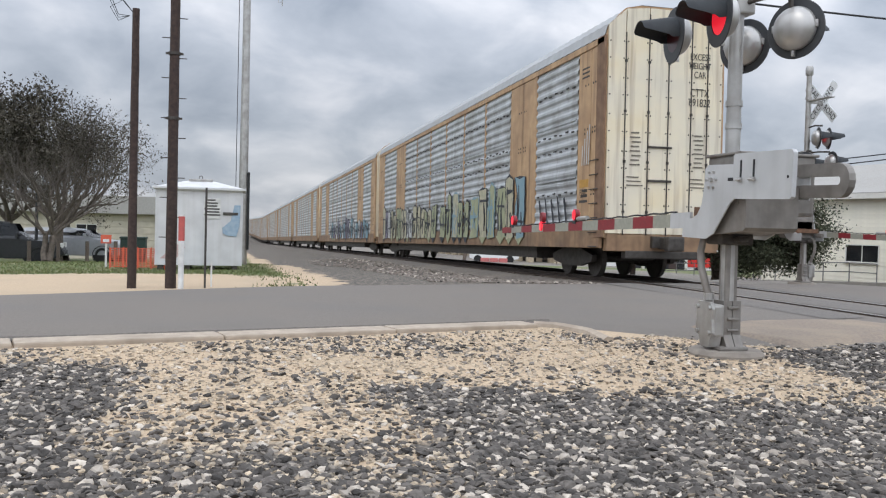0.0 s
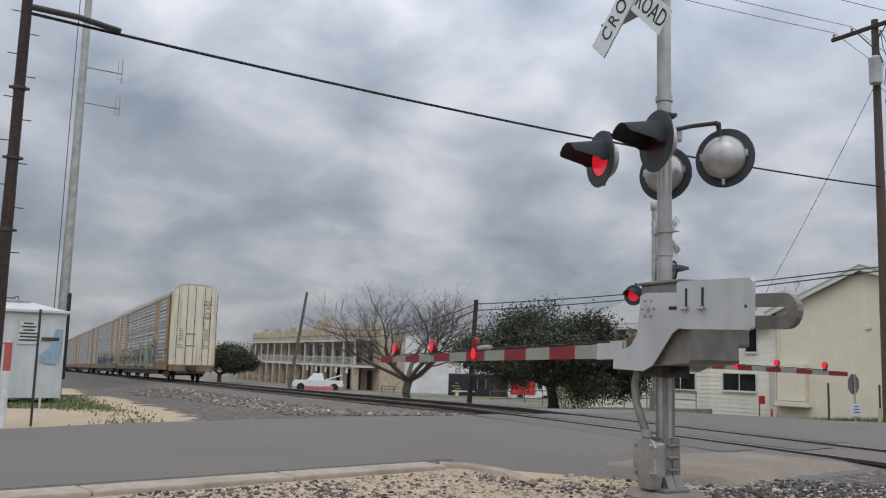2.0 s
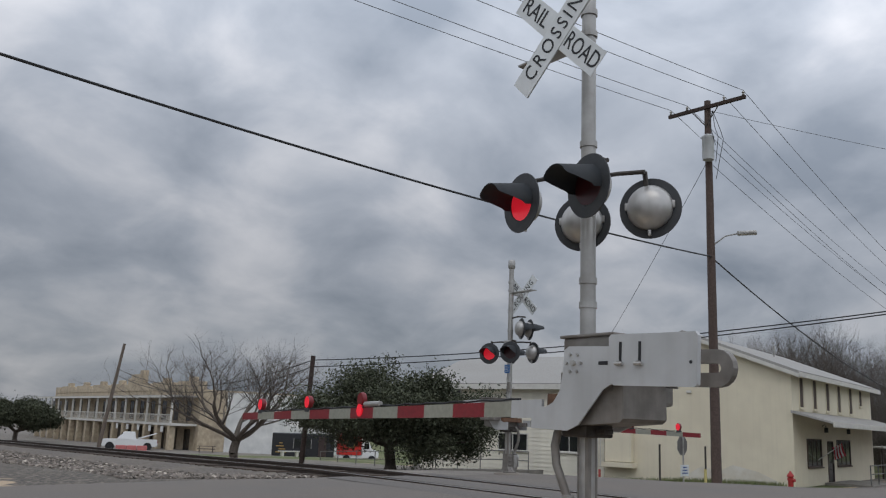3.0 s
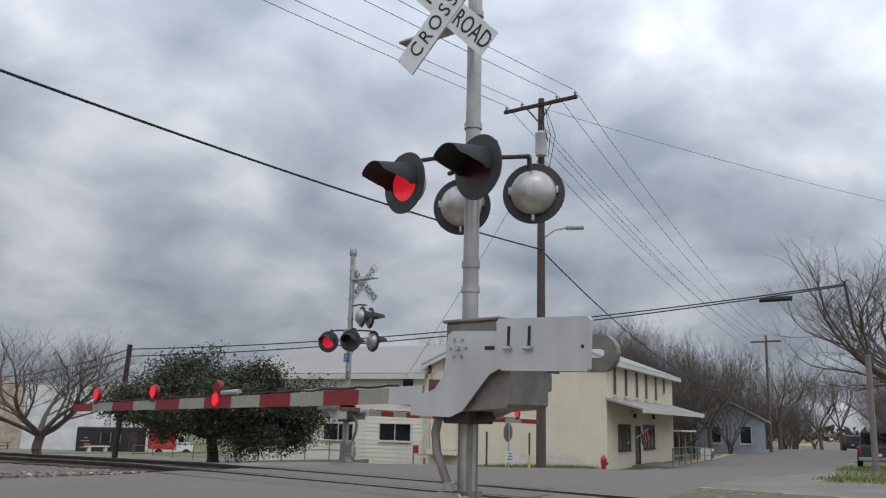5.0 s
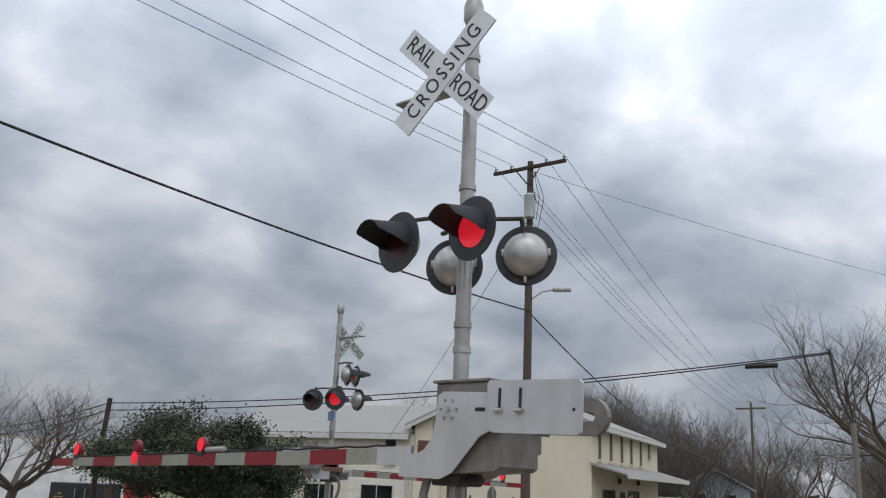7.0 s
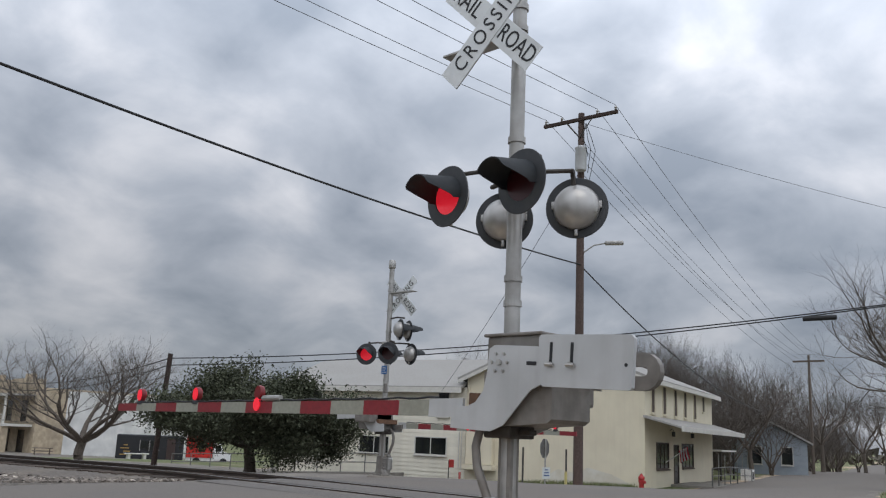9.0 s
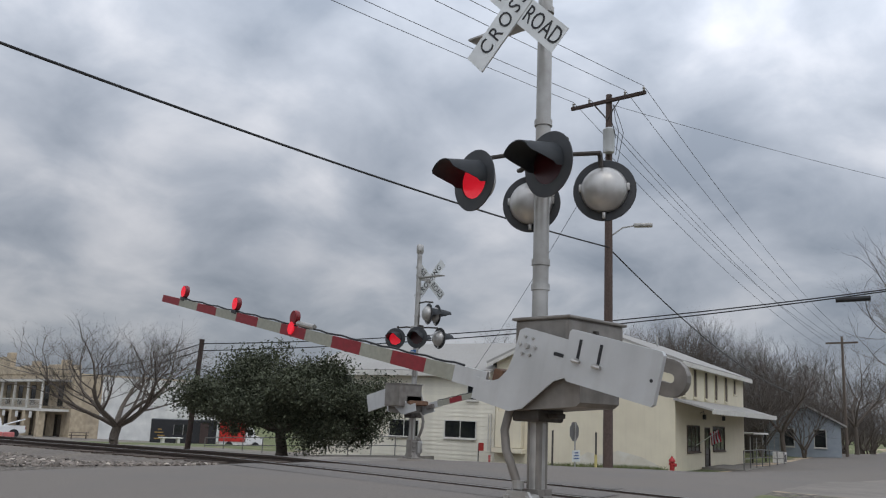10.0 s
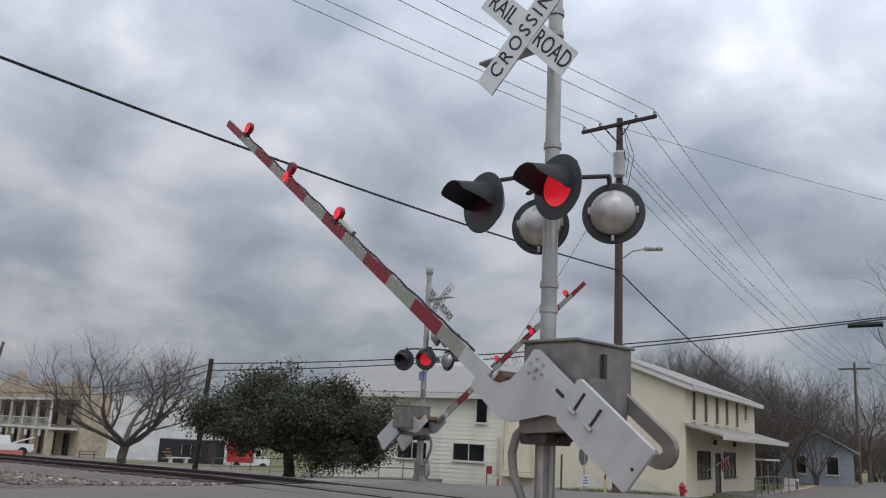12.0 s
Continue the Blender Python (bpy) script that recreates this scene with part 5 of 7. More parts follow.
part("transformer", lathe(bmesh.new(), [(0.0, 10.35 - pz), (0.19, 10.37 - pz), (0.20, 10.42 - pz), (0.20, 11.12 - pz), (0.215, 11.14 - pz), (0.215, 11.2 - pz), (0.1, 11.28 - pz), (0.0, 11.28 - pz)], 18, pose(-0.26, -0.17, 0)), M("transformer_grey", (0.52, 0.53, 0.53), 0.5, color2=(0.45, 0.46, 0.46), scale=4, streak=0.2), ppole, "grey cylindrical transformer", smooth=True)
for k in range(3):
    part("jumper", tube(bmesh.new(), [(0, -0.2, 12.2 - pz), (-0.35 + 0.3 * k, -0.3, 11.6 - pz), (-0.3 + 0.3 * k, -0.4, 11.2 - pz), (-0.1, -0.35, 10.9 - pz - 0.6 * k)], 0.012, 5), cable_mat, ppole)
lm = part("lamp_arm", tube(bmesh.new(), [(0, 0, 7.4 - pz), (0.25, -0.4, 7.75 - pz), (0.45, -0.75, 7.82 - pz)], 0.025, 6), galv, ppole)
part("lamp_head", box(bmesh.new(), -0.13, -0.32, -0.07, 0.13, 0.32, 0.06, bevel=0.05, m=pose(0.6, -1.0, 7.83 - pz, 0, 0, 30)), galv, ppole, "grey cobra head street lamp", smooth=True)


def cable(name, label, a, b, drop, r, mat=None):
    return tagged(part(name, tube(bmesh.new(), sag(a, b, drop), r, 6), mat or cable_mat), label, "cable")


cable("overhead_cable", "thick black overhead cable between wooden poles", (-0.85, 15.15, 6.12), (23.8, 19.5, 7.0), 0.25, 0.024)
cable("overhead_cable", "thick black overhead cable between wooden poles", (23.8, 19.5, 6.95), (58, 28, 3.6), 0.7, 0.026)
q = [arm_m @ Vector((dx, -0.1, 0.2)) + Vector((PP.x, PP.y, pz)) for dx in (-1.42, -0.75, 0.7, 1.42)]
for k, p in enumerate(q):
    d = Vector((-60, -2.0, 0.45))
    cable("power_line", "thin grey overhead power line", p, p + d, 1.0, 0.010, wire_mat)
    cable("power_line", "thin grey overhead power line", p, Vector((74, 30.3, 8.6)) + Vector((-0.1, 0.55 * (1.5 - k), 0)), 0.9, 0.010, wire_mat)
for k in range(2):
    cable("power_line", "thin grey overhead power line", (23.8, 19.5, 11.3 - k), (74, 30.3, 7.6 - 0.5 * k), 0.9, 0.010, wire_mat)
cable("power_line", "thin grey overhead power line", (23.8, 19.5, 12.2), (46, 8, 10.3), 0.3, 0.008, wire_mat)
cable("service_wire", "thin service wire from pole to building", (23.8, 19.6, 10.4), (31.5, 33.0, 3.2), 0.2, 0.010)

P4 = Vector((19.6, 39.3, 0))
pole4 = wood_post("utility_pole", "leaning wooden utility pole beside a parking lot", P4.x, P4.y, 5.35, 0.13, 0.11, wood_pole, (0, 3))
P3 = Vector((20.5, 73.5, 0))
pole3 = wood_post("utility_pole", "leaning wooden utility pole beside the railway", P3.x, P3.y, 8.6, 0.16, 0.11, wood_grey, (0, 8))
RP = Vector((30.9, 11.05, 0))
right_pole = wood_post("utility_pole", "grey wooden pole with a bent dark riser above it", RP.x, RP.y, 3.9, 0.11, 0.09, M("pale_grey_wood", (0.22, 0.185, 0.155), 0.9, color2=(0.16, 0.135, 0.115), scale=16, bump=0.4))
rz = land(RP.x, RP.y)
part("riser", tube(bmesh.new(), [(0, 0, 3.6 - rz), (-0.1, 0.35, 4.6 - rz), (-0.15, 0.55, 6.2 - rz)], 0.05, 6), steel_dark, right_pole)
part("top_bar", tube(bmesh.new(), [(-0.3, 0.4, 6.2 - rz), (0.1, 0.7, 6.22 - rz)], 0.025, 6), steel_dark, right_pole)
for k in range(2):
    a = Vector((19.85, 39.3, 3.95 - 0.32 * k))
    cable("telephone_cable", "black telephone cable slung between poles", a, (30.75, 11.6, 6.05 - 0.4 * k + 0.35 * (k == 1)), 0.45, 0.022)
    cable("telephone_cable", "black telephone cable slung between poles", a, (21.3, 73.3, 4.6 - 0.5 * k), 1.3, 0.022)
part_sleeve = thing("cable_splice", "black cable splice case hanging on a telephone cable", "splice case", pose(29.9, 13.7, 5.55, 0, 0, -68.5))
part("splice_body", C((-0.55, 0, 0), (0.55, 0, 0.05), 0.09, seg=12), cable_mat, part_sleeve)
FP = Vector((74, 30.4, 0))
fpole = wood_post("utility_pole", "distant brown wooden power pole with crossarm", FP.x, FP.y, 9.9, 0.14, 0.10, wood_grey)
part("crossarm", B(-0.12, -1.3, 9.3, 0.0, 1.3, 9.45), wood_grey, fpole)

# ---- buildings ----
stucco = M("cream_stucco", (0.72, 0.655, 0.50), 0.9, color2=(0.68, 0.615, 0.47), scale=1.5, bump=0.15, bump_scale=60, stain=(0.62, 0.555, 0.42), stain_scale=0.35, stain_amount=0.5, streak=0.12, streak_color=(0.4, 0.36, 0.27))
siding_mat = M("cream_siding", (0.76, 0.72, 0.60), 0.7, color2=(0.71, 0.67, 0.56), scale=3, stain=(0.5, 0.47, 0.39), stain_scale=0.7, stain_amount=0.4, rand=0.05)
white_trim = M("white_trim", (0.62, 0.60, 0.55), 0.7, color2=(0.55, 0.53, 0.48), scale=4)
shingle = M("grey_shingle", (0.36, 0.345, 0.32), 0.95, color2=(0.29, 0.28, 0.26), scale=14, bump=0.3, bump_scale=30, stain=(0.36, 0.35, 0.33), stain_scale=0.5)
brown_wood = M("brown_shutter", (0.10, 0.07, 0.052), 0.8, color2=(0.07, 0.05, 0.04), scale=10)
pane_mat = M("dark_glass", (0.012, 0.014, 0.016), 0.08, spec=0.6)
limestone = M("limestone", (0.52, 0.43, 0.305), 0.95, color2=(0.38, 0.31, 0.22), scale=2.5, bump=0.5, bump_scale=12, stain=(0.26, 0.22, 0.17), stain_scale=0.6, stain_amount=0.6)
white_wall = M("white_painted_wall", (0.74, 0.735, 0.70), 0.85, color2=(0.55, 0.55, 0.53), scale=0.7, stain=(0.46, 0.46, 0.44), stain_scale=0.3)
grey_concrete = M("grey_concrete", (0.27, 0.25, 0.22), 0.9, color2=(0.21, 0.195, 0.17), scale=5, bump=0.3, stain=(0.13, 0.12, 0.105), stain_scale=1.1)
rail_paint = M("rail_paint", (0.16, 0.155, 0.145), 0.6, 0.3)
shade_black = M("painted_interior_shade", (0.02, 0.02, 0.02), 0.9)


def framed(parent, name, m, w, h, mat, mull=1, frame_mat=None, sill=True):
    """A window on the plane y = 0 of the pose m, facing -y: recessed dark pane, frame, mullions and sill."""
    win = new(name)
    win.parent, win.matrix_basis = parent, m
    fm = frame_mat or white_trim
    t = 0.05
    bm = B(-w / 2 - t, -0.03, -t, -w / 2, 0.06, h + t)
    box(bm, w / 2, -0.03, -t, w / 2 + t, 0.06, h + t)
    box(bm, -w / 2, -0.03, h, w / 2, 0.06, h + t)
    box(bm, -w / 2, -0.03, -t, w / 2, 0.06, 0)
    for k in range(mull):
        x = -w / 2 + w * (k + 1) / (mull + 1)
        box(bm, x - 0.02, -0.012, 0, x + 0.02, 0.05, h)
    part("window_frame", bm, fm, win)
    part("pane", B(-w / 2, 0.008, 0, w / 2, 0.02, h), mat, win, "dark window pane")
    if sill:
        part("window_sill", B(-w / 2 - 0.08, -0.09, -t - 0.06, w / 2 + 0.08, 0.0, -t, bevel=0.008), fm, win)
    return win


# two-storey cream building; its own x runs along the street front, y away from the street
ANG = 14.5
hall = thing("corner_building", "two-storey cream stucco corner building with awning and grey roof", "building", pose(36.1, 24.15, 0, 0, 0, ANG))
LX, LY, E0, AP = 15.3, 9.4, 4.15, 6.0
bm = bmesh.new()
prism(bm, [(0, -1.9), (LY, -1.9), (LY, E0 - 0.15), (5.0, AP - 0.12), (0, E0 - 0.0)], 0, LX, Matrix(((0, 1, 0, 0), (1, 0, 0, 0), (0, 0, 1, 0), (0, 0, 0, 1))))
part("building_wall", bm, stucco, hall, "cream stucco wall")
bm = bmesh.new()
sw = Matrix(((0, 1, 0, 0), (1, 0, 0, 0), (0, 0, 1, 0), (0, 0, 0, 1)))
prism(bm, [(-0.45, E0 - 0.16), (5.0, AP + 0.02), (5.0, AP + 0.14), (-0.5, E0 - 0.05)], -0.35, LX + 0.4, sw)
prism(bm, [(LY + 0.4, E0 - 0.25), (5.0, AP + 0.02), (5.0, AP + 0.14), (LY + 0.45, E0 - 0.14)], -0.35, LX + 0.4, sw)
part("roof", bm, shingle, hall, "grey shingle gable roof")
bm = bmesh.new()
prism(bm, [(-0.45, E0 - 0.34), (5.0, AP - 0.16), (5.0, AP + 0.02), (-0.45, E0 - 0.16)], -0.38, -0.34, sw)
prism(bm, [(LY + 0.4, E0 - 0.43), (5.0, AP - 0.16), (5.0, AP + 0.02), (LY + 0.4, E0 - 0.25)], -0.38, -0.34, sw)
box(bm, -0.35, -0.50, E0 - 0.30, LX + 0.4, -0.46, E0 - 0.08)
part("fascia", bm, white_trim, hall)
part("vent_pipe", C((9.0, 3.5, 5.3), (9.0, 3.5, 6.2), 0.05, seg=8), galv, hall)
for k, sx in enumerate((1.45, 3.65, 5.95, 8.15, 10.55, 12.8)):
    h = 1.35 if k < 5 else 0.85
    framed(hall, "window", pose(sx, -0.01, 2.55 if k < 5 else 3.05), 0.62, h, brown_wood, 0, stucco)
bm = bmesh.new()
prism(bm, [(0.02, 2.25), (-1.75, 1.80), (-1.78, 1.88), (0.02, 2.36)], -0.2, 16.0, sw)
part("awning", bm, shingle, hall, "sloped shingle awning over the front")
part("awning_fascia", B(-0.2, -1.82, 1.66, 16.0, -1.76, 1.90), white_trim, hall)
framed(hall, "window", pose(3.2, -0.01, -0.12), 2.3, 1.2, pane_mat, 2, brown_wood)
framed(hall, "window", pose(8.6, -0.01, -0.12), 2.6, 1.2, pane_mat, 2, brown_wood)
dr = framed(hall, "door", pose(6.0, -0.01, -0.95), 0.95, 1.95, pane_mat, 0, brown_wood, sill=False)
part("door_handle", C((0.35, -0.05, 0.9), (0.35, -0.05, 1.1), 0.02, seg=6), galv, dr)
for sx in (4.7, 9.0):
    bm = tube(bmesh.new(), [(sx, 0, 1.75), (sx, -0.15, 1.85), (sx, -0.2, 1.72)], 0.02, 6)
    box(bm, sx - 0.08, -0.28, 1.45, sx + 0.08, -0.12, 1.7, bevel=0.02)
    part("wall_lantern", bm, black_metal, hall)
part("letter_box", B(7.05, -0.1, 0.1, 7.25, -0.01, 0.35, bevel=0.01), black_metal, hall)
part("wall_lamp", B(-0.09, 4.7, 3.10, -0.01, 4.95, 3.22, bevel=0.02), white_trim, hall)
part("whitewash", P([(0.3, -1.4), (5.2, -1.4), (5.0, -0.75), (4.3, -0.35), (3.4, -0.5), (2.8, -0.2), (1.6, -0.45), (0.8, -0.8)], -0.006, -0.002, Matrix(((0, 1, 0, 0), (1, 0, 0, 0), (0, 0, 1, 0), (0, 0, 0, 1)))), M("whitewash", (0.66, 0.63, 0.55), 0.9, color2=(0.58, 0.53, 0.42), scale=2.2), hall)
# flag on a short staff
flag = thing("flag", "striped red and white flag on a wall staff", "flag", pose(36.1, 24.15, 0, 0, 0, ANG) @ pose(3.7, -0.02, 0.15))
part("flag_staff", C((0, 0, 0), (0.35, -1.0, 0.75), 0.018, seg=6), white_plastic, flag)
for k in range(7):
    bm = bmesh.new()
    rows = [[bm.verts.new((0.18 + 0.13 * k * 0.5 + 0.10 * math.sin(j * 0.9 + k * 0.5) + 0.09 * j, -0.62 - 0.05 * k, 0.62 + 0.03 * k - 0.12 * j)) for j in range(6)], [bm.verts.new((0.25 + 0.13 * (k + 1) * 0.5 + 0.10 * math.sin(j * 0.9 + k * 0.5 + 0.5) + 0.09 * j, -0.66 - 0.05 * k, 0.65 + 0.03 * k - 0.12 * j)) for j in range(6)]]
    for j in range(5):
        bm.faces.new((rows[0][j], rows[0][j + 1], rows[1][j + 1], rows[1][j]))
    r = bmesh.ops.solidify(bm, geom=bm.faces[:], thickness=0.01)
    part("flag_stripe", bm, sign_white if k % 2 else M("flag_red", (0.45, 0.03, 0.05), 0.8) if "flag_red" not in MATS else MATS["flag_red"], flag)
# entrance step and handrail
step = thing("entrance_ramp", "concrete entrance step and ramp with dark handrails", "ramp", pose(36.1, 24.15, 0, 0, 0, ANG))
part("ramp_slab", B(4.6, -2.2, -1.4, 9.5, -0.05, -0.92, bevel=0.02), grey_concrete, step)
part("ramp_slab", P([(9.5, -1.4), (16.5, -1.4), (16.5, -1.12), (9.5, -0.92)], -2.2, -0.8), grey_concrete, step)
for sx in (4.7, 6.3, 7.9, 9.5, 11.6, 14.0, 16.4):
    part("rail_post", C((sx, -2.1, -1.2), (sx, -2.1, -0.02 - 0.03 * max(0, sx - 9.5)), 0.03, seg=6), rail_paint, step)
for dz in (0.0, -0.4):
    part("hand_rail", tube(bmesh.new(), [(4.7, -2.1, -0.02 + dz), (9.5, -2.1, -0.02 + dz), (16.4, -2.1, -0.23 + dz)], 0.025, 6), rail_paint, step)
shed = thing("carport", "dark open carport with a pale metal roof", "carport", pose(36.1, 24.15, 0, 0, 0, ANG))
part("carport_roof", B(15.6, -0.5, 0.75, 20.5, 5, 0.85), white_trim, shed)
# near-black sheet across the bay; its colour stands in for the shade inside
part("carport_back", B(15.8, 2.5, -1.2, 20.3, 2.6, 0.75), shade_black, shed)
for sx in (15.9, 20.2):
    part("carport_post", B(sx - 0.05, -0.4, -1.2, sx + 0.05, -0.3, 0.75), steel_dark, shed)

# wing with lap siding, in line with the gable
wing = thing("siding_wing", "cream lap-sided wing with dark windows and grey roof", "building", pose(36.1, 24.15, 0, 0, 0, ANG))
WY0, WY1, WE = 9.42, 21.5, 3.5
part("wing_wall", B(0.02, WY0, -2.2, 9.0, WY1, WE), siding_mat, wing)
board = None
for k in range(24):
    z0 = -1.75 + 0.22 * k
    if board is None:
        bm = bmesh.new()
        prism(bm, [(0.0, 0.0), (-0.03, 0.0), (-0.008, 0.225), (0.0, 0.225)], WY0, WY1)
        ob = part("siding_board", bm, siding_mat, wing)
        board = ob.data
    else:
        ob = new("siding_board", board)
        ob.parent = wing
    ob.matrix_basis = pose(0.018, 0, z0)
bm = bmesh.new()
prism(bm, [(-0.45, WE - 0.08), (4.5, 5.3), (4.5, 5.42), (-0.5, WE + 0.04)], WY0 + 0.1, WY1 + 0.4)
prism(bm, [(9.4, WE - 0.08), (4.5, 5.3), (4.5, 5.42), (9.4, WE + 0.04)], WY0 + 0.1, WY1 + 0.4)
part("roof", bm, shingle, wing, "grey shingle roof")
part("fascia", B(-0.52, WY0 + 0.1, WE - 0.28, -0.46, WY1 + 0.4, WE + 0.0), white_trim, wing)
west = lambda s, z: pose(-0.03, s, z, 0, 0, -90)
framed(wing, "window", west(11.45, 0.02), 1.85, 0.85, pane_mat, 1)
framed(wing, "window", west(15.0, -0.05), 1.85, 0.85, pane_mat, 1)
framed(wing, "window", west(10.75, 2.02), 0.62, 1.2, pane_mat, 0)
framed(wing, "window", west(19.0, 2.02), 0.62, 1.2, pane_mat, 0)
meter = B(-0.35, 7.75, -0.35, -0.02, 9.2, 1.45, bevel=0.02)
part("service_cupboard", meter, stucco, hall, "cream box cupboard on the wall")
part("cupboard_shelf", B(-0.55, 7.6, -0.62, -0.02, 9.3, -0.38, bevel=0.02), stucco, hall)
part("downpipe", tube(bmesh.new(), [(-0.06, 9.25, 3.6), (-0.06, 9.25, -0.3)], 0.04, 6), stucco, hall)
for k in range(2):
    part("wall_conduit", tube(bmesh.new(), [(-0.08, 9.6 + 0.15 * k, 1.3), (-0.08, 9.6 + 0.15 * k, -0.6)], 0.03, 6), white_trim, wing)
# long ramp with rails before the wing
ramp = thing("access_ramp", "long grey concrete access ramp with steel railings", "ramp", pose(36.1, 24.15, 0, 0, 0, ANG))
part("ramp_wall", P([(12.3, -1.9), (27.5, -2.3), (27.5, -1.7), (16.0, -1.1), (12.3, -0.95)], -2.6, -1.2, Matrix(((0, 1, 0, 0), (1, 0, 0, 0), (0, 0, 1, 0), (0, 0, 0, 1)))), grey_concrete, ramp, "stained concrete ramp wall")
for k in range(11):
    s = 12.4 + 1.5 * k
    zb = -0.95 - 0.05 * max(0, s - 14)
    part("rail_post", C((-2.5, s, zb - 0.1), (-2.5, s, zb + 0.9), 0.03, seg=6), rail_paint, ramp)
for dz in (0.9, 0.45):
    part("hand_rail", tube(bmesh.new(), [(-2.5, 12.4, -0.95 + dz), (-2.5, 14, -0.95 + dz), (-2.5, 27.4, -1.62 + dz)], 0.025, 6), rail_paint, ramp)

# long limestone building with a two-storey porch, across the lot
stone = thing("limestone_building", "long two-storey limestone building with porch and stepped parapet", "building")
SX, SY0, SY1, SB = 39.0, 98.9, 162.0, -3.0
part("building_wall", B(SX, SY0, SB - 1.5, SX + 22, SY1, 4.2), limestone, stone, "weathered limestone block wall")
part("white_end_wall", B(SX + 3.2, SY0 - 0.06, SB - 1.5, SX + 22.1, SY0 + 0.1, 4.0), white_wall, stone, "white painted end wall")
rs = random.Random(9)
y = SY0
k = 0
while y < SY1 - 1:
    w = (2.6, 1.4, 3.4, 1.2)[k % 4]
    tall_bit = (0.9, 1.5, 1.0, 0.5)[k % 4] + (1.2 if 118 < y < 124 else 0)
    part("parapet_block", B(SX - 0.1, y, 4.15, SX + 0.6, min(y + w, SY1), 4.2 + tall_bit, bevel=0.04), limestone, stone)
    y += w
    k += 1
part("porch_roof", B(SX - 3.0, SY0 + 0.6, 3.25, SX - 0.02, SY1, 3.42), shingle, stone, "pale flat porch roof")
part("porch_edge", B(SX - 3.06, SY0 + 0.5, 3.12, SX - 3.0, SY1, 3.36), white_trim, stone)
part("porch_floor", B(SX - 3.0, SY0 + 0.6, 0.0, SX - 0.02, SY1, 0.25), white_trim, stone)
baluster = None
for k in range(16):
    y = SY0 + 1.0 + 4.0 * k
    part("stone_pier", B(SX - 3.0, y, SB - 1.0, SX - 2.3, y + 0.75, 0.0, bevel=0.04), limestone, stone, "square limestone pier")
    part("porch_post", B(SX - 2.9, y + 0.25, 0.25, SX - 2.7, y + 0.45, 3.2), white_trim, stone)
    part("porch_rail", B(SX - 2.85, y + 0.5, 1.15, SX - 2.78, y + 4.2, 1.25), white_trim, stone)
    for j in range(12):
        if baluster is None:
            ob = part("baluster", B(-0.015, -0.015, 0, 0.015, 0.015, 0.9), white_trim, stone)
            baluster = ob.data
        else:
            ob = new("baluster", baluster)
            ob.parent = stone
        ob.matrix_basis = pose(SX - 2.815, y + 0.715 + 0.3 * j, 0.25)
    framed(stone, "doorway", pose(SX - 0.02, y + 2.2, SB + 0.1, 0, 0, -90), 1.6, 2.5, pane_mat, 1, brown_wood, sill=False)
    framed(stone, "window", pose(SX - 0.02, y + 2.2, 0.6, 0, 0, -90), 1.3, 2.2, pane_mat, 1, brown_wood, sill=False)
    if k < 5:
        part("notice_card", B(SX - 3.03, y + 1.9, -0.75, SX - 3.0, y + 2.7, -0.1), white_plastic, stone)
# pale block house west of the railway
lime = thing("block_house", "low pale limestone house behind bare trees", "building", pose(-12.5, 60, -1.5))
part("building_wall", B(-14, 0, -0.5, 11.5, 8, 3.1), M("pale_limestone", (0.50, 0.455, 0.36), 0.95, color2=(0.42, 0.385, 0.31), scale=2, bump=0.4, bump_scale=14, stain=(0.33, 0.31, 0.26), stain_scale=0.7), lime)
for k in range(7):
    part("stone_course", B(-14, -0.03, 0.1 + 0.42 * k, 11.5, 0.0, 0.47 + 0.42 * k, bevel=0.02), MATS["pale_limestone"], lime)
part("roof", P([(-14.6, 3.05), (12, 3.05), (11, 4.2), (-13.6, 4.2)], -0.5, 8.5), shingle, lime)
framed(lime, "window", pose(-1.5, -0.04, 1.0), 1.2, 1.3, pane_mat, 1)
framed(lime, "window", pose(4.0, -0.04, 1.0), 1.2, 1.3, pane_mat, 1)
# blue-grey house far down the street
bh = thing("blue_house", "pale blue clapboard house behind bare trees", "house", pose(67, 33.5, -1.0, 0, 0, -62))
bmm = bmesh.new()
prism(bmm, [(-0.2, 0), (5.0, 0), (5.0, 2.6), (2.4, 4.0), (-0.2, 2.6)], 0, 8)
bb = part("building_wall", bmm, M("blue_clapboard", (0.31, 0.345, 0.375), 0.8, color2=(0.27, 0.305, 0.335), scale=3, stain=(0.22, 0.25, 0.28), stain_scale=0.8), bh)
bmm = bmesh.new()
prism(bmm, [(-0.6, 2.45), (2.4, 4.05), (5.4, 2.45), (5.4, 2.6), (2.4, 4.2), (-0.6, 2.6)], -0.3, 8.3)
part("roof", bmm, shingle, bh)
framed(bh, "window", pose(1.2, -0.03, 0.9), 0.8, 1.3, pane_mat, 0)
framed(bh, "window", pose(3.5, -0.03, 0.9), 0.8, 1.3, pane_mat, 0)
wire_fence = thing("wire_fence", "grey wire fence before a wooded yard", "fence", pose(58, 31.0, -1.0, 0, 0, 10))
for k in range(14):
    part("fence_post", C((k * 1.6, 0, 0), (k * 1.6, 0, 1.5), 0.03, seg=6), galv, wire_fence)
for k in range(6):
    part("fence_wire", tube(bmesh.new(), [(0, 0, 0.2 + 0.24 * k), (20.8, 0, 0.2 + 0.24 * k)], 0.014, 4), wire_mat, wire_fence)

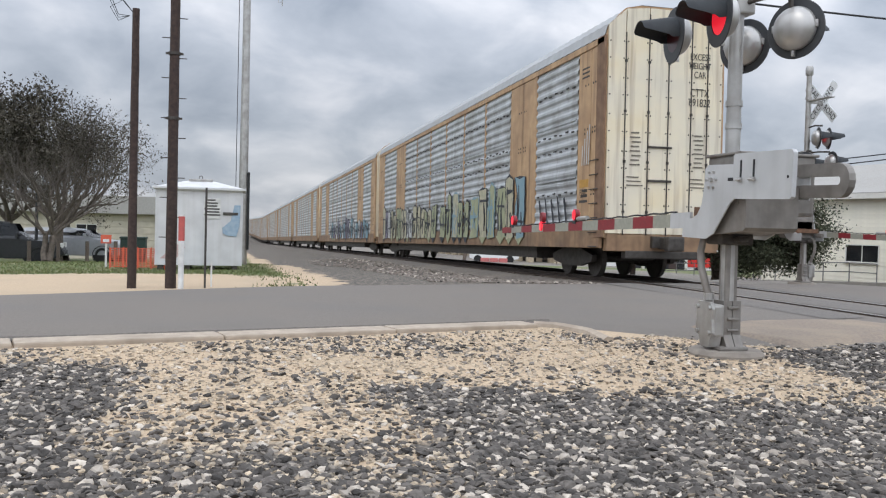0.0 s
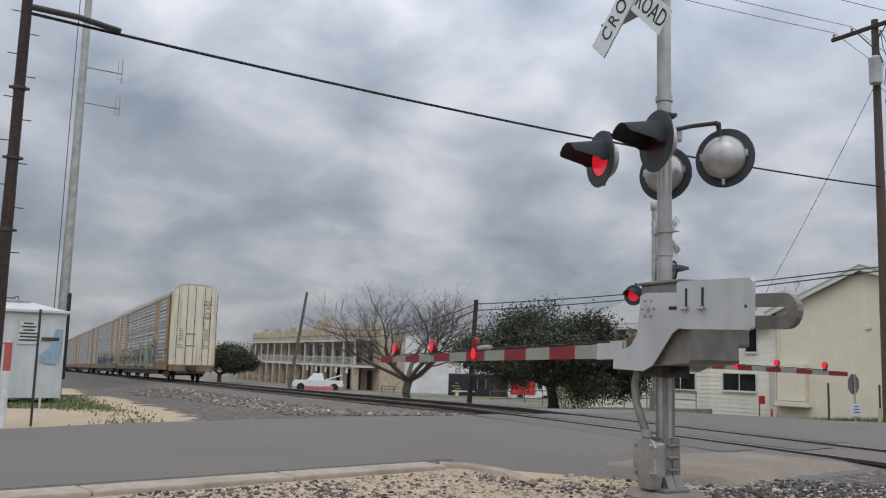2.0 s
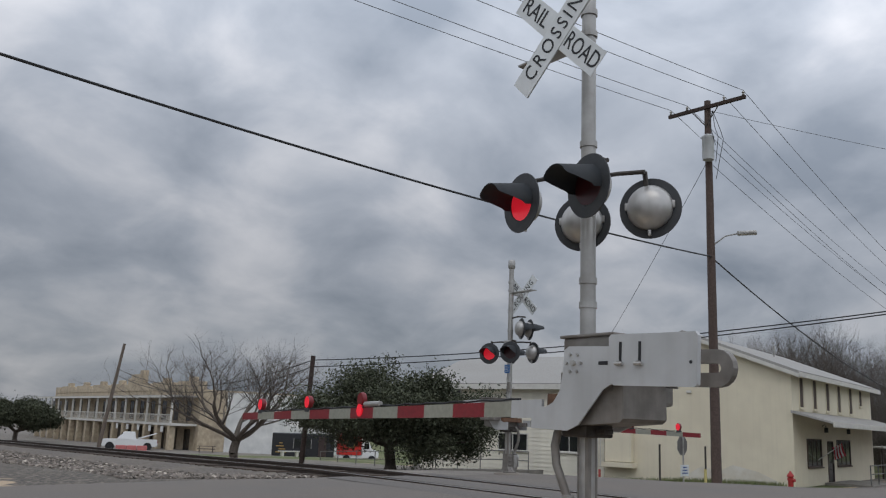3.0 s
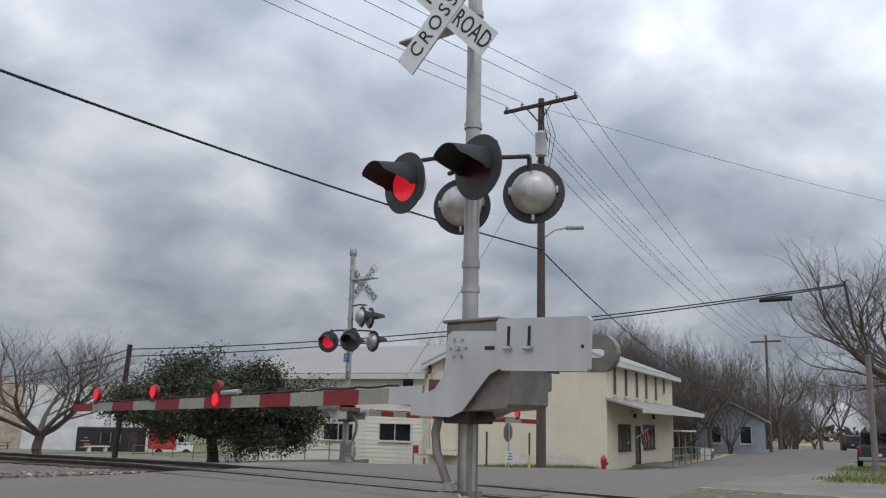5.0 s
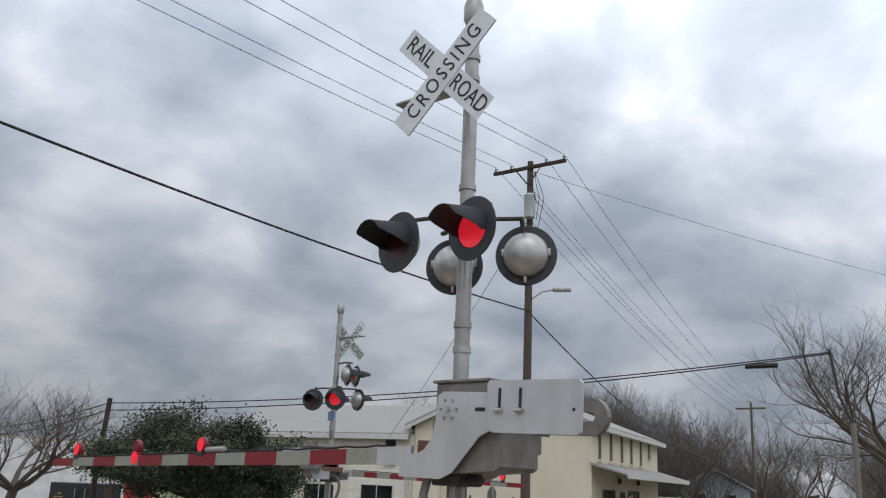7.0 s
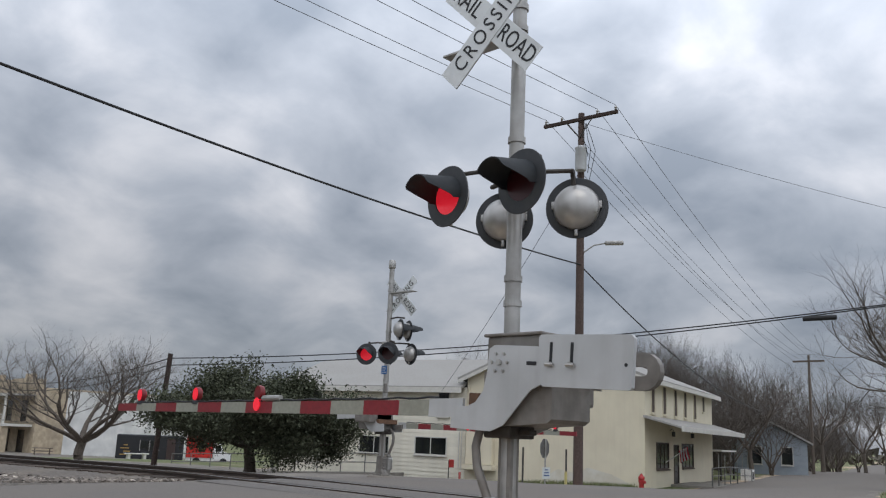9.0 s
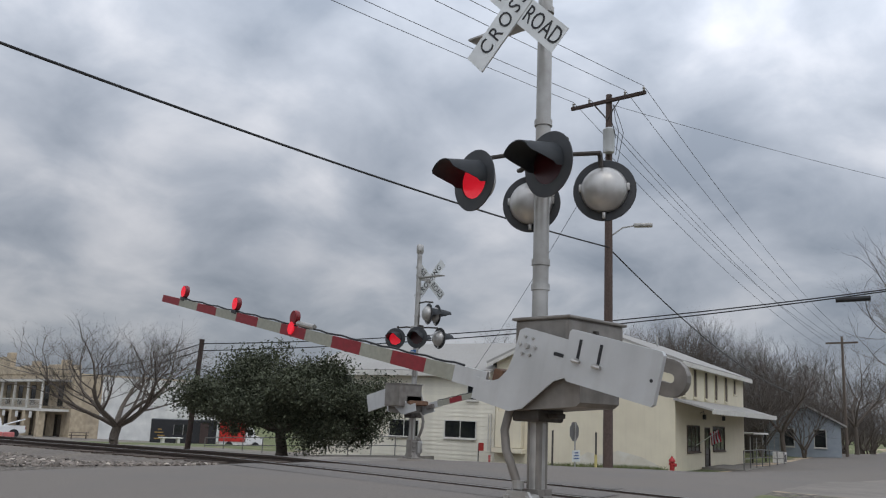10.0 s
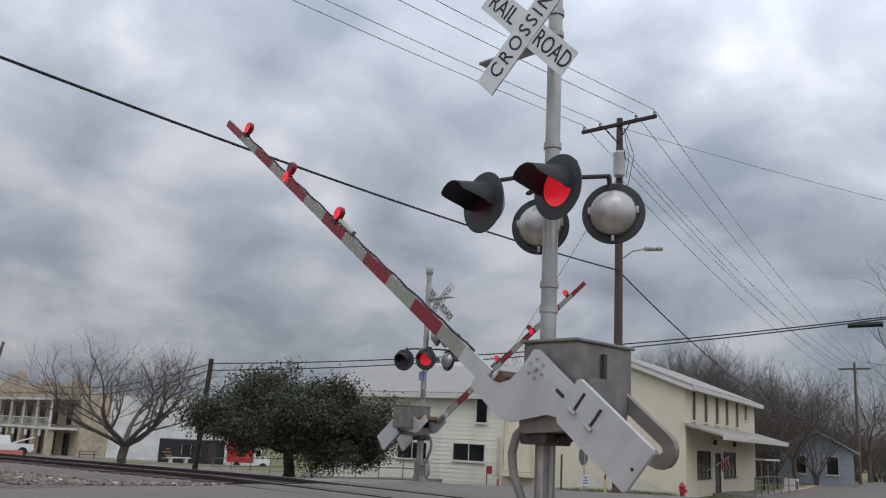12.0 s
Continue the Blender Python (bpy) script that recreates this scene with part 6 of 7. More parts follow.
# ---- trees ----
bark = M("grey_bark", (0.145, 0.118, 0.095), 0.95, color2=(0.085, 0.07, 0.058), scale=12, bump=0.5, bump_scale=30)
twig = M("twig_bark", (0.112, 0.095, 0.081), 0.95, color2=(0.082, 0.069, 0.059), scale=6)
leaf_dark = M("live_oak_leaf", (0.056, 0.064, 0.040), 0.75, color2=(0.082, 0.088, 0.055), scale=2.5, spec=0.2, rand=0.5, island=True)
leaf_dull = M("dull_leaf", (0.066, 0.060, 0.047), 0.9, color2=(0.09, 0.08, 0.062), spec=0.15, scale=2.5, rand=0.4, island=True)


def branching(seed, height, spread, trunk_h, r0, depth, forks=3, leafy=0.0, leaf_size=0.1, up=0.35, stems=1, whip=1.0, droop=0.0, loose=2.6):
    """Limbs as tapering tubes that fork again and again; leaves as small bent blades in clumps on the outer twigs."""
    rng = random.Random(seed)
    V, F, TV, TF, LV, LF = [], [], [], [], [], []

    def tubeseg(p0, p1, ra, rb, thick):
        vs, fs = (V, F) if thick else (TV, TF)
        n = 7 if ra > 0.06 else (5 if thick else 3)
        d = (p1 - p0).normalized()
        q = d.to_track_quat("Z", "Y")
        b = len(vs)
        for p, r in ((p0, ra), (p1, rb)):
            for j in range(n):
                a = 2 * math.pi * j / n
                vs.append(p + q @ Vector((r * math.cos(a), r * math.sin(a), 0)))
        for j in range(n):
            fs.append((b + j, b + (j + 1) % n, b + n + (j + 1) % n, b + n + j))

    def clump(p):
        for _ in range(int(leafy)):
            o = p + Vector((rng.gauss(0, 1), rng.gauss(0, 1), rng.gauss(0, 0.8))) * leaf_size * loose
            e = Euler((rng.uniform(-1.2, 1.2), rng.uniform(-1.2, 1.2), rng.uniform(0, 6.28)))
            s = leaf_size * rng.uniform(0.6, 1.4)
            b = len(LV)
            for c in ((-s, 0, 0), (0, -0.45 * s, 0.12 * s), (s, 0, 0), (0, 0.45 * s, 0.12 * s)):
                v = Vector(c)
                v.rotate(e)
                LV.append(o + v)
            LF.append((b, b + 1, b + 2))
            LF.append((b, b + 2, b + 3))

    def grow(p, d, length, r, lev):
        steps = 4 if lev < depth else 3
        for k in range(steps):
            nd = (d + Vector((rng.uniform(-1, 1), rng.uniform(-1, 1), rng.uniform(-0.7, 0.9))) * (0.16 + 0.05 * lev) + Vector((0, 0, up * 0.10 - droop * 0.05 * lev))).normalized()
            e = p + nd * length / steps
            rb = r * (0.86 if lev < depth else 0.7)
            tubeseg(p, e, r, rb, r > 0.02)
            p, d, r = e, nd, rb
            if lev >= depth - 1 and leafy:
                clump(p)
            if lev < depth and k >= 1:
                for _ in range(1 if rng.random() < 0.75 else 2):
                    a = Vector((rng.uniform(-1, 1), rng.uniform(-1, 1), rng.uniform(-0.25, 0.8) * (1 if up > 0 else 0.5)))
                    nd2 = (d * 0.75 + a.normalized() * 0.85).normalized()
                    grow(p, nd2, length * rng.uniform(0.55, 0.8) * whip, r * rng.uniform(0.5, 0.68), lev + 1)
        if lev < depth:
            grow(p, (d + Vector((rng.uniform(-.3, .3), rng.uniform(-.3, .3), 0.1))).normalized(), length * 0.7 * whip, r * 0.8, lev + 1)

    for s in range(stems):
        lean = Vector((rng.uniform(-0.25, 0.25), rng.uniform(-0.25, 0.25), 1)).normalized() if stems > 1 else Vector((rng.uniform(-0.06, 0.06), rng.uniform(-0.06, 0.06), 1))
        p, r = Vector((rng.uniform(-0.1, 0.1) * (stems > 1), rng.uniform(-0.1, 0.1) * (stems > 1), -0.15)), r0
        tubeseg(p, p + Vector((0, 0, 0.3)), r * 1.5, r * 1.05, True)
        p = p + Vector((0, 0, 0.3))
        for k in range(3):
            e = p + lean * trunk_h / 3 + Vector((rng.uniform(-0.06, 0.06), rng.uniform(-0.06, 0.06), 0))
            tubeseg(p, e, r, r * 0.93, True)
            p, r = e, r * 0.93
        for k in range(forks):
            a = 2 * math.pi * (k + rng.uniform(-0.3, 0.3)) / forks
            d = Vector((math.cos(a) * spread, math.sin(a) * spread, 1.0 if up > 0.2 else 0.55)).normalized()
            grow(p, d, height * 0.30, r * 0.68, 1)
    return (V, F), (TV, TF), (LV, LF)


def raw(name, data, mat, parent, label=""):
    if not data[0]:
        return
    me = bpy.data.meshes.new(name)
    me.from_pydata([tuple(v) for v in data[0]], [], data[1])
    me.materials.append(mat)
    ob = new(name, me)
    ob.parent = parent
    if label:
        ob["label"] = label


def tree(name, label, x, y, leaf_mat=None, wide=1.0, turn=0, z=None, group="", **k):
    limb, tw, lf = branching(**k)
    top = max(v.z for v in limb[0] + tw[0] + lf[0])
    f = k["height"] / top
    for d in (limb, tw, lf):
        d[0][:] = [Vector((v.x * f * (1 + (wide - 1) * min(1, max(0, v.z * f))), v.y * f * (1 + (wide - 1) * min(1, max(0, v.z * f))), v.z * f)) for v in d[0]]
    ob = thing(name, label, "tree", pose(x, y, land(x, y) if z is None else z, 0, 0, turn), group=group)
    raw("trunk", limb, bark, ob, "grey-brown trunk and limbs")
    raw("twig_growth", tw, twig, ob)
    raw("crown", lf, leaf_mat or leaf_dark, ob, "clumps of small leaves")
    return ob


tree("live_oak", "dark evergreen oak with a broad dense crown", 20.9, 33.8, wide=1.16, turn=25, seed=12, height=5.2, spread=2.1, trunk_h=0.75, r0=0.20, depth=4, forks=7, leafy=46, leaf_size=0.052, loose=4.8, up=0.14, droop=0.3)
tree("bare_tree", "leafless spreading tree with many upright twigs", 18.1, 43.4, wide=1.4, seed=4, height=6.6, spread=1.35, trunk_h=0.8, r0=0.17, depth=5, forks=7, up=0.5)
tree("live_oak", "round dark evergreen tree beside the railway", 24.3, 119, z=-2.9, seed=21, height=6.4, spread=1.2, trunk_h=1.2, r0=0.3, depth=4, forks=5, leafy=26, leaf_size=0.15, up=0.15)
# west side
tree("live_oak", "tall dark oak with a thick crown over a parking place", -8.9, 34.5, leaf_mat=leaf_dull, seed=31, height=7.6, spread=1.0, trunk_h=2.0, r0=0.26, depth=5, forks=4, leafy=3, leaf_size=0.07, up=0.3)
tree("bare_tree", "small leafless many-stemmed tree on the grass", -5.85, 32.5, seed=33, height=4.6, spread=0.8, trunk_h=0.8, r0=0.10, depth=4, forks=3, stems=3, up=0.4)
tree("bare_tree", "dense dark leafless tree on the grass", -6.4, 37.6, leaf_mat=leaf_dull, seed=35, height=7.0, spread=0.72, trunk_h=1.6, r0=0.22, depth=5, forks=5, leafy=1, leaf_size=0.05, up=0.25)
tree("bare_tree", "dense dark tree with sparse dull leaves", -7.0, 42.5, leaf_mat=leaf_dull, seed=37, height=7.2, spread=0.75, trunk_h=1.5, r0=0.24, depth=5, forks=5, leafy=1, leaf_size=0.06, up=0.2)
tree("bare_tree", "dense leafless tree before a pale house", -9.5, 44.0, leaf_mat=leaf_dull, seed=39, height=6.8, spread=1.0, trunk_h=1.6, r0=0.24, depth=5, forks=5, leafy=1, leaf_size=0.06, up=0.3)
# wood behind and beside the street to the east
v1 = tree("bare_tree", "tall leafless tree at the edge of a wood", 62, 40, seed=51, height=11.0, spread=0.7, trunk_h=2.4, r0=0.22, depth=5, forks=4, up=0.5, group="wood along the street")
v2 = tree("bare_tree", "tall leafless tree at the edge of a wood", 72, 38, seed=53, height=9.6, spread=0.9, trunk_h=1.8, r0=0.2, depth=5, forks=4, up=0.4, group="wood along the street")
v3 = tree("brush_tree", "low tangled grey-brown leafless brush", 82, 40, seed=55, height=6.5, spread=0.9, trunk_h=0.5, r0=0.10, depth=5, forks=4, stems=2, up=0.35, group="wood along the street")
rs = random.Random(77)
spots = [(58, 44), (66, 46), (74, 45), (80, 36), (86, 44), (92, 38), (98, 46), (104, 40), (110, 36), (78, 52), (90, 55), (70, 36.5), (84, 33), (95, 33), (116, 42), (64, 37), (56, 50)]
for k, (x, y) in enumerate(spots):
    copy_thing((v1, v2)[k % 2], pose(x + rs.uniform(-1, 1), y + rs.uniform(-1, 1), land(x, y), 0, 0, rs.uniform(0, 360)))
for k in range(20):
    x = 60 + 3.2 * k + rs.uniform(-1, 1)
    y = 34.5 + 0.12 * (x - 60) + rs.uniform(-1, 3)
    copy_thing(v3, pose(x, y, land(x, y) - 0.3, 0, 0, rs.uniform(0, 360)))
for k, (x, y) in enumerate(((61, 31.5), (63.5, 31), (66, 30.6), (64, 33), (70, 32))):
    copy_thing((v3, v2)[k % 2], pose(x, y, land(x, y) - 0.2, 0, 0, 53 * k))
# south side of the street, towards the right
for k, (x, y) in enumerate(((62, 12), (74, 14), (88, 17), (100, 18), (112, 22), (54, 6), (70, 4))):
    copy_thing((v2, v1)[k % 2], pose(x, y, land(x, y), 0, 0, 47 * k))
for k in range(10):
    copy_thing(v3, pose(64 + 6 * k, 13 + 1.0 * k + rs.uniform(-2, 1), land(64 + 6 * k, 14 + k) - 0.3, 0, 0, 71 * k))
for k in range(16):
    x, y = 56 + 4 * (k % 8) + rs.uniform(-1, 1), 7 + 5 * (k // 8) + 0.12 * 4 * (k % 8)
    copy_thing(v3, pose(x, y, land(x, y) - 0.3, 0, 0, 37 * k))
tree("bare_tree", "large spreading leafless oak beside the street", 42.5, 11.6, seed=61, wide=1.15, height=11.0, spread=1.35, trunk_h=2.0, r0=0.27, depth=5, forks=10, up=0.24)
# yard brush before and beside the blue house
for k in range(26):
    p = Vector((56, 29.5, 0)) + RD * rs.uniform(0, 44) + RN * rs.uniform(0.5, 7)
    copy_thing((v3, v3, v1)[k % 3], pose(p.x, p.y, land(p.x, p.y) - 0.3, 0, 0, 83 * k))
# thicket along the south edge of the street
for k in range(18):
    p = RD * (55 + 3.6 * k) + RN * rs.uniform(-4, 2.2)
    copy_thing((v3, v3, v2)[k % 3], pose(p.x, p.y, land(p.x, p.y) - 0.3, 0, 0, 61 * k))
# far woods as one low belt
rng = np.random.default_rng(8)
LV, LF = [], []
for k in range(26000):
    a = rng.uniform(0, 2 * math.pi)
    r = rng.uniform(200, 290)
    x, y = r * math.cos(a), r * math.sin(a)
    z = -3.5 + 9.0 * rng.random() * (0.6 + 0.5 * noise.noise((a * 9, 0, 0)))
    if abs(x - TRACK) < 8 and y > 0:
        continue
    s = rng.uniform(0.8, 2.0)
    b = len(LV)
    for _ in range(3):
        LV.append((x + rng.uniform(-s, s), y + rng.uniform(-s, s), z + rng.uniform(-s, s)))
    LF.append((b, b + 1, b + 2))
me = bpy.data.meshes.new("far_woods")
me.from_pydata(LV, [], LF)
me.materials.append(leaf_dull)
tagged(new("far_woods", me), "low belt of distant grey-brown woods", "woods", kind="stuff")


# grass blades on the verges, as one mesh
def tufts(name, label, count, spot, h, mat, seed):
    rng = np.random.default_rng(seed)
    vs, fs = [], []
    while len(fs) < count:
        x, y = spot(rng)
        z = land(x, y)
        a = rng.uniform(0, 6.28)
        hh = h * rng.uniform(0.5, 1.3)
        w = 0.012 + 0.01 * rng.random()
        b = len(vs)
        vs += [(x - w * math.cos(a), y - w * math.sin(a), z), (x + w * math.cos(a), y + w * math.sin(a), z), (x + rng.uniform(-.6, .6) * hh, y + rng.uniform(-.6, .6) * hh, z + hh)]
        fs.append((b, b + 1, b + 2))
    me = bpy.data.meshes.new(name)
    me.from_pydata(vs, [], fs)
    me.materials.append(mat)
    return tagged(new(name, me), label, "grass", kind="stuff")


blade = M("grass_blade", (0.085, 0.125, 0.035), 0.85, color2=(0.16, 0.16, 0.065), scale=3, rand=0.4, island=True)


def west_verge(rng):
    while True:
        x, y = rng.uniform(-9, 5), 15.2 + 18 * rng.random() ** 1.7
        if rng.random() < cover(x, y)[0]:
            return x, y


def lawn_spot(rng):
    while True:
        x, y = rng.uniform(19, 44), rng.uniform(5, 16)
        if rng.random() < cover(x, y)[0]:
            return x, y


def wall_strip(rng):
    s, n = rng.uniform(0.2, 13), rng.uniform(-2.8, -0.2)
    p = Vector((36.1, 24.15, 0)) + RD * n * 1.0 + RN * s
    return p.x, p.y


tufts("verge_grass", "short green grass on the verge", 16000, west_verge, 0.045, blade, 1)
tufts("lawn_grass", "short green lawn grass", 9000, lawn_spot, 0.07, blade, 2)
tufts("wall_weeds", "ragged green weeds along the building wall", 5000, wall_strip, 0.22, blade, 3)

# ---- vehicles ----
car_glass = M("car_glass", (0.015, 0.017, 0.02), 0.06, spec=0.6)
tyre_mat = M("tyre_rubber", (0.02, 0.02, 0.021), 0.9)
rim_mat = M("alloy_rim", (0.5, 0.5, 0.5), 0.35, 0.7)
tail_red = M("tail_lamp_red", (0.30, 0.012, 0.015), 0.3)


def vehicle(name, label, m, body_mat, kind, L=4.8, W=1.9, H=1.7):
    """A road vehicle along its own +x (front), built from a lofted body, glass, wheels, lamps and bumpers."""
    car = thing(name, label, "car" if kind != "pickup" else "pickup truck", m)
    h2 = L / 2
    if kind == "pickup":
        low = [(-h2, 0.5), (-h2, 1.12), (-0.35 * L / 2, 1.15), (0.12 * L, 1.12), (h2 - 0.25, 1.08), (h2, 0.9), (h2, 0.45), (h2 - 0.4, 0.35), (-h2 + 0.2, 0.38)]
        cab = [(-0.12 * L, 1.12), (-0.09 * L, H), (0.10 * L, H), (0.22 * L, 1.12)]
    else:
        low = [(-h2, 0.45), (-h2 + 0.03, 1.0), (-h2 + 0.15, 1.08), (0.25 * L, 1.02), (h2 - 0.25, 0.92), (h2, 0.7), (h2 - 0.02, 0.38), (h2 - 0.4, 0.28), (-h2 + 0.3, 0.3)]
        cab = [(-h2 + 0.18, 1.05), (-h2 + 0.45, H - 0.05), (-0.1 * L, H), (0.06 * L, H - 0.06), (0.25 * L, 1.02)]
    bm = P(low, -W / 2, W / 2)
    bmesh.ops.bevel(bm, geom=bm.edges[:], offset=0.05, segments=2, affect="EDGES")
    part("body", bm, body_mat, car, smooth=True)
    bm = bmesh.new()
    a = [bm.verts.new((x, -W / 2 + (0.06 if z < 1.2 else 0.2), z)) for x, z in cab]
    b = [bm.verts.new((x, W / 2 - (0.06 if z < 1.2 else 0.2), z)) for x, z in cab]
    n = len(cab)
    bm.faces.new(a)
    bm.faces.new(b[::-1])
    for k in range(n):
        bm.faces.new((a[k], b[k], b[(k + 1) % n], a[(k + 1) % n]))
    bmesh.ops.recalc_face_normals(bm, faces=bm.faces[:])
    bmesh.ops.bevel(bm, geom=bm.edges[:], offset=0.03, segments=2, affect="EDGES")
    part("cabin", bm, body_mat, car, smooth=True)
    cx0, cx1 = cab[0][0], cab[-1][0]
    mid = (cx0 + cx1) / 2
    for sy in (-1, 1):
        for x0, x1 in ((cx0 + 0.28, mid - 0.04), (mid + 0.04, cx1 - 0.5)):
            bm = bmesh.new()
            v = [bm.verts.new(p) for p in ((x0, sy * (W / 2 - 0.075), 1.16), (x1 + 0.25 * (x1 > mid), sy * (W / 2 - 0.075), 1.16), (x1, sy * (W / 2 - 0.185), H - 0.12), (x0 + 0.1, sy * (W / 2 - 0.185), H - 0.12))]
            f = bm.faces.new(v if sy < 0 else v[::-1])
            bmesh.ops.solidify(bm, geom=[f], thickness=-0.02)
            part("side_window", bm, car_glass, car)
    for (xa, za), (xb, zb) in ((cab[-1], cab[-2]), (cab[0], cab[1])):
        sgn = 1 if xa > mid else -1
        bm = bmesh.new()
        v = [bm.verts.new((xa + (xb - xa) * t + 0.02 * sgn, y, za + (zb - za) * t + 0.02)) for t, y in ((0.12, -W / 2 + 0.16), (0.12, W / 2 - 0.16), (0.88, W / 2 - 0.26), (0.88, -W / 2 + 0.26))]
        f = bm.faces.new(v if sgn > 0 else v[::-1])
        bmesh.ops.solidify(bm, geom=[f], thickness=0.015)
        part("windscreen", bm, car_glass, car)
    r = 0.36 if kind == "pickup" else 0.33
    for x in (-0.32 * L, 0.33 * L):
        for sy in (-1, 1):
            wheel = new("wheel")
            wheel.parent, wheel.matrix_basis = car, pose(x, sy * (W / 2 - 0.1), r, 90, 0, 0)
            part("tyre", lathe(bmesh.new(), [(r * 0.62, -0.11), (r * 0.95, -0.11), (r, -0.07), (r, 0.07), (r * 0.95, 0.11), (r * 0.62, 0.11), (r * 0.62, -0.11)], 22), tyre_mat, wheel, smooth=True)
            bm = lathe(bmesh.new(), [(0.0, -0.08), (r * 0.62, -0.07), (r * 0.62, 0.07), (0.0, 0.08)], 20)
            for k in range(5):
                a = 2 * math.pi * k / 5
                cyl(bm, (0, 0, 0), (r * 0.58 * math.cos(a), r * 0.58 * math.sin(a), 0), 0.05, 0.035, seg=6)
            part("rim", bm, rim_mat, wheel)
            part("wheel_arch", lathe(bmesh.new(), [(r * 1.18, -0.02), (r * 1.26, -0.02), (r * 1.26, 0.02), (r * 1.18, 0.02), (r * 1.18, -0.02)], 22), tyre_mat, wheel).location = (0, 0, -0.11 * sy)
    for sy in (-1, 1):
        part("head_lamp", B(h2 - 0.12, sy * (W / 2 - 0.42), 0.72, h2 + 0.01, sy * (W / 2 - 0.08), 0.9, bevel=0.02), white_plastic, car)
        part("tail_lamp", B(-h2 - 0.015, sy * (W / 2 - 0.22), 0.78, -h2 + 0.1, sy * (W / 2 - 0.03), 1.08, bevel=0.02), tail_red, car)
        part("door_mirror", B(0.16 * L, sy * (W / 2 + 0.02), 1.1, 0.16 * L + 0.12, sy * (W / 2 + 0.2), 1.26, bevel=0.03), body_mat, car)
    for x in (-h2 - 0.03, h2 - 0.07):
        part("bumper", B(x, -W / 2 + 0.05, 0.42, x + 0.12, W / 2 - 0.05, 0.6, bevel=0.03), galv if kind == "pickup" else body_mat, car)
    part("number_plate", B(-h2 - 0.04, -0.16, 0.66, -h2 - 0.02, 0.16, 0.80), sign_white, car)
    return car


paint_black_car = M("black_car_paint", (0.018, 0.019, 0.022), 0.25, spec=0.6, color2=(0.022, 0.023, 0.026))
paint_grey_car = M("charcoal_car_paint", (0.035, 0.038, 0.045), 0.25, spec=0.6, color2=(0.04, 0.043, 0.05))
paint_white_car = M("white_car_paint", (0.72, 0.72, 0.71), 0.3, color2=(0.68, 0.68, 0.67))
paint_silver_car = M("silver_car_paint", (0.42, 0.43, 0.45), 0.3, 0.4, color2=(0.38, 0.39, 0.41))
vehicle("sport_utility_car", "black sport utility car parked by the trees", pose(-8.6, 37.5, land(-8.6, 37.5), 0, 0, 5), paint_black_car, "suv", 4.9, 1.95, 1.75)
vehicle("sedan", "silver car parked behind a black one", pose(-6.4, 41.5, land(-6.4, 41.5), 0, 0, -10), paint_silver_car, "suv", 4.6, 1.85, 1.5)
vehicle("pickup_truck", "charcoal pickup truck parked at the verge seen from behind", pose(51.6, 16.3, land(51.6, 16.3), 0, 0, 15), paint_grey_car, "pickup", 5.8, 2.0, 1.9)
vehicle("sport_utility_car", "black sport utility car driving off along the street", pose(109.5, 33.9, land(109.5, 33.9) + 0.06, 0, 0, 15), paint_black_car, "suv", 4.9, 1.95, 1.8)
white_truck = vehicle("pickup_truck", "white pickup truck with raised bed cover", pose(31.2, 98.5, -2.65, 0, 0, 162), paint_white_car, "pickup", 5.8, 2.0, 1.9)
part("bed_cover", box(bmesh.new(), -1.0, -0.9, -0.04, 1.0, 0.9, 0.04, bevel=0.02, m=pose(-1.85, 0, 1.5, 0, 18, 0)), paint_white_car, white_truck)
# food trailer, red box body and white cab in one line
tr_m = pose(41.0, 84.5, -2.95, 0, 0, -29.5)
trailer = thing("food_trailer", "long black food trailer with serving hatch and gold lettering", "trailer", tr_m)
part("trailer_body", B(0, 0, 0.45, 6.3, 2.4, 2.75, bevel=0.08), paint_black_car, trailer)
part("serving_hatch", B(2.2, -0.02, 1.3, 3.9, 0.02, 2.2), car_glass, trailer)
for x in (2.15, 3.93, 3.04):
    part("hatch_frame", B(x, -0.05, 1.25, x + 0.05, -0.02, 2.25), galv, trailer)
part("trailer_door", B(4.7, -0.04, 0.5, 5.5, 0.0, 2.5, bevel=0.01), M("trailer_brown", (0.05, 0.03, 0.025), 0.4), trailer)
for k in range(4):
    part("sign_bar", B(0.4 + 0.3 * (k % 2), -0.015, 0.8 + 0.3 * k, 1.5 - 0.15 * k, -0.005, 0.9 + 0.3 * k), M("gold_paint", (0.35, 0.22, 0.05), 0.5) if k == 0 else MATS["gold_paint"], trailer)
for x in (2.6, 3.5):
    part("wheel", lathe(bmesh.new(), [(0, -0.1), (0.35, -0.1), (0.36, 0.1), (0, 0.1)], 18, pose(x, 0.1, 0.36, 90, 0, 0)), tyre_mat, trailer)
redvan = thing("box_truck", "red box-bodied truck with a white cab and round emblem", "truck", tr_m)
part("box_body", B(6.6, 0.1, 0.75, 9.1, 2.3, 2.8, bevel=0.06), M("red_van_paint", (0.55, 0.03, 0.02), 0.35, color2=(0.48, 0.025, 0.02), scale=3), redvan)
part("emblem", C((8.0, 0.09, 1.9), (8.0, 0.05, 1.9), 0.5, seg=24), paint_black_car, redvan)
part("emblem_ring", lathe(bmesh.new(), [(0.36, 0.0), (0.42, 0.0), (0.42, 0.02), (0.36, 0.02), (0.36, 0.0)], 24, pose(8.0, 0.06, 1.9, 90, 0, 0)), MATS["gold_paint"], redvan)
part("chassis", B(6.6, 0.2, 0.45, 9.3, 2.2, 0.75), white_plastic, redvan)
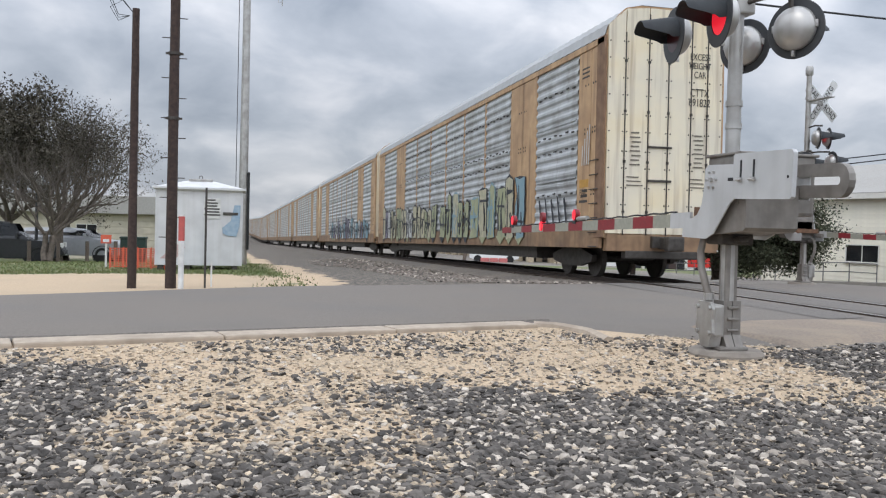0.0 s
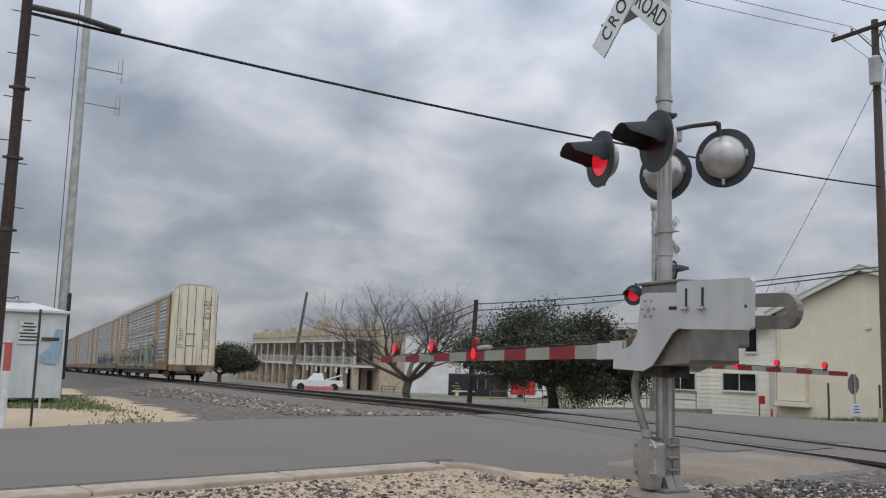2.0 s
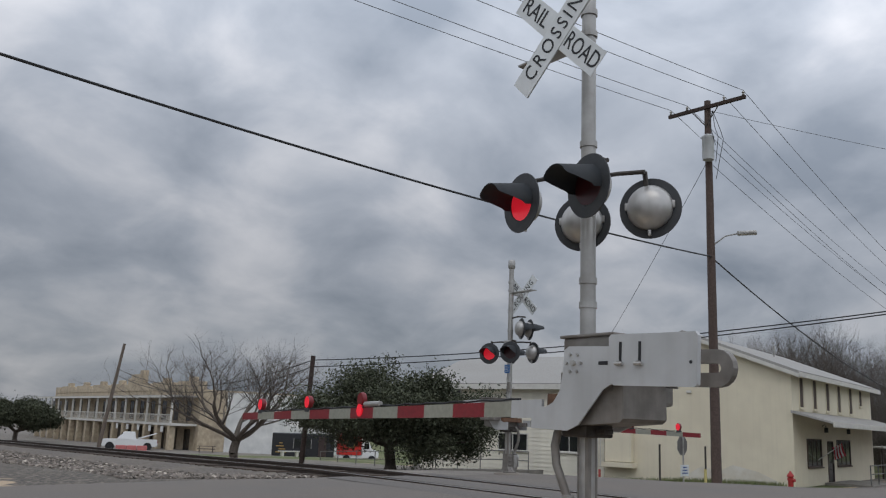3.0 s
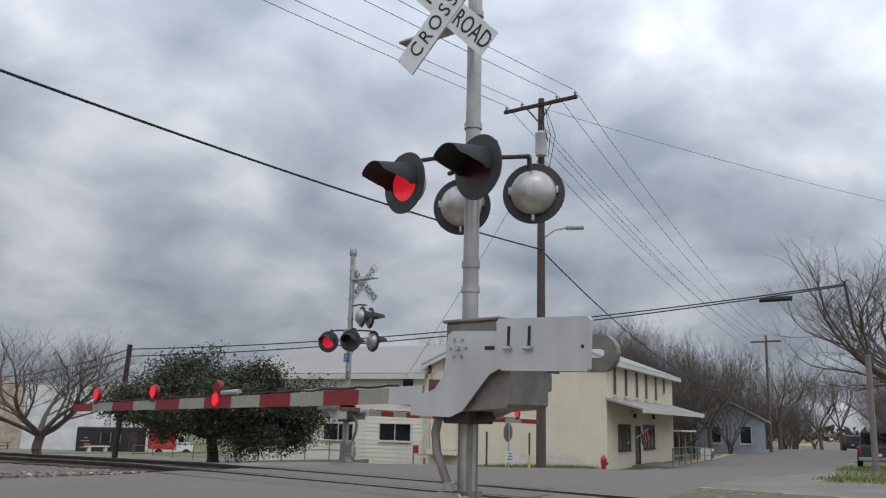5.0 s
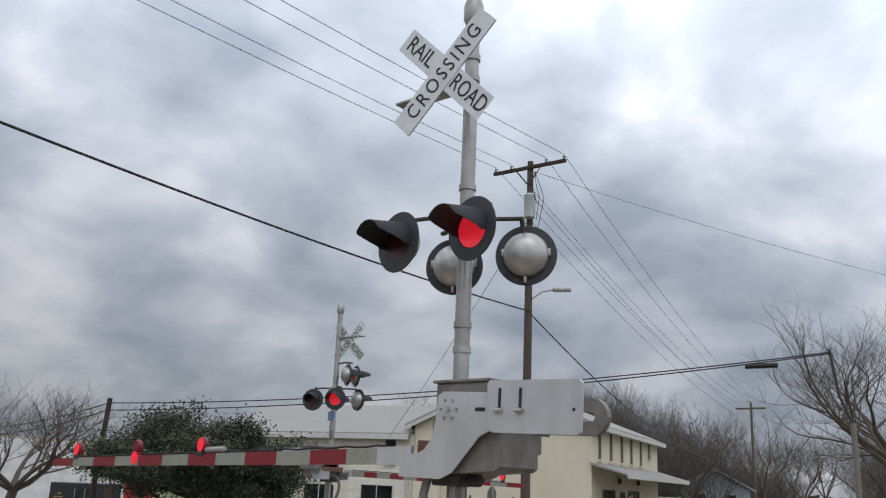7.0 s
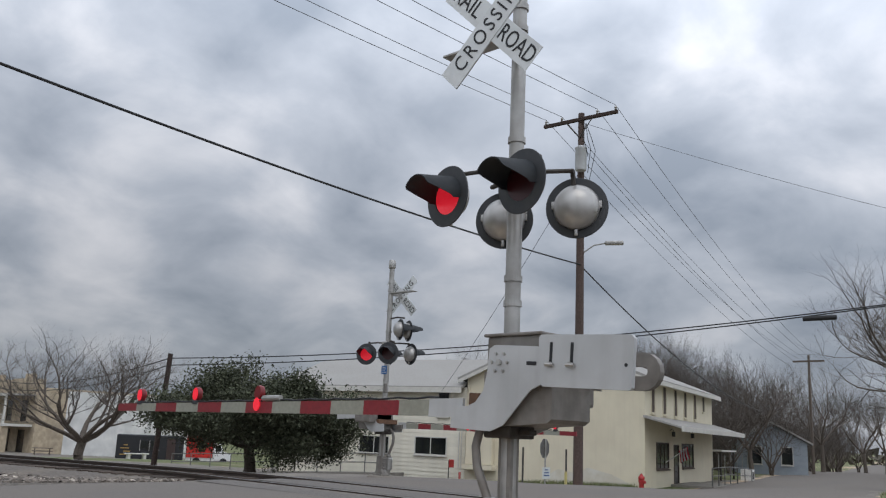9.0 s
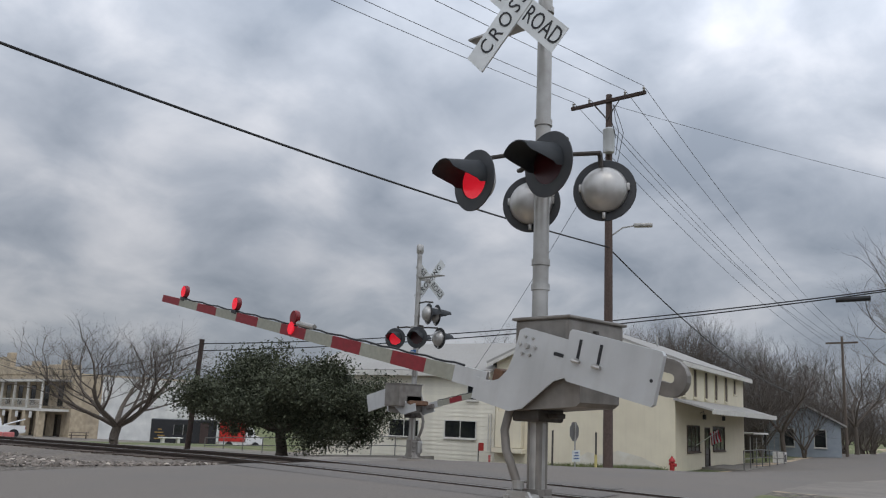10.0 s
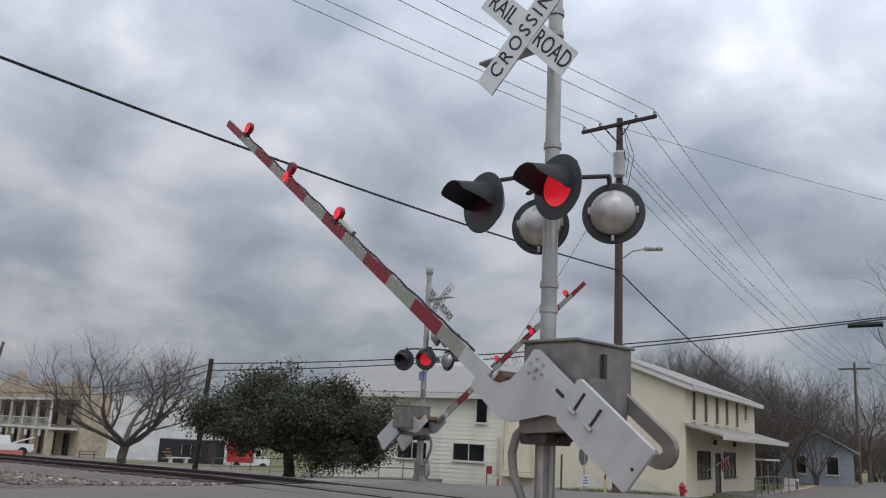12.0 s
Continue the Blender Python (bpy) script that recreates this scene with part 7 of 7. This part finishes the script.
bm = P([(9.2, 0.5), (10.9, 0.5), (10.9, 1.2), (10.2, 1.35), (9.9, 2.1), (9.2, 2.15)], 0.15, 2.25)
bmesh.ops.bevel(bm, geom=bm.edges[:], offset=0.05, segments=2, affect="EDGES")
part("cab", bm, paint_white_car, redvan)
part("cab_window", B(9.4, 0.12, 1.4, 9.9, 0.16, 1.95), car_glass, redvan)
for x in (7.6, 10.2):
    part("wheel", lathe(bmesh.new(), [(0, -0.12), (0.36, -0.12), (0.38, 0.12), (0, 0.12)], 18, pose(x, 0.2, 0.38, 90, 0, 0)), tyre_mat, redvan)

# ---- street furniture and small things ----
hyd_red = M("hydrant_red", (0.42, 0.025, 0.025), 0.5, color2=(0.34, 0.02, 0.02), scale=8)
hp = Vector((34.4, 23.35, 0))
hyd = thing("fire_hydrant", "red cast iron fire hydrant in the grass", "fire hydrant", pose(hp.x, hp.y, land(hp.x, hp.y)))
part("barrel", lathe(bmesh.new(), [(0.16, 0), (0.16, 0.05), (0.11, 0.07), (0.11, 0.48), (0.15, 0.5), (0.15, 0.55), (0.11, 0.62), (0.05, 0.68), (0.03, 0.74), (0.0, 0.74)], 18), hyd_red, hyd, smooth=True)
part("nozzle", C((-0.2, 0, 0.4), (0.2, 0, 0.4), 0.055, seg=12), hyd_red, hyd)
part("nozzle", C((0, -0.2, 0.36), (0, 0, 0.36), 0.07, seg=12), hyd_red, hyd)
sp = Vector((25.6, 22.2, 0))
stop = thing("stop_sign", "back of a grey octagonal stop sign on a post", "road sign", pose(sp.x, sp.y, land(sp.x, sp.y) - 0.1, 0, 0, 8))
part("sign_post", C((0, 0, 0), (0, 0, 1.75), 0.03, seg=8), galv, stop)
part("sign_plate", P([(0.37 * math.cos(radians(22.5 + 45 * k)), 1.42 + 0.37 * math.sin(radians(22.5 + 45 * k))) for k in range(8)], 0.03, 0.036), M("sign_back", (0.20, 0.19, 0.185), 0.5, 0.5, color2=(0.16, 0.155, 0.15)), stop, "bare grey metal back of the plate")
part("small_notice", B(-0.30, -0.06, 0.35, 0.28, -0.05, 0.75), sign_white, stop, "small white notice")
for k in range(3):
    part("notice_line", B(-0.2 + 0.03 * k, -0.066, 0.44 + 0.1 * k, 0.2 - 0.04 * k, -0.061, 0.48 + 0.1 * k), M("notice_blue", (0.03, 0.07, 0.25), 0.5) if k == 0 else MATS["notice_blue"], stop)
for dx, dy, h, mat in ((-0.75, 0.45, 1.35, steel_dark), (0.75, -0.4, 1.35, steel_dark), (0.45, -0.6, 0.55, M("yellow_paint", (0.6, 0.5, 0.2), 0.6))):
    marker("bollard", "thin dark post beside a sign" if h > 1 else "short pale yellow post beside a sign", sp.x + dx, sp.y + dy, h, 0.035 if h > 1 else 0.05, mat, category="post")
fs_ = marker("fire_sign", "small red notice on a dark post by the building", 32.9, 33.6, 1.3, 0.03, steel_dark, category="sign")
part("sign_plate", B(-0.18, -0.2, 0.95, 0.18, -0.16, 1.35, bevel=0.005), hyd_red, fs_)
marker("cable_marker", "white cable marker post with red head", 33.2, 33.1, 0.75, 0.055, white_plastic, MATS["faded_red"], 0.4)
lampp = thing("lamp_post", "black cast lamp post with a globe lantern", "lamp post", pose(-7.5, 39.2, land(-7.5, 39.2)))
part("lamp_shaft", C((0, 0, 0), (0, 0, 3.2), 0.07, 0.05, seg=10), black_metal, lampp)
part("lantern", lathe(bmesh.new(), [(0.06, 3.2), (0.17, 3.3), (0.2, 3.55), (0.12, 3.7)], 10), M("lantern_glass", (0.5, 0.5, 0.48), 0.3), lampp)
part("lantern_cap", lathe(bmesh.new(), [(0.2, 3.68), (0.1, 3.85), (0.03, 4.0), (0.0, 4.02)], 10), white_plastic, lampp)
binn = thing("wheeled_bin", "dark green wheeled bin by a house", "bin", pose(-3.6, 38.5, land(-3.6, 38.5)))
part("bin_body", B(-0.5, -0.4, 0.1, 0.5, 0.4, 1.1, bevel=0.05), M("bin_green", (0.02, 0.045, 0.035), 0.6), binn)
part("bin_lid", B(-0.53, -0.45, 1.1, 0.53, 0.42, 1.18, bevel=0.03), MATS["bin_green"], binn)
for k in range(4):
    x, y = -6.9 + 1.0 * k, 34.8
    marker("fence_post", "short weathered wooden post in the grass", x, y, 1.0, 0.07, wood_grey, category="post")
pt = thing("picnic_table", "wooden picnic table before a white wall", "picnic table", pose(38.3, 94.6, -2.75, 0, 0, -20))
part("tabletop", B(-0.95, -0.4, 0.72, 0.95, 0.4, 0.77), wood_grey, pt)
for sy in (-1, 1):
    part("bench", B(-0.95, sy * 0.65 - 0.13, 0.42, 0.95, sy * 0.65 + 0.13, 0.47), wood_grey, pt)
    for sx in (-0.7, 0.7):
        part("leg", C((sx, sy * 0.75, 0), (sx, sy * 0.25, 0.72), 0.04, seg=6), wood_grey, pt)
bar = thing("barricade", "low faded red plastic barricade on the lot", "barricade", pose(26.1, 82.5, -2.2, 0, 0, -15))
for k in range(3):
    part("barrier_unit", B(-1.3 + 0.9 * k, -0.2, 0, -0.45 + 0.9 * k, 0.2, 0.55, bevel=0.06), M("faded_pink_plastic", (0.55, 0.16, 0.15), 0.6) if k == 0 else MATS["faded_pink_plastic"], bar)
ac = thing("air_unit", "white air conditioning unit beside a yard", "air conditioner", pose(55.0, 27.6, -1.05, 0, 0, 14))
part("unit_case", B(-0.5, -0.35, 0, 0.5, 0.35, 0.75, bevel=0.03), white_plastic, ac)
part("unit_grille", B(-0.25, -0.37, 0.15, 0.2, -0.345, 0.6), steel_dark, ac)
bench = thing("bench", "pale concrete bench by the grass", "bench", pose(33.2, 66.0, land(33.2, 66), 0, 0, -10))
part("seat", B(-0.9, -0.25, 0.42, 0.9, 0.25, 0.5, bevel=0.02), white_trim, bench)
for sx in (-0.6, 0.6):
    part("leg", B(sx - 0.1, -0.2, 0, sx + 0.1, 0.2, 0.42), white_trim, bench)


# ---- what moves ----
def motions():
    # the two lamps of a pair take turns, 0.594 s each
    def blade(first):
        shut, lit = pose(0, 0.0085, 0), pose(0, -0.02, 0)
        rows, k = [], 0
        turns = [t for t in (11.54 - 0.594 * j for j in range(19, -1, -1)) if t > 0.06]
        on = (len(turns) % 2 == 0) == first
        rows.append((0.0, lit if on else shut))
        for t in turns:
            rows.append((t - 0.034, rows[-1][1]))
            on = not on
            rows.append((t, lit if on else shut))
        return rows + [(12.0, rows[-1][1])]

    for sh in near_shutters["a"] + far_shutters["b"]:
        walk(sh, blade(False))
    for sh in near_shutters["b"] + far_shutters["a"]:
        walk(sh, blade(True))
    # the arm lamps blink with them: a lens that is out sits inside its case
    for lamps in (near_lamps, far_lamps):
        for key, first in (("a", False), ("b", True)):
            for lens in lamps[key]:
                walk(lens, [(t, pose(0, 0, 0) if m.translation.y < 0 else pose(0, 0, -0.11)) for t, m in blade(first)])
    # the gates rise
    lift = [(0, 0), (8.7, 0), (8.9, 0.3), (9.1, 1.8), (9.3, 4.2), (9.6, 7.1), (9.9, 10.5), (10.2, 14.6), (10.5, 18.2), (10.8, 21.6), (11.1, 25.4), (11.4, 29.2), (11.7, 32.4), (12, 35.8)]
    for arm in (near_arm, far_arm):
        walk(arm, [(t, pose(-0.096, 0.25, 1.585, 0, -1.64 - a * 1.024, 0)) for t, a in lift])
    # the train runs off along the track
    run = [(0, 17.5), (0.5, 27.7), (1.0, 37.7), (1.5, 47.8), (2.0, 57.3), (2.5, 66.7), (4.0, 94.5), (8.0, 167), (12.0, 238)]
    for k, car in enumerate(train_cars):
        rows = []
        for t, y in [(t, y + 29.3 * k) for t, y in run]:
            za, zb = track_z(y + 2.6), track_z(y + 25.6)
            rows.append((t, pose(TRACK, y, za - (zb - za) * 2.6 / 23 + 0.03, math.degrees(math.atan2(zb - za, 23)), 0, 0)))
        walk(car, rows)


motions()
